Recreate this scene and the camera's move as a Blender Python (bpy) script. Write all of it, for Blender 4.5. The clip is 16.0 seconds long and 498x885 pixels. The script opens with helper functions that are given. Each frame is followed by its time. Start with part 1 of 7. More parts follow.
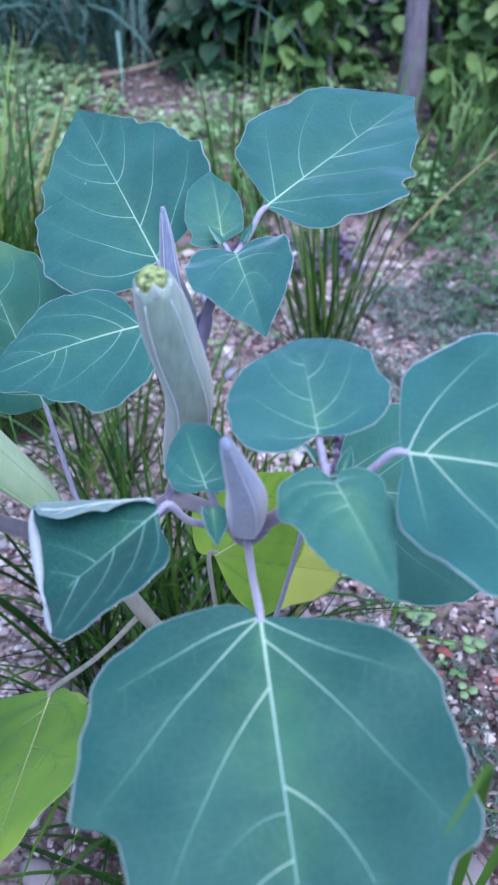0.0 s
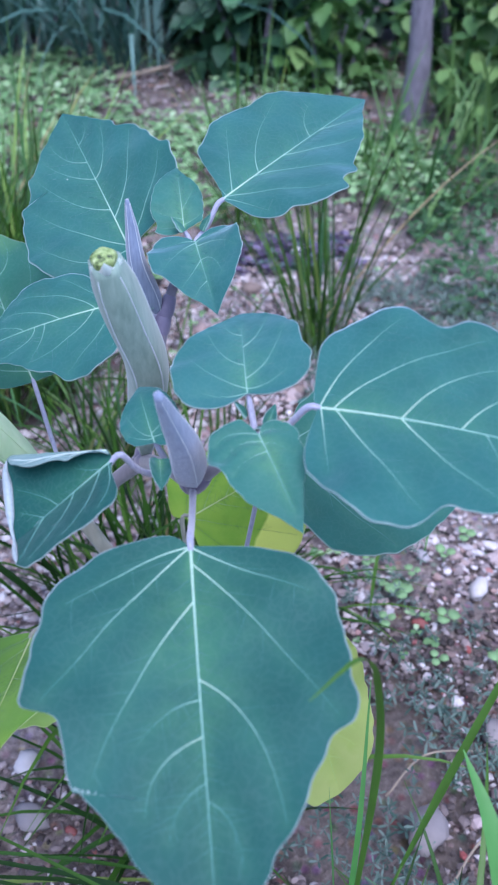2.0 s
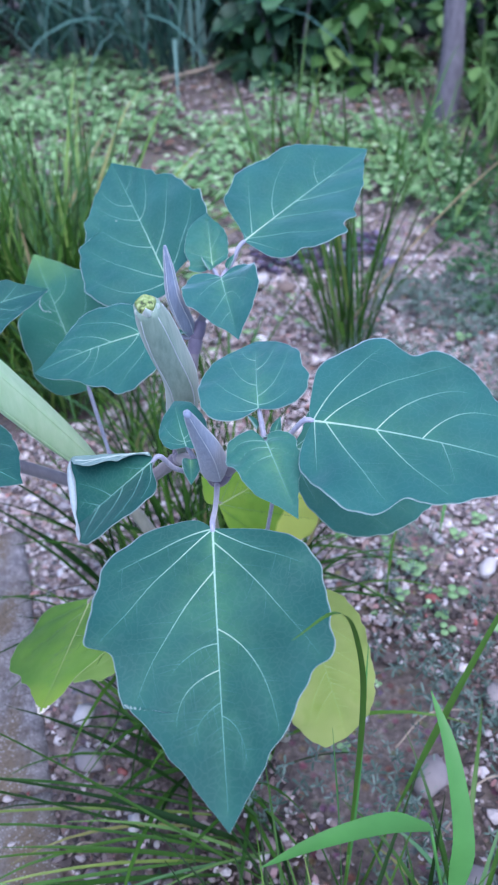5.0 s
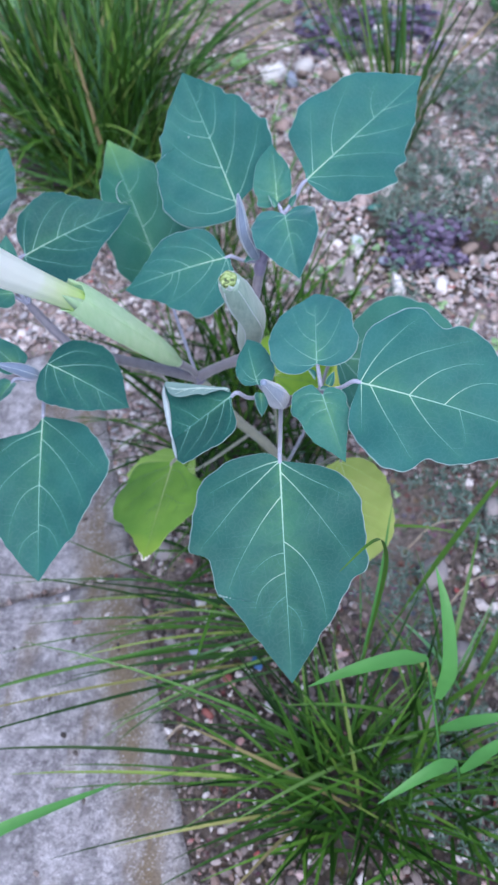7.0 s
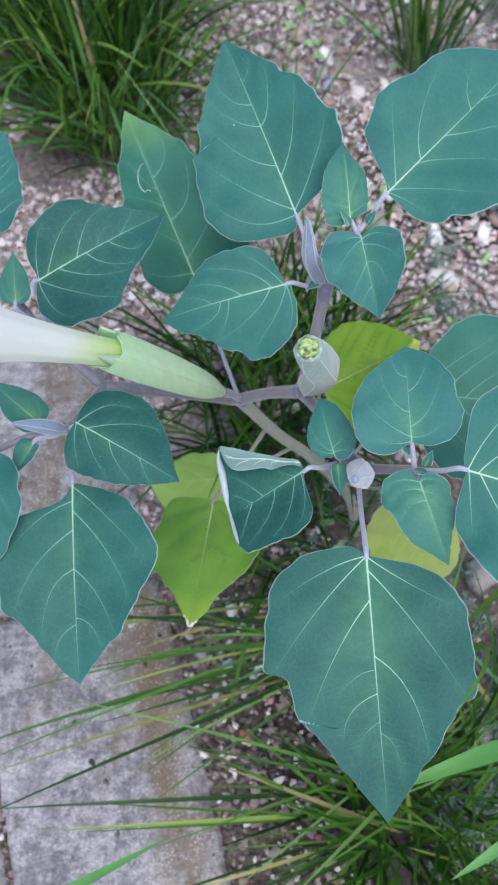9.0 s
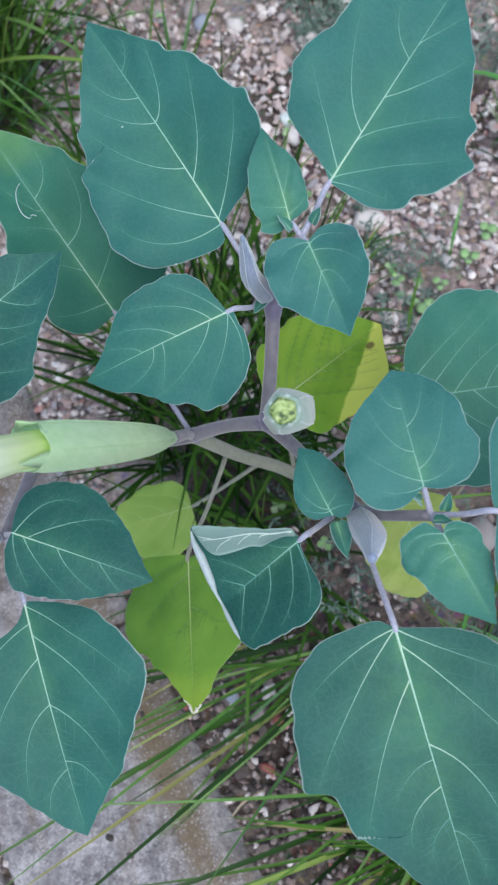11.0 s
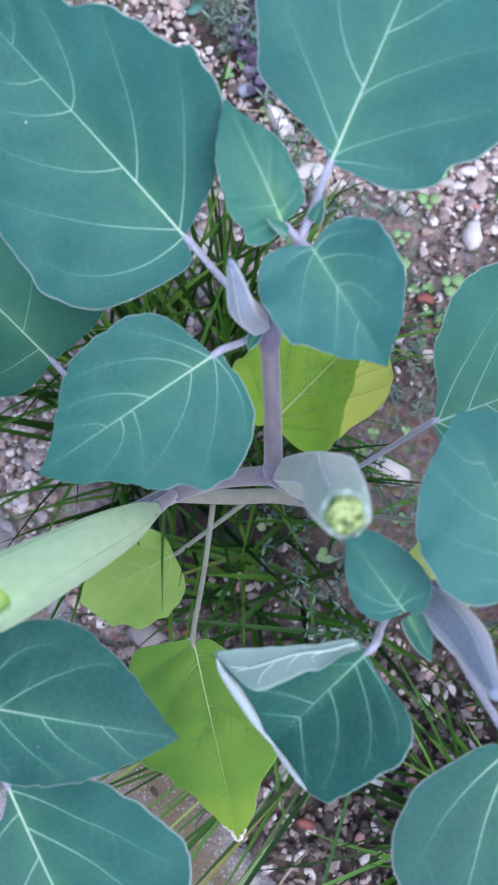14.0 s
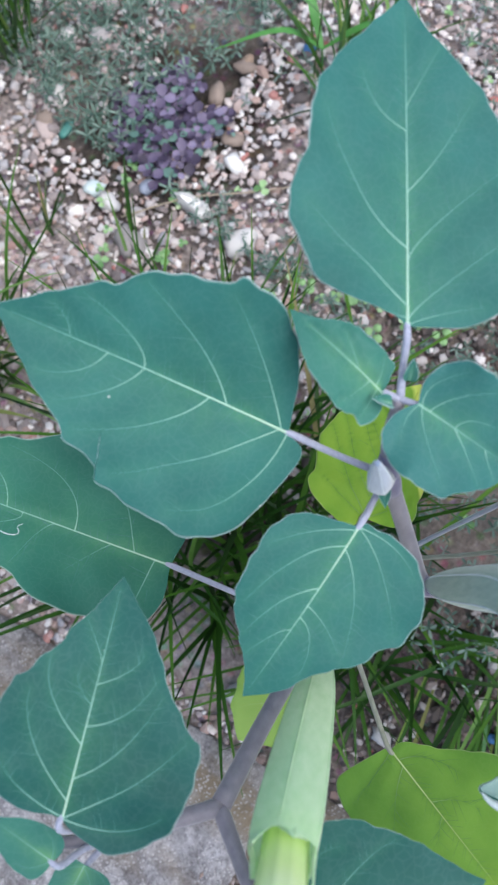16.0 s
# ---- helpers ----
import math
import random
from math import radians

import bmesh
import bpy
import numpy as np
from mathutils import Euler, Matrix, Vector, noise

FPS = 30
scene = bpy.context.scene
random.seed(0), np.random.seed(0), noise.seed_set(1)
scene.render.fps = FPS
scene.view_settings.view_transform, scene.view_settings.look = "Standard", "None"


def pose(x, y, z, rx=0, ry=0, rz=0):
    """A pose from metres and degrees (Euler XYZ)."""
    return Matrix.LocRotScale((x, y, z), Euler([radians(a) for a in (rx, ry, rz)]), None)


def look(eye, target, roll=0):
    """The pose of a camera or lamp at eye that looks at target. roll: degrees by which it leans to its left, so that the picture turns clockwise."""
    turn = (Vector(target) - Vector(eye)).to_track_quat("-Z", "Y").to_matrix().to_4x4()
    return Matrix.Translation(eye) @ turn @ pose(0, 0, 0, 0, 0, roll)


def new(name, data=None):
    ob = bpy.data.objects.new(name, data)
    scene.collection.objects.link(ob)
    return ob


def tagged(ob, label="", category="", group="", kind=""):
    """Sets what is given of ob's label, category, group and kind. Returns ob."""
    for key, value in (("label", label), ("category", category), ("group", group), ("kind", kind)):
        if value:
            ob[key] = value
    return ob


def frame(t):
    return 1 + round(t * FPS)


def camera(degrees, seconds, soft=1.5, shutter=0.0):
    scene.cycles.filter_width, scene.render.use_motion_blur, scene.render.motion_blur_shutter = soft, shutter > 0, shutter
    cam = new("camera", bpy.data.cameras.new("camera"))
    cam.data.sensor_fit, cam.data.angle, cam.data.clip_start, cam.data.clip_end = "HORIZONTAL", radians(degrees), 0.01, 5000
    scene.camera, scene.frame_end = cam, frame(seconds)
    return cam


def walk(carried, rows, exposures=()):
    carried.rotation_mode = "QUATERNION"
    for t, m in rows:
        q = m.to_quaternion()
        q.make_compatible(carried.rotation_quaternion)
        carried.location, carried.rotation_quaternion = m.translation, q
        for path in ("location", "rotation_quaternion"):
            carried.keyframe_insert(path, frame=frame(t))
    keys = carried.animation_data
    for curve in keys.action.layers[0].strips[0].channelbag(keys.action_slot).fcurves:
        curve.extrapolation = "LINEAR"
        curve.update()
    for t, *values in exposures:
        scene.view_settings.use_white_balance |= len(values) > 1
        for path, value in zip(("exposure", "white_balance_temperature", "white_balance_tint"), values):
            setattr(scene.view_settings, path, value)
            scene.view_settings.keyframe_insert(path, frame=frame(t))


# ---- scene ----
cam = camera(31.8, 16.0, soft=2.2)
PATH = [
    (0, (-0.005, -0.014, 0.675), (0.028, 1.562, -0.555), 0.7),
    (0.5, (0.005, -0.033, 0.687), (0.027, 1.546, -0.541), 0.6),
    (1, (0.015, -0.046, 0.692), (0.025, 1.532, -0.537), 0.5),
    (1.5, (0.025, -0.056, 0.693), (0.02, 1.522, -0.536), 0.1),
    (2, (0.032, -0.067, 0.693), (0.01, 1.509, -0.538), -0.3),
    (2.5, (0.049, -0.086, 0.709), (0.009, 1.493, -0.519), -0.6),
    (3, (0.05, -0.101, 0.718), (-0.007, 1.479, -0.507), -1.0),
    (5.5, (0.054, -0.164, 0.812), (-0.092, 1.354, -0.482), -3.3),
    (6, (0.049, -0.185, 0.876), (-0.11, 1.175, -0.582), -4.1),
    (6.5, (0.043, -0.165, 0.931), (-0.124, 1.011, -0.678), -4.9),
    (7, (0.034, -0.123, 0.971), (-0.135, 0.919, -0.727), -5.2),
    (7.5, (0.009, -0.07, 0.982), (-0.164, 0.904, -0.756), -5.8),
    (8, (-0.012, -0.027, 0.977), (-0.176, 0.877, -0.799), -6.0),
    (10.5, (-0.064, 0.131, 0.895), (-0.043, 0.792, -0.992), -3.1),
    (11, (-0.061, 0.153, 0.882), (-0.021, 0.778, -1.017), -6.1),
    (11.5, (-0.066, 0.169, 0.837), (0.067, 0.728, -1.079), -2.7),
    (12, (-0.065, 0.188, 0.788), (0.101, 0.706, -1.136), 0.2),
    (12.5, (-0.069, 0.203, 0.762), (0.115, 0.71, -1.164), 1.4),
    (13, (-0.071, 0.208, 0.75), (0.104, 0.718, -1.175), -0.5),
    (13.5, (-0.076, 0.221, 0.763), (0.096, 0.711, -1.168), -0.3),
    (14, (-0.078, 0.25, 0.783), (0.085, 0.729, -1.152), -1.0),
    (14.5, (-0.086, 0.292, 0.794), (0.078, 0.748, -1.146), -0.4),
    (15, (-0.092, 0.321, 0.798), (0.088, 0.764, -1.144), 1.1),
    (15.5, (-0.116, 0.356, 0.813), (0.097, 0.774, -1.131), -1.5),
    (16, (-0.108, 0.353, 0.818), (0.148, 0.763, -1.122), -11.8),
]
walk(cam, [(t, look(eye, target, roll)) for t, eye, target, roll in PATH], exposures=[(0.0, 0.96, 5280, 27), (3.0, 0.95, 5250, 24), (5.5, 0.93, 5320, 22), (6.5, 0.90, 5450, 18), (8.0, 0.92, 5900, 16), (10.5, 0.75, 6100, 10), (11.5, 0.79, 6050, 11), (12.0, 0.88, 6000, 12), (12.5, 0.97, 5950, 14), (13.5, 1.0, 5760, 17), (14.0, 1.0, 5760, 18), (15.0, 0.98, 5950, 13), (16.0, 0.97, 6150, 9)])
cam.data.dof.use_dof, cam.data.dof.focus_distance, cam.data.dof.aperture_fstop = True, 0.51, 18.0

# ---- world and light ----
SUN_UP, SUN_TURN = 68.0, 165.0
world = bpy.data.worlds.new("shaded_sky")
scene.world = world
world.use_nodes = True
sky = world.node_tree.nodes.new("ShaderNodeTexSky")
sky.sky_type, sky.sun_disc = "NISHITA", False
sky.sun_elevation, sky.sun_rotation = radians(SUN_UP), radians(SUN_TURN)
sky.air_density, sky.dust_density, sky.ozone_density = 1.0, 2.5, 1.0
back = world.node_tree.nodes["Background"]
back.inputs["Strength"].default_value = 0.11
world.node_tree.links.new(sky.outputs["Color"], back.inputs["Color"])
sun = new("sun", bpy.data.lights.new("sun", "SUN"))
sun.data.energy, sun.data.angle, sun.data.color = 1.75, radians(65), (1.0, 0.93, 0.86)
sun.matrix_world = look((0, 0, 3), (math.sin(radians(SUN_TURN)) * -2, math.cos(radians(SUN_TURN)) * -2, 3 - 2 * math.tan(radians(SUN_UP))))


# ---- materials ----
class Nodes:
    """A node material with short ways to add nodes and links."""

    def __init__(self, name, rough=0.6, metal=0.0):
        self.mat = bpy.data.materials.new(name)
        self.mat.use_nodes = True
        self.tree = self.mat.node_tree
        self.bsdf = self.tree.nodes["Principled BSDF"]
        self.bsdf.inputs["Roughness"].default_value = rough
        self.bsdf.inputs["Metallic"].default_value = metal

    def add(self, kind, **sets):
        node = self.tree.nodes.new("ShaderNode" + kind)
        for key, value in sets.items():
            node.inputs[key.replace("_", " ")].default_value = value
        return node

    def link(self, a, b):
        self.tree.links.new(a, b)

    def coords(self, kind="Object", scale=None):
        out = self.add("TexCoord").outputs[kind]
        if scale is None:
            return out
        m = self.add("Mapping")
        m.inputs["Scale"].default_value = scale
        self.link(out, m.inputs["Vector"])
        return m.outputs["Vector"]

    def noise(self, vec, scale, detail=4.0, rough=0.55):
        n = self.add("TexNoise", Scale=scale, Detail=detail, Roughness=rough)
        self.link(vec, n.inputs["Vector"])
        return n.outputs["Fac"]

    def ramp(self, fac, stops):
        r = self.add("ValToRGB")
        e = r.color_ramp.elements
        while len(e) < len(stops):
            e.new(0.5)
        for el, (pos, col) in zip(e, stops):
            el.position, el.color = pos, (*col, 1.0) if len(col) == 3 else col
        self.link(fac, r.inputs["Fac"])
        return r.outputs["Color"]

    def mix(self, fac, a, b, mode="MIX"):
        m = self.tree.nodes.new("ShaderNodeMix")
        m.data_type, m.blend_type = "RGBA", mode
        for sock, v in ((m.inputs[0], fac), (m.inputs[6], a), (m.inputs[7], b)):
            if isinstance(v, (int, float)):
                sock.default_value = v
            elif isinstance(v, tuple):
                sock.default_value = (*v, 1.0)
            else:
                self.link(v, sock)
        return m.outputs[2]

    def calc(self, op, a, b=0.0, c=0.0):
        m = self.tree.nodes.new("ShaderNodeMath")
        m.operation = op
        for sock, v in zip(m.inputs, (a, b, c)):
            if isinstance(v, (int, float)):
                sock.default_value = v
            else:
                self.link(v, sock)
        return m.outputs[0]

    def bump(self, height, strength=0.3, distance=0.001):
        b = self.add("Bump", Strength=strength, Distance=distance)
        self.link(height, b.inputs["Height"])
        self.link(b.outputs["Normal"], self.bsdf.inputs["Normal"])
        return b

    def colour(self, c):
        if isinstance(c, tuple):
            self.bsdf.inputs["Base Color"].default_value = (*c, 1.0)
        else:
            self.link(c, self.bsdf.inputs["Base Color"])
        return self.mat


def leaf_material(name, deep, light, young, rim, sheen=0.35, glow=0.12, blotch=None, turning=None, tipped=None, halo=None, heart=1.0):
    """A hairy leaf: UV x runs along the midrib, y across (0.5 is the midrib)."""
    n = Nodes(name, 0.62)
    uv = n.add("TexCoord").outputs["UV"]
    sep = n.add("SeparateXYZ")
    n.link(uv, sep.inputs[0])
    across = n.calc("MULTIPLY", n.calc("ABSOLUTE", n.calc("SUBTRACT", sep.outputs["Y"], 0.5)), 2.0)
    obj = n.coords("Object")
    base = n.ramp(n.noise(obj, 26, 3), [(0.3, deep), (0.7, light)])
    near = n.calc("MULTIPLY", n.calc("POWER", n.calc("SUBTRACT", 1.0, across), 3.0), n.calc("POWER", n.calc("SUBTRACT", 1.0, sep.outputs["X"]), 1.6))
    near = n.calc("MULTIPLY", near, n.ramp(n.noise(obj, 90, 2), [(0.3, (0.10,) * 3), (0.7, (0.46,) * 3)]))
    veined = n.add("Attribute")
    veined.attribute_name = "near_vein"
    tone, most, narrow = halo or (tuple(0.80 * b + 0.20 * a for a, b in zip(young, light)), 0.5, 1.0)
    base = n.mix(n.calc("MULTIPLY", n.calc("POWER", veined.outputs["Fac"], narrow), most), base, tone)
    base = n.mix(n.calc("MINIMUM", n.calc("MULTIPLY", near, heart), 0.9), base, young)
    if turning:
        tint, here, ahead, far = turning
        here, ahead, far = (np.array(v) for v in (here, ahead, far))
        along = (ahead - here) / np.linalg.norm(ahead - here)
        over = far - here - along * ((far - here) @ along)
        over /= np.linalg.norm(over)
        dot = n.add("VectorMath")
        dot.operation = "DOT_PRODUCT"
        n.link(obj, dot.inputs[0])
        dot.inputs[1].default_value = tuple(over)
        aside = n.calc("ADD", n.calc("MULTIPLY", n.calc("SUBTRACT", dot.outputs["Value"], float(here @ over)), 20.0), n.calc("ADD", 0.5, n.calc("MULTIPLY", n.calc("SUBTRACT", n.noise(obj, 60, 3), 0.5), 0.12)))
        base = n.mix(n.ramp(aside, [(0.49, (0, 0, 0)), (0.53, (1, 1, 1))]), base, tint)
    if tipped:
        ahead = n.calc("ADD", sep.outputs["X"], n.calc("MULTIPLY", n.calc("SUBTRACT", n.noise(obj, 30, 3), 0.5), 0.25))
        base = n.mix(n.ramp(ahead, [(0.74, (0, 0, 0)), (1.0, (0.95,) * 3)]), base, tipped)
    vor = n.add("TexVoronoi", Scale=260.0)
    vor.feature = "DISTANCE_TO_EDGE"
    warp = n.add("VectorMath")
    warp.operation = "MULTIPLY_ADD"
    fuzz = n.add("TexNoise", Scale=70.0)
    n.link(obj, fuzz.inputs["Vector"])
    n.link(fuzz.outputs["Color"], warp.inputs[0])
    warp.inputs[1].default_value = (0.012, 0.012, 0.012)
    n.link(obj, warp.inputs[2])
    n.link(warp.outputs[0], vor.inputs["Vector"])
    net = n.ramp(vor.outputs["Distance"], [(0.0, (1, 1, 1)), (0.09, (0, 0, 0))])
    base = n.mix(n.calc("MULTIPLY", net, 0.03), base, rim)
    if blotch:
        spots = n.ramp(n.noise(obj, 34, 2), [(0.60, (0, 0, 0)), (0.74, (1, 1, 1))])
        base = n.mix(n.calc("MULTIPLY", spots, 0.6), base, blotch)
        dots = n.add("TexVoronoi", Scale=38.0)
        n.link(obj, dots.inputs["Vector"])
        pick = n.add("SeparateXYZ")
        n.link(dots.outputs["Color"], pick.inputs[0])
        base = n.mix(n.calc("MULTIPLY", n.ramp(dots.outputs["Distance"], [(0.10, (0.8,) * 3), (0.16, (0, 0, 0))]), n.calc("GREATER_THAN", pick.outputs["X"], 0.55)), base, (0.16, 0.09, 0.05))
    edge = n.ramp(across, [(0.986, (0, 0, 0)), (0.996, (1, 1, 1))])
    base = n.mix(n.calc("MULTIPLY", edge, 0.55), base, rim)
    dust = n.ramp(n.noise(obj, 600, 2), [(0.74, (0, 0, 0)), (0.80, (1, 1, 1))])
    base = n.mix(n.calc("MULTIPLY", dust, 0.10), base, rim)
    fleck = n.add("TexVoronoi", Scale=55.0)
    n.link(obj, fleck.inputs["Vector"])
    chosen = n.add("SeparateXYZ")
    n.link(fleck.outputs["Color"], chosen.inputs[0])
    speck = n.calc("MULTIPLY", n.ramp(fleck.outputs["Distance"], [(0.018, (1, 1, 1)), (0.034, (0, 0, 0))]), n.calc("GREATER_THAN", chosen.outputs["X"], 0.86))
    base = n.mix(n.calc("MULTIPLY", speck, 0.55), base, (0.75, 0.78, 0.76))
    n.colour(base)
    n.bump(n.calc("ADD", n.calc("ADD", n.calc("MULTIPLY", net, -0.10), n.calc("MULTIPLY", n.noise(obj, 320, 3), 0.4)), n.calc("MULTIPLY", n.noise(obj, 55, 2), 2.0)), 0.34, 0.0008)
    n.bsdf.inputs["Sheen Weight"].default_value = sheen
    n.bsdf.inputs["Sheen Roughness"].default_value = 0.40
    n.bsdf.inputs["Sheen Tint"].default_value = (0.68, 0.92, 1.0, 1.0)
    n.bsdf.inputs["Specular IOR Level"].default_value = 0.27
    thin = n.add("BsdfTranslucent")
    n.link(n.mix(0.5, base, young), thin.inputs["Color"])
    join = n.add("MixShader", Fac=glow)
    n.link(n.bsdf.outputs[0], join.inputs[1])
    n.link(thin.outputs[0], join.inputs[2])
    n.link(join.outputs[0], n.tree.nodes["Material Output"].inputs["Surface"])
    return n.mat


def streaked(name, dark, light, scale=(60, 60, 12), rough=0.6, sheen=0.0, bump=0.25, glow=0.0):
    """Fibrous plant tissue or wood, streaked along z."""
    n = Nodes(name, rough)
    v = n.coords("Object", scale)
    base = n.ramp(n.noise(v, 6.0, 5), [(0.3, dark), (0.7, light)])
    base = n.mix(n.calc("MULTIPLY", n.noise(n.coords("Object"), 25, 2), 0.35), base, light)
    n.colour(base)
    n.bump(n.noise(v, 9.0, 4), bump, 0.001)
    n.bsdf.inputs["Sheen Weight"].default_value = sheen
    n.bsdf.inputs["Sheen Roughness"].default_value = 0.5
    if glow:
        thin = n.add("BsdfTranslucent")
        n.link(base, thin.inputs["Color"])
        join = n.add("MixShader", Fac=glow)
        n.link(n.bsdf.outputs[0], join.inputs[1])
        n.link(thin.outputs[0], join.inputs[2])
        n.link(join.outputs[0], n.tree.nodes["Material Output"].inputs["Surface"])
    return n.mat


def fading(name, stops, rough=0.6, scale=90, glow=0.0, sheen=0.3):
    """Plant tissue whose colour runs along its length (UV x)."""
    n = Nodes(name, rough)
    sep = n.add("SeparateXYZ")
    n.link(n.add("TexCoord").outputs["UV"], sep.inputs[0])
    grain = n.noise(n.coords("Object"), scale, 3)
    base = n.ramp(n.calc("ADD", sep.outputs["X"], n.calc("MULTIPLY", n.calc("SUBTRACT", grain, 0.5), 0.18)), stops)
    n.colour(base)
    n.bump(grain, 0.2, 0.0006)
    n.bsdf.inputs["Sheen Weight"].default_value = sheen
    if glow:
        thin = n.add("BsdfTranslucent")
        n.link(base, thin.inputs["Color"])
        join = n.add("MixShader", Fac=glow)
        n.link(n.bsdf.outputs[0], join.inputs[1])
        n.link(thin.outputs[0], join.inputs[2])
        n.link(join.outputs[0], n.tree.nodes["Material Output"].inputs["Surface"])
    return n.mat


def mottled(name, stops, scale):
    """Crumpled tissue, spotted all over."""
    n = Nodes(name, 0.6)
    spots = n.noise(n.coords("Object"), scale, 2)
    n.colour(n.ramp(spots, stops))
    n.bump(spots, 0.8, 0.002)
    return n.mat


def island(name, stops, rough=0.7, fine=140.0, bump=0.3, glow=0.0, bumpsize=0.001, gloss=0.5):
    """Many small pieces in one mesh, each of its own shade."""
    n = Nodes(name, rough)
    rnd = n.add("NewGeometry").outputs["Random Per Island"]
    base = n.ramp(rnd, stops)
    obj = n.coords("Object")
    base = n.mix(n.calc("MULTIPLY", n.noise(obj, fine, 4), 0.55), base, n.mix(1.0, base, (0.45, 0.45, 0.45), "MULTIPLY"))
    n.colour(base)
    n.bump(n.noise(obj, fine * 1.7, 3), bump, bumpsize)
    n.bsdf.inputs["Specular IOR Level"].default_value = gloss
    if glow:
        thin = n.add("BsdfTranslucent")
        n.link(base, thin.inputs["Color"])
        join = n.add("MixShader", Fac=glow)
        n.link(n.bsdf.outputs[0], join.inputs[1])
        n.link(thin.outputs[0], join.inputs[2])
        n.link(join.outputs[0], n.tree.nodes["Material Output"].inputs["Surface"])
    return n.mat


M_LEAF = leaf_material("blue_green_leaf", (0.015, 0.108, 0.092), (0.027, 0.147, 0.127), (0.12, 0.34, 0.13), (0.48, 0.60, 0.58), 1.0)
M_UNDER = leaf_material("pale_leaf_underside", (0.17, 0.28, 0.255), (0.235, 0.35, 0.315), (0.30, 0.45, 0.30), (0.60, 0.70, 0.66), 0.4, halo=((0.34, 0.46, 0.42), 0.2, 1.0))
M_YOUNG = leaf_material("young_green_leaf", (0.023, 0.132, 0.104), (0.042, 0.178, 0.132), (0.18, 0.40, 0.15), (0.50, 0.64, 0.60), 0.8, heart=2.3)
M_OLD = leaf_material("ageing_olive_leaf", (0.125, 0.300, 0.036), (0.215, 0.420, 0.056), (0.26, 0.42, 0.08), (0.55, 0.62, 0.30), 0.15, 0.22, None, None, (0.31, 0.46, 0.05), halo=((0.060, 0.185, 0.030), 0.5, 2.6))
M_YELLOW = leaf_material("yellowing_leaf", (0.35, 0.47, 0.11), (0.47, 0.56, 0.17), (0.24, 0.40, 0.05), (0.60, 0.62, 0.30), 0.12, 0.28, (0.26, 0.40, 0.05), halo=((0.42, 0.55, 0.12), 0.4, 1.0))
M_TURNING = leaf_material("half_yellow_leaf", (0.18, 0.39, 0.03), (0.32, 0.52, 0.05), (0.26, 0.42, 0.07), (0.60, 0.62, 0.30), 0.12, 0.25, (0.13, 0.26, 0.03), ((0.72, 0.82, 0.15), (0.0314, 0.3798, 0.2570), (0.0532, 0.4139, 0.3036), (0.0600, 0.3900, 0.2638)), halo=((0.085, 0.24, 0.02), 0.85, 2.2))
M_LOWER = leaf_material("lower_green_leaf", (0.025, 0.138, 0.100), (0.041, 0.180, 0.135), (0.16, 0.38, 0.14), (0.48, 0.60, 0.55), 0.6, 0.15)
M_POWDERY = leaf_material("powdery_blue_green_leaf", (0.021, 0.122, 0.110), (0.036, 0.162, 0.146), (0.13, 0.36, 0.15), (0.50, 0.62, 0.60), 1.0, heart=1.7)
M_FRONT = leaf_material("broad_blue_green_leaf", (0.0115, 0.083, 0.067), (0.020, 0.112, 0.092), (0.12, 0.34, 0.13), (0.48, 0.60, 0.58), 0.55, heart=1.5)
# two darkened copies of M_LEAF: shade on the left leaves put into the colour
M_DIM = leaf_material("dim_shaded_leaf", (0.010, 0.078, 0.067), (0.017, 0.104, 0.089), (0.10, 0.32, 0.12), (0.46, 0.58, 0.56), 0.35)
M_SHADY = leaf_material("shaded_blue_green_leaf", (0.012, 0.090, 0.076), (0.021, 0.122, 0.103), (0.11, 0.33, 0.12), (0.48, 0.60, 0.58), 0.6)
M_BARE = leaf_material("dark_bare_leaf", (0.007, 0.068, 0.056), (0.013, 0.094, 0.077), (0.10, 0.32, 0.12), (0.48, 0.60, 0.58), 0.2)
M_PALE = leaf_material("pale_yellow_green_leaf", (0.27, 0.46, 0.08), (0.36, 0.55, 0.12), (0.30, 0.46, 0.10), (0.55, 0.62, 0.30), 0.15, 0.25, halo=((0.40, 0.58, 0.14), 0.3, 1.0))
M_TIPPED = leaf_material("yellow_tipped_leaf", (0.021, 0.130, 0.092), (0.037, 0.172, 0.122), (0.12, 0.34, 0.14), (0.50, 0.62, 0.55), 0.4, 0.15, None, None, (0.16, 0.34, 0.10))
M_VEIN = fading("pale_vein", [(0.0, (0.37, 0.55, 0.41)), (0.45, (0.23, 0.44, 0.35)), (0.8, (0.125, 0.32, 0.265)), (1.0, (0.045, 0.19, 0.17))])
M_VEIN_SOFT = fading("soft_green_vein", [(0.0, (0.23, 0.43, 0.34)), (0.5, (0.125, 0.31, 0.26)), (0.82, (0.075, 0.24, 0.205)), (1.0, (0.035, 0.165, 0.148))])
M_VEIN_FAINT = fading("faint_green_vein", [(0.0, (0.13, 0.32, 0.26)), (0.5, (0.06, 0.215, 0.185)), (0.85, (0.03, 0.155, 0.14)), (1.0, (0.028, 0.145, 0.132))])
M_VEIN_NET = fading("fine_vein_net", [(0.0, (0.07, 0.22, 0.19)), (0.6, (0.048, 0.18, 0.155)), (1.0, (0.018, 0.110, 0.095))])
M_VEIN_DULL = fading("dull_green_vein", [(0.0, (0.26, 0.42, 0.14)), (0.35, (0.14, 0.28, 0.06)), (0.6, (0.075, 0.20, 0.034)), (1.0, (0.085, 0.23, 0.04))])
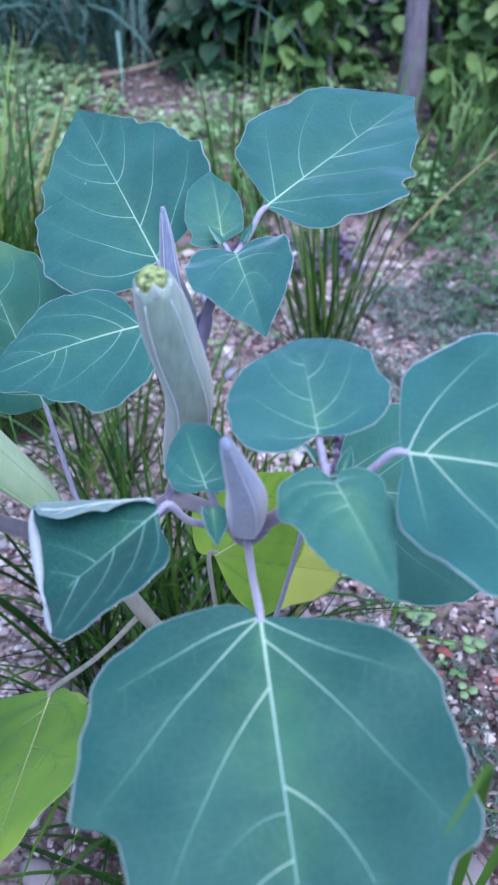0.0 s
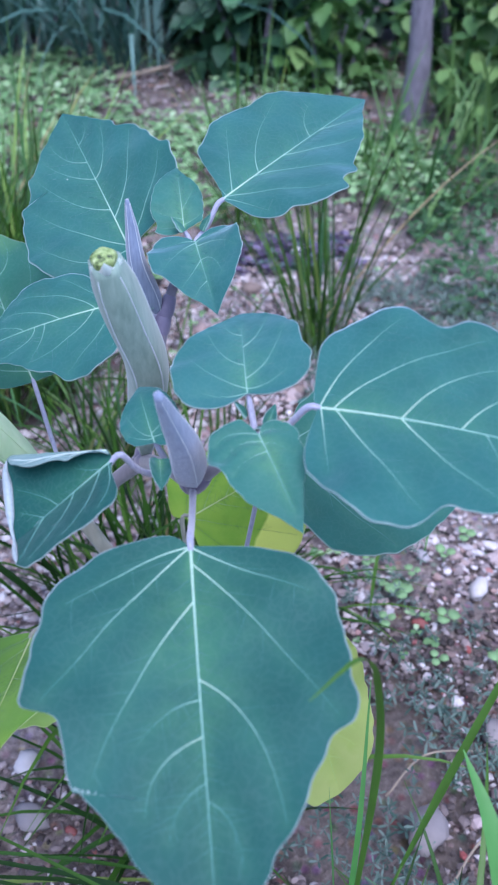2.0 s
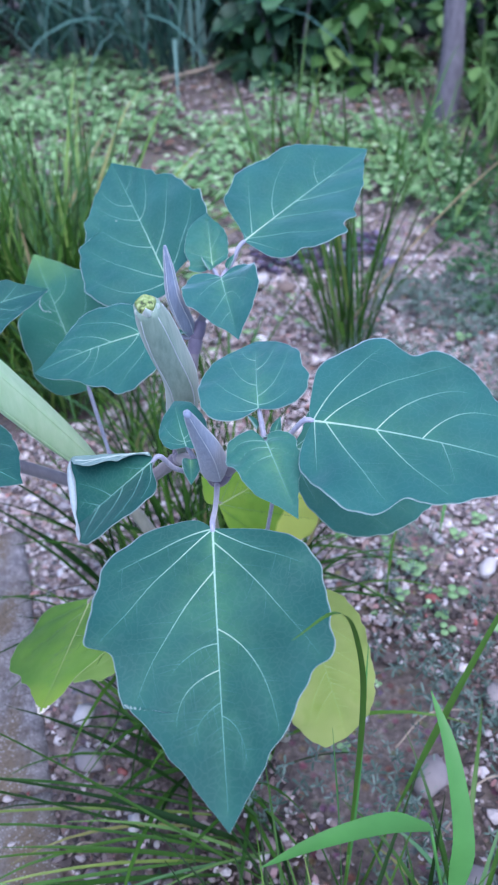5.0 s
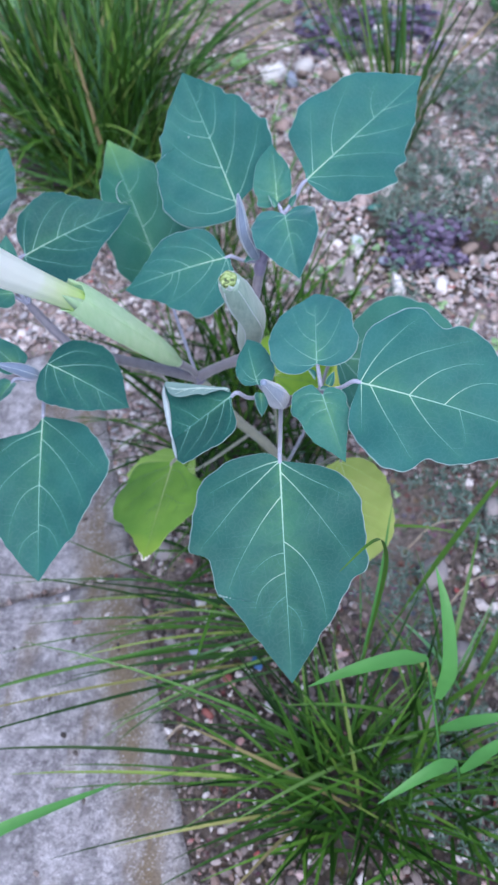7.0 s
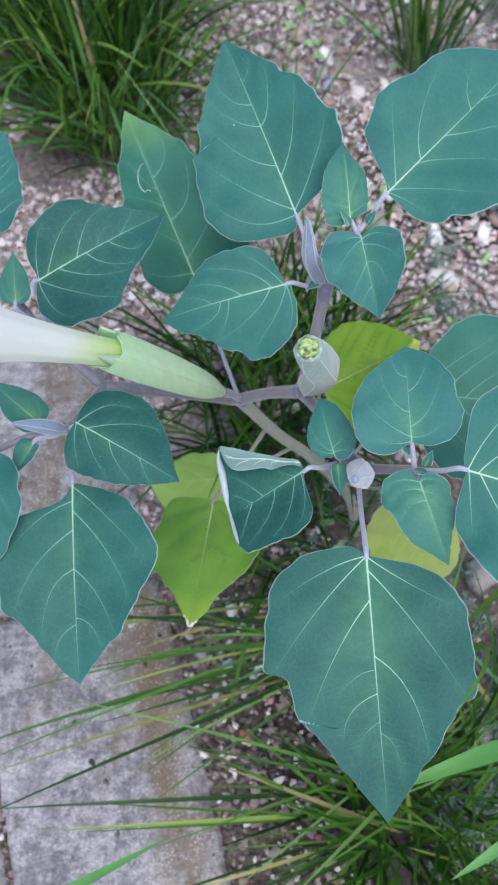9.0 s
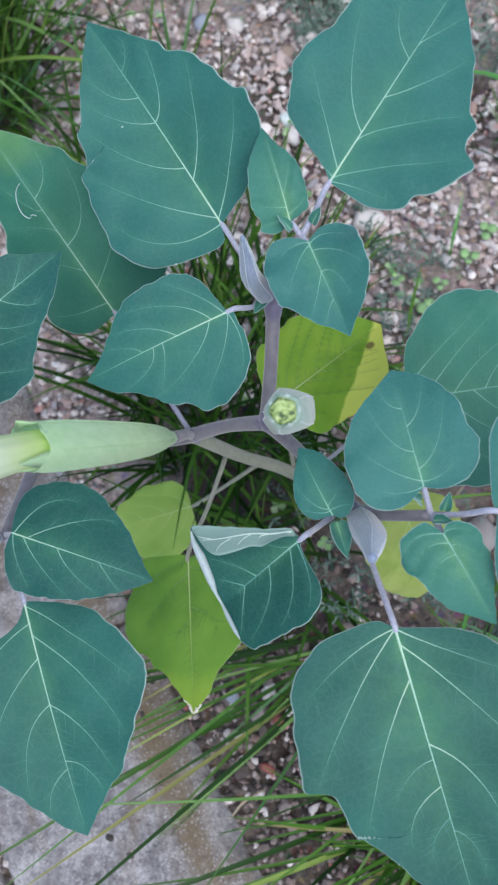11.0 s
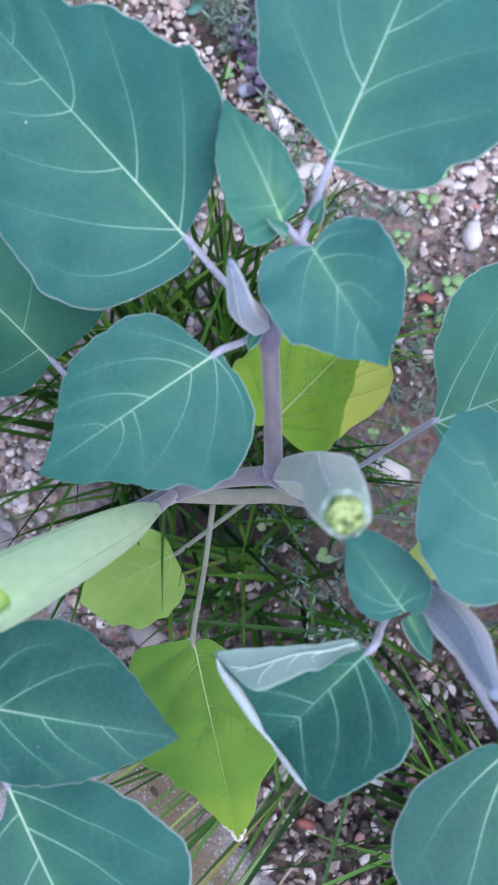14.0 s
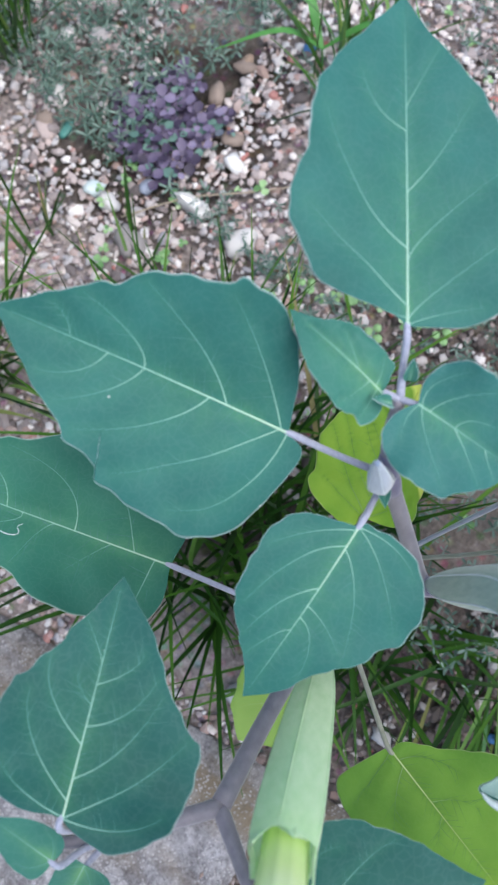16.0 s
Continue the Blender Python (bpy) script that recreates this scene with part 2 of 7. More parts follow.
M_VEIN_PALE = fading("pale_yellow_vein", [(0.0, (0.46, 0.58, 0.24)), (0.5, (0.37, 0.54, 0.15)), (1.0, (0.34, 0.52, 0.12))])
M_VEIN_OLD = fading("yellow_vein", [(0.0, (0.48, 0.58, 0.26)), (0.5, (0.36, 0.47, 0.14)), (1.0, (0.20, 0.34, 0.04))])
M_STEM = streaked("violet_grey_stem", (0.14, 0.132, 0.168), (0.225, 0.215, 0.252), (34, 34, 9), 0.55, 0.5, 0.10)
M_NODE = streaked("dark_violet_node", (0.11, 0.10, 0.175), (0.20, 0.185, 0.27), (34, 34, 9), 0.55, 0.5, 0.10)
M_HUSK = streaked("dry_husk", (0.50, 0.48, 0.38), (0.76, 0.75, 0.68), (200, 200, 200), 0.8)
M_TRUNKLET = streaked("grey_green_stem", (0.235, 0.25, 0.185), (0.345, 0.35, 0.27), (40, 40, 8), 0.6, 0.3, 0.10)
M_PETIOLE = streaked("lilac_petiole", (0.23, 0.25, 0.34), (0.37, 0.39, 0.49), (120, 120, 40), 0.55, 0.5)
M_BUD = streaked("lavender_bud", (0.12, 0.17, 0.25), (0.22, 0.285, 0.39), (140, 140, 16), 0.6, 0.6)
M_RIDGE = streaked("pale_rib", (0.44, 0.52, 0.57), (0.58, 0.66, 0.69), (80, 80, 80), 0.6, 0.4)
M_ROLL = streaked("pale_rolled_underside", (0.25, 0.33, 0.345), (0.36, 0.44, 0.455), (60, 60, 60), 0.6, 0.3, 0.1)
M_FLAP_VEIN = streaked("underside_vein", (0.36, 0.48, 0.44), (0.46, 0.58, 0.54), (60, 60, 60), 0.6, 0.2, 0.1)
M_BUD_BIG = streaked("grey_green_calyx", (0.155, 0.262, 0.205), (0.285, 0.400, 0.325), (60, 60, 9), 0.6, 0.35, 0.12)
M_LIP = streaked("pale_calyx_lip", (0.30, 0.41, 0.37), (0.42, 0.52, 0.48), (60, 60, 9), 0.6, 0.6, 0.1)
M_BUD_TIP = mottled("yellow_green_petal_tip", [(0.34, (0.05, 0.08, 0.03)), (0.44, (0.19, 0.28, 0.08)), (0.56, (0.31, 0.42, 0.15)), (0.70, (0.46, 0.56, 0.28))], 330)
M_CALYX = streaked("pale_green_calyx", (0.53, 0.77, 0.46), (0.68, 0.87, 0.60), (40, 40, 10), 0.55, 0.35, 0.06, 0.42)
M_PETAL = fading("white_petal", [(0.0, (0.55, 0.76, 0.20)), (0.13, (0.70, 0.85, 0.40)), (0.34, (0.91, 0.94, 0.84)), (1.0, (0.95, 0.95, 0.95))], 0.55, 50, 0.40, 0.2)
M_GRASS = island("grass_blades", [(0.0, (0.012, 0.040, 0.005)), (0.35, (0.050, 0.145, 0.018)), (0.68, (0.120, 0.275, 0.036)), (0.82, (0.10, 0.26, 0.12)), (0.90, (0.27, 0.45, 0.08)), (0.97, (0.36, 0.38, 0.12)), (1.0, (0.42, 0.33, 0.18))], 0.4, 60, 0.15, 0.26, 0.001, 0.4)
# M_GRASS darkened, so that low grass carries its shade in the colour
M_SHADEGRASS = island("shaded_grass_blades", [(0.0, (0.008, 0.030, 0.004)), (0.4, (0.034, 0.108, 0.012)), (0.8, (0.080, 0.205, 0.023)), (0.96, (0.15, 0.30, 0.04)), (1.0, (0.30, 0.26, 0.12))], 0.45, 60, 0.15, 0.18, 0.001, 0.22)
M_DEEP = island("shaded_weed_leaves", [(0.0, (0.028, 0.09, 0.03)), (1.0, (0.08, 0.21, 0.07))], 0.55, 30, 0.15, 0.12)
M_BROAD = island("broad_grass_blades", [(0.0, (0.07, 0.26, 0.05)), (1.0, (0.12, 0.36, 0.08))], 0.5, 60, 0.15, 0.2)
M_COVER = island("seedling_leaves", [(0.0, (0.15, 0.32, 0.12)), (0.45, (0.28, 0.51, 0.21)), (0.85, (0.41, 0.64, 0.31)), (1.0, (0.54, 0.71, 0.43))], 0.65, 60, 0.15, 0.2, 0.001, 0.3)
M_WEED = island("grey_green_weed", [(0.0, (0.05, 0.11, 0.08)), (0.6, (0.12, 0.20, 0.155)), (1.0, (0.24, 0.34, 0.28))], 0.7, 60, 0.15, 0.1)
M_PURPLE = island("purple_leaves", [(0.0, (0.035, 0.025, 0.05)), (0.5, (0.11, 0.085, 0.155)), (0.8, (0.25, 0.21, 0.33)), (0.83, (0.09, 0.19, 0.16)), (1.0, (0.16, 0.28, 0.23))], 0.6, 80, 0.2, 0.08)
M_HEDGE = island("dark_shrub_leaves", [(0.0, (0.022, 0.065, 0.034)), (0.6, (0.048, 0.14, 0.066)), (1.0, (0.11, 0.26, 0.12))], 0.5, 30, 0.15, 0.1)
M_BRIGHT = island("bright_weed_leaves", [(0.0, (0.05, 0.15, 0.035)), (0.6, (0.14, 0.30, 0.075)), (1.0, (0.27, 0.43, 0.13))], 0.55, 30, 0.15, 0.15)
M_STRAP = island("strap_leaves", [(0.0, (0.03, 0.095, 0.075)), (0.6, (0.085, 0.205, 0.165)), (1.0, (0.21, 0.37, 0.31))], 0.5, 30, 0.15, 0.1)
M_DRY = island("dry_straw", [(0.0, (0.28, 0.22, 0.15)), (1.0, (0.52, 0.45, 0.34))], 0.75, 60, 0.2)
M_STONE = island("mixed_gravel", [(0.0, (0.10, 0.083, 0.08)), (0.16, (0.27, 0.23, 0.225)), (0.38, (0.54, 0.465, 0.45)), (0.5, (0.40, 0.28, 0.24)), (0.62, (0.66, 0.60, 0.58)), (0.74, (0.33, 0.325, 0.35)), (0.86, (0.84, 0.81, 0.79)), (0.97, (0.66, 0.58, 0.54)), (1.0, (0.42, 0.15, 0.13))], 0.75, 190, 0.5)
# browner gravel, with the front bed's shade mixed into its colours
M_SHADED_BED = island("shaded_bed_gravel", [(0.0, (0.04, 0.034, 0.030)), (0.35, (0.13, 0.106, 0.098)), (0.6, (0.28, 0.233, 0.22)), (0.74, (0.23, 0.16, 0.136)), (0.87, (0.46, 0.415, 0.40)), (0.97, (0.76, 0.73, 0.72)), (1.0, (0.36, 0.09, 0.08))], 0.8, 190, 0.5)
M_DUSTY = island("dusty_gravel", [(0.0, (0.15, 0.12, 0.115)), (0.4, (0.32, 0.27, 0.25)), (0.75, (0.47, 0.41, 0.385)), (1.0, (0.68, 0.62, 0.58))], 0.85, 120, 0.4)
M_WHITE = island("white_stone", [(0.0, (0.56, 0.54, 0.52)), (1.0, (0.68, 0.66, 0.64))], 0.6, 90, 0.4)
M_CHALK = island("chalk_white_stone", [(0.0, (0.80, 0.79, 0.77)), (1.0, (0.88, 0.87, 0.85))], 0.6, 90, 0.3)
M_CYAN = island("pale_cyan_stone", [(0.0, (0.52, 0.63, 0.64)), (1.0, (0.64, 0.74, 0.74))], 0.5, 90, 0.3)
M_BROWN = island("brown_stone", [(0.0, (0.20, 0.15, 0.125)), (1.0, (0.31, 0.245, 0.205))], 0.8, 150, 0.8)
M_SLATE = island("blue_grey_stone", [(0.0, (0.26, 0.30, 0.40)), (1.0, (0.36, 0.41, 0.52))], 0.7, 90, 0.4)
M_GREY = island("grey_stone", [(0.0, (0.22, 0.22, 0.24)), (1.0, (0.34, 0.31, 0.30))], 0.7, 90, 0.5)
M_TEAL = island("teal_chip", [(0.0, (0.07, 0.24, 0.21)), (1.0, (0.10, 0.30, 0.26))], 0.5, 90, 0.3)
M_RED = island("red_chip", [(0.0, (0.22, 0.06, 0.055)), (1.0, (0.30, 0.10, 0.085))], 0.6, 90, 0.3)
M_BLUE = island("blue_chip", [(0.0, (0.05, 0.16, 0.42)), (1.0, (0.08, 0.22, 0.5))], 0.5, 90, 0.3)
M_LITTER = island("dead_leaves", [(0.0, (0.14, 0.07, 0.05)), (0.5, (0.24, 0.14, 0.10)), (1.0, (0.40, 0.30, 0.22))], 0.8, 60, 0.3)


def soil_material():
    n = Nodes("gritty_soil", 0.9)
    obj = n.coords("Object")
    grit = n.noise(obj, 150, 6, 0.7)
    pale = n.ramp(grit, [(0.3, (0.16, 0.135, 0.128)), (0.55, (0.42, 0.36, 0.345)), (0.75, (0.68, 0.61, 0.585))])
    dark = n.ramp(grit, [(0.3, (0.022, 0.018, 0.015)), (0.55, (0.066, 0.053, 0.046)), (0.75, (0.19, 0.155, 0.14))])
    earth = n.ramp(grit, [(0.3, (0.09, 0.075, 0.064)), (0.55, (0.19, 0.16, 0.14)), (0.75, (0.34, 0.295, 0.26))])

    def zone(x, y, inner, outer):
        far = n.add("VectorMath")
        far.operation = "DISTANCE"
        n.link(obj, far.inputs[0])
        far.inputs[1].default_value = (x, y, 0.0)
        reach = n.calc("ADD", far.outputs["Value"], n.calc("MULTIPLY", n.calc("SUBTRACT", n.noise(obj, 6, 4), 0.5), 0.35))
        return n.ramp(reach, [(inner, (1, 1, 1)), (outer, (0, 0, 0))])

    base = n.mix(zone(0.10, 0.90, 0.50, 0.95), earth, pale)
    # front bed: dark soil, darkened further with painted shade
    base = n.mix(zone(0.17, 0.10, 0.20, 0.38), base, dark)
    # shade under the plant, painted into the soil colour
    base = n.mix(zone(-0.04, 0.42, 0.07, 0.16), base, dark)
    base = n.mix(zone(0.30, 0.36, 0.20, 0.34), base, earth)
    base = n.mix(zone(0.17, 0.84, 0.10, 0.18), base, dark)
    # shade among the left grass clumps, painted into the soil colour
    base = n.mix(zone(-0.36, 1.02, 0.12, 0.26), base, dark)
    base = n.mix(n.ramp(n.noise(obj, 1.3, 4), [(0.45, (0, 0, 0)), (0.65, (0.5,) * 3)]), base, (0.10, 0.085, 0.06))
    vor = n.add("TexVoronoi", Scale=95.0)
    n.link(obj, vor.inputs["Vector"])
    base = n.mix(n.ramp(vor.outputs["Distance"], [(0.2, (0.5,) * 3), (0.5, (0, 0, 0))]), base, vor.outputs["Color"], "SOFT_LIGHT")
    n.colour(base)
    n.bump(n.calc("ADD", grit, vor.outputs["Distance"]), 0.8, 0.006)
    return n.mat


def concrete_material():
    n = Nodes("worn_concrete", 0.8)
    obj = n.coords("Object")
    turned = n.add("Mapping")
    turned.inputs["Rotation"].default_value = (0, 0, radians(-18.4))
    turned.inputs["Scale"].default_value = (1.0, 0.28, 1.0)
    n.link(obj, turned.inputs["Vector"])
    patch = n.noise(obj, 150, 6, 0.8)
    fine = n.ramp(patch, [(0.40, (0.10, 0.095, 0.10)), (0.48, (0.31, 0.295, 0.31)), (0.55, (0.52, 0.505, 0.525)), (0.63, (0.90, 0.88, 0.90))])
    broad = n.ramp(n.noise(obj, 22, 6, 0.65), [(0.40, (0.15, 0.142, 0.146)), (0.50, (0.36, 0.345, 0.36)), (0.58, (0.62, 0.605, 0.625))])
    mid = n.ramp(n.noise(obj, 60, 8, 0.75), [(0.42, (0.11, 0.103, 0.106)), (0.49, (0.33, 0.315, 0.33)), (0.54, (0.58, 0.56, 0.58)), (0.60, (0.90, 0.88, 0.90))])
    base = n.mix(0.40, n.mix(0.42, broad, fine), mid)
    rust = n.ramp(n.noise(turned.outputs[0], 16, 3, 0.6), [(0.54, (0, 0, 0)), (0.66, (0.6,) * 3)])
    base = n.mix(0.06, base, (0.84, 0.82, 0.84))
    base = n.mix(rust, base, (0.26, 0.195, 0.11))
    dot = n.add("VectorMath")
    dot.operation = "DOT_PRODUCT"
    n.link(obj, dot.inputs[0])
    dot.inputs[1].default_value = (0.949, 0.315, 0.0)
    away = n.calc("ABSOLUTE", n.calc("ADD", dot.outputs["Value"], n.calc("ADD", 0.124, n.calc("MULTIPLY", n.calc("SUBTRACT", n.noise(obj, 18, 3), 0.5), 0.05))))
    band = n.calc("MULTIPLY", n.ramp(away, [(0.010, (1, 1, 1)), (0.036, (0, 0, 0))]), n.ramp(n.noise(turned.outputs[0], 30, 4, 0.65), [(0.36, (0.25,) * 3), (0.54, (0.85,) * 3)]))
    base = n.mix(band, base, (0.27, 0.205, 0.115))
    grit = n.add("TexVoronoi", Scale=330.0)
    n.link(obj, grit.inputs["Vector"])
    pick = n.calc("MULTIPLY", n.ramp(grit.outputs["Distance"], [(0.22, (1, 1, 1)), (0.36, (0, 0, 0))]), n.ramp(n.noise(obj, 60, 3), [(0.40, (0, 0, 0)), (0.52, (1, 1, 1))]))
    base = n.mix(n.calc("MULTIPLY", pick, 0.75), base, (0.82, 0.80, 0.81))
    speck = n.ramp(n.noise(obj, 300, 4, 0.75), [(0.36, (1, 1, 1)), (0.46, (0, 0, 0))])
    base = n.mix(n.calc("MULTIPLY", speck, 0.4), base, (0.07, 0.065, 0.07))
    n.colour(base)
    n.bump(n.calc("ADD", n.noise(obj, 260, 5, 0.75), n.calc("ADD", n.calc("MULTIPLY", patch, 2.0), n.calc("MULTIPLY", pick, 0.6))), 0.9, 0.004)
    return n.mat


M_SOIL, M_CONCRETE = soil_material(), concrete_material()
M_BARK = streaked("smooth_grey_bark", (0.11, 0.105, 0.125), (0.24, 0.225, 0.26), (14, 14, 6), 0.8, 0.0, 0.5)


# ---- building helpers ----
def mesh_of(name, verts, faces, smooth=True):
    me = bpy.data.meshes.new(name)
    me.from_pydata([tuple(v) for v in verts], [], faces)
    if smooth:
        me.shade_smooth()
    me.update()
    return me


def lengthwise(me, along):
    """Stores how far along its thing each vertex lies."""
    lay = me.uv_layers.new(name="along")
    loops = np.zeros(len(me.loops), dtype=np.int32)
    me.loops.foreach_get("vertex_index", loops)
    uv = np.zeros((len(loops), 2), dtype=np.float32)
    uv[:, 0] = np.array(along, dtype=np.float32)[loops]
    lay.data.foreach_set("uv", uv.ravel())
    return me


def part(name, me, material, parent=None, label=""):
    """Links a mesh as one object, under a thing or under a part."""
    ob = new(name, me)
    if isinstance(material, (list, tuple)):
        for m in material:
            me.materials.append(m)
    else:
        me.materials.append(material)
    if parent:
        ob.parent = parent
        if parent.parent is None:
            ob.matrix_parent_inverse = Matrix.Translation(parent.location).inverted()
    if label:
        ob["label"] = label
    return ob


def smooth_path(points, steps=6):
    """Points along a Catmull-Rom curve."""
    p = [np.array(q, float) for q in points]
    p = [2 * p[0] - p[1], *p, 2 * p[-1] - p[-2]]
    out = []
    for a, b, c, d in zip(p, p[1:], p[2:], p[3:]):
        for s in np.arange(steps) / steps:
            out.append(0.5 * (2 * b + (c - a) * s + (2 * a - 5 * b + 4 * c - d) * s**2 + (3 * b - a - 3 * c + d) * s**3))
    return np.array([*out, p[-2]])


def tube(points, radii, sides=10, ribs=0, ribdepth=0.0, cap=True, steps=6, twist=0.0):
    """A round or ribbed tube along a smooth curve; radii at even steps."""
    path = smooth_path(points, steps)
    n = len(path)
    r = np.interp(np.linspace(0, 1, n), np.linspace(0, 1, len(radii)), radii)
    verts, faces = [], []
    side = None
    for k in range(n):
        way = path[min(k + 1, n - 1)] - path[max(k - 1, 0)]
        way = way / np.linalg.norm(way)
        if side is None:
            side = np.cross(way, (0.3, 0.2, 1.0) if abs(way[2]) < 0.9 else (1.0, 0.2, 0))
        side = side - way * (side @ way)
        side = side / np.linalg.norm(side)
        up = np.cross(way, side)
        for a in range(sides):
            ang = 2 * math.pi * a / sides + twist * k / n
            rr = r[k] * (1 + ribdepth * (abs(math.cos(ang * ribs / 2)) ** 3 - 0.4) if ribs else 1)
            verts.append(path[k] + rr * (math.cos(ang) * side + math.sin(ang) * up))
    for k in range(n - 1):
        for a in range(sides):
            b = (a + 1) % sides
            faces.append((k * sides + a, k * sides + b, (k + 1) * sides + b, (k + 1) * sides + a))
    if cap:
        faces.append(tuple(range(sides))[::-1])
        faces.append(tuple((n - 1) * sides + a for a in range(sides)))
    return verts, faces


def tube_part(name, points, radii, material, parent, label="", **more):
    verts, faces = tube(points, radii, **more)
    sides = more.get("sides", 10)
    rows = len(verts) // sides
    return part(name, lengthwise(mesh_of(name, verts, faces), [(i // sides) / (rows - 1) for i in range(len(verts))]), material, parent, label)


FORMS = {
    "toothed": ((0, 0), (0.008, 0.22), (0.04, 0.52), (0.11, 0.80), (0.21, 0.95), (0.34, 0.99), (0.43, 1.00), (0.48, 0.90), (0.56, 0.78), (0.60, 0.76), (0.63, 0.66), (0.76, 0.44), (0.90, 0.17), (1, 0)),
    "rhombic": ((0, 0), (0.008, 0.25), (0.04, 0.57), (0.11, 0.85), (0.21, 0.99), (0.32, 1.0), (0.43, 0.94), (0.51, 0.88), (0.54, 0.80), (0.65, 0.66), (0.72, 0.60), (0.75, 0.51), (0.87, 0.27), (1, 0)),
    "broad": ((0, 0), (0.008, 0.20), (0.04, 0.48), (0.11, 0.75), (0.22, 0.93), (0.36, 1.0), (0.50, 1.02), (0.60, 0.99), (0.64, 0.90), (0.76, 0.74), (0.82, 0.70), (0.85, 0.56), (0.93, 0.28), (1, 0)),
    "ovate": ((0, 0), (0.008, 0.25), (0.04, 0.55), (0.10, 0.80), (0.20, 0.96), (0.31, 1.0), (0.43, 0.96), (0.56, 0.82), (0.70, 0.59), (0.85, 0.29), (0.94, 0.11), (1, 0)),
    "blunt": ((0, 0), (0.008, 0.22), (0.04, 0.52), (0.11, 0.80), (0.21, 0.95), (0.34, 1.0), (0.50, 0.96), (0.58, 0.88), (0.64, 0.75), (0.74, 0.57), (0.85, 0.37), (0.93, 0.23), (0.98, 0.13), (1, 0)),
    "cordate": ((0, 0), (0.008, 0.30), (0.04, 0.60), (0.10, 0.85), (0.20, 0.98), (0.34, 1.0), (0.50, 0.95), (0.65, 0.80), (0.80, 0.54), (0.92, 0.24), (1, 0)),
    "round": ((0, 0), (0.008, 0.28), (0.04, 0.58), (0.10, 0.81), (0.23, 0.97), (0.38, 1.0), (0.54, 0.96), (0.69, 0.84), (0.82, 0.65), (0.92, 0.42), (0.98, 0.2), (1, 0)),
}


def outline(form, u):
    """Half width at u, by a smooth curve through the form's corners that does not overshoot."""
    u = min(max(u, 0.0), 1.0)
    for (x0, y0), (x1, y1) in zip(form, form[1:]):
        if u <= x1:
            k = form.index((x0, y0))
            d = (y1 - y0) / (x1 - x0)
            da = (y0 - form[k - 1][1]) / (x0 - form[k - 1][0]) if k else d * 1.5
            db = (form[k + 2][1] - y1) / (form[k + 2][0] - x1) if k + 2 < len(form) else d
            m0 = 0 if d * da <= 0 else 2 * d * da / (d + da)
            m1 = 0 if d * db <= 0 else 2 * d * db / (d + db)
            h, t = x1 - x0, (u - x0) / (x1 - x0)
            return y0 * (1 + 2 * t) * (1 - t) ** 2 + h * m0 * t * (1 - t) ** 2 + y1 * t * t * (3 - 2 * t) - h * m1 * t * t * (1 - t)
    return 0.0


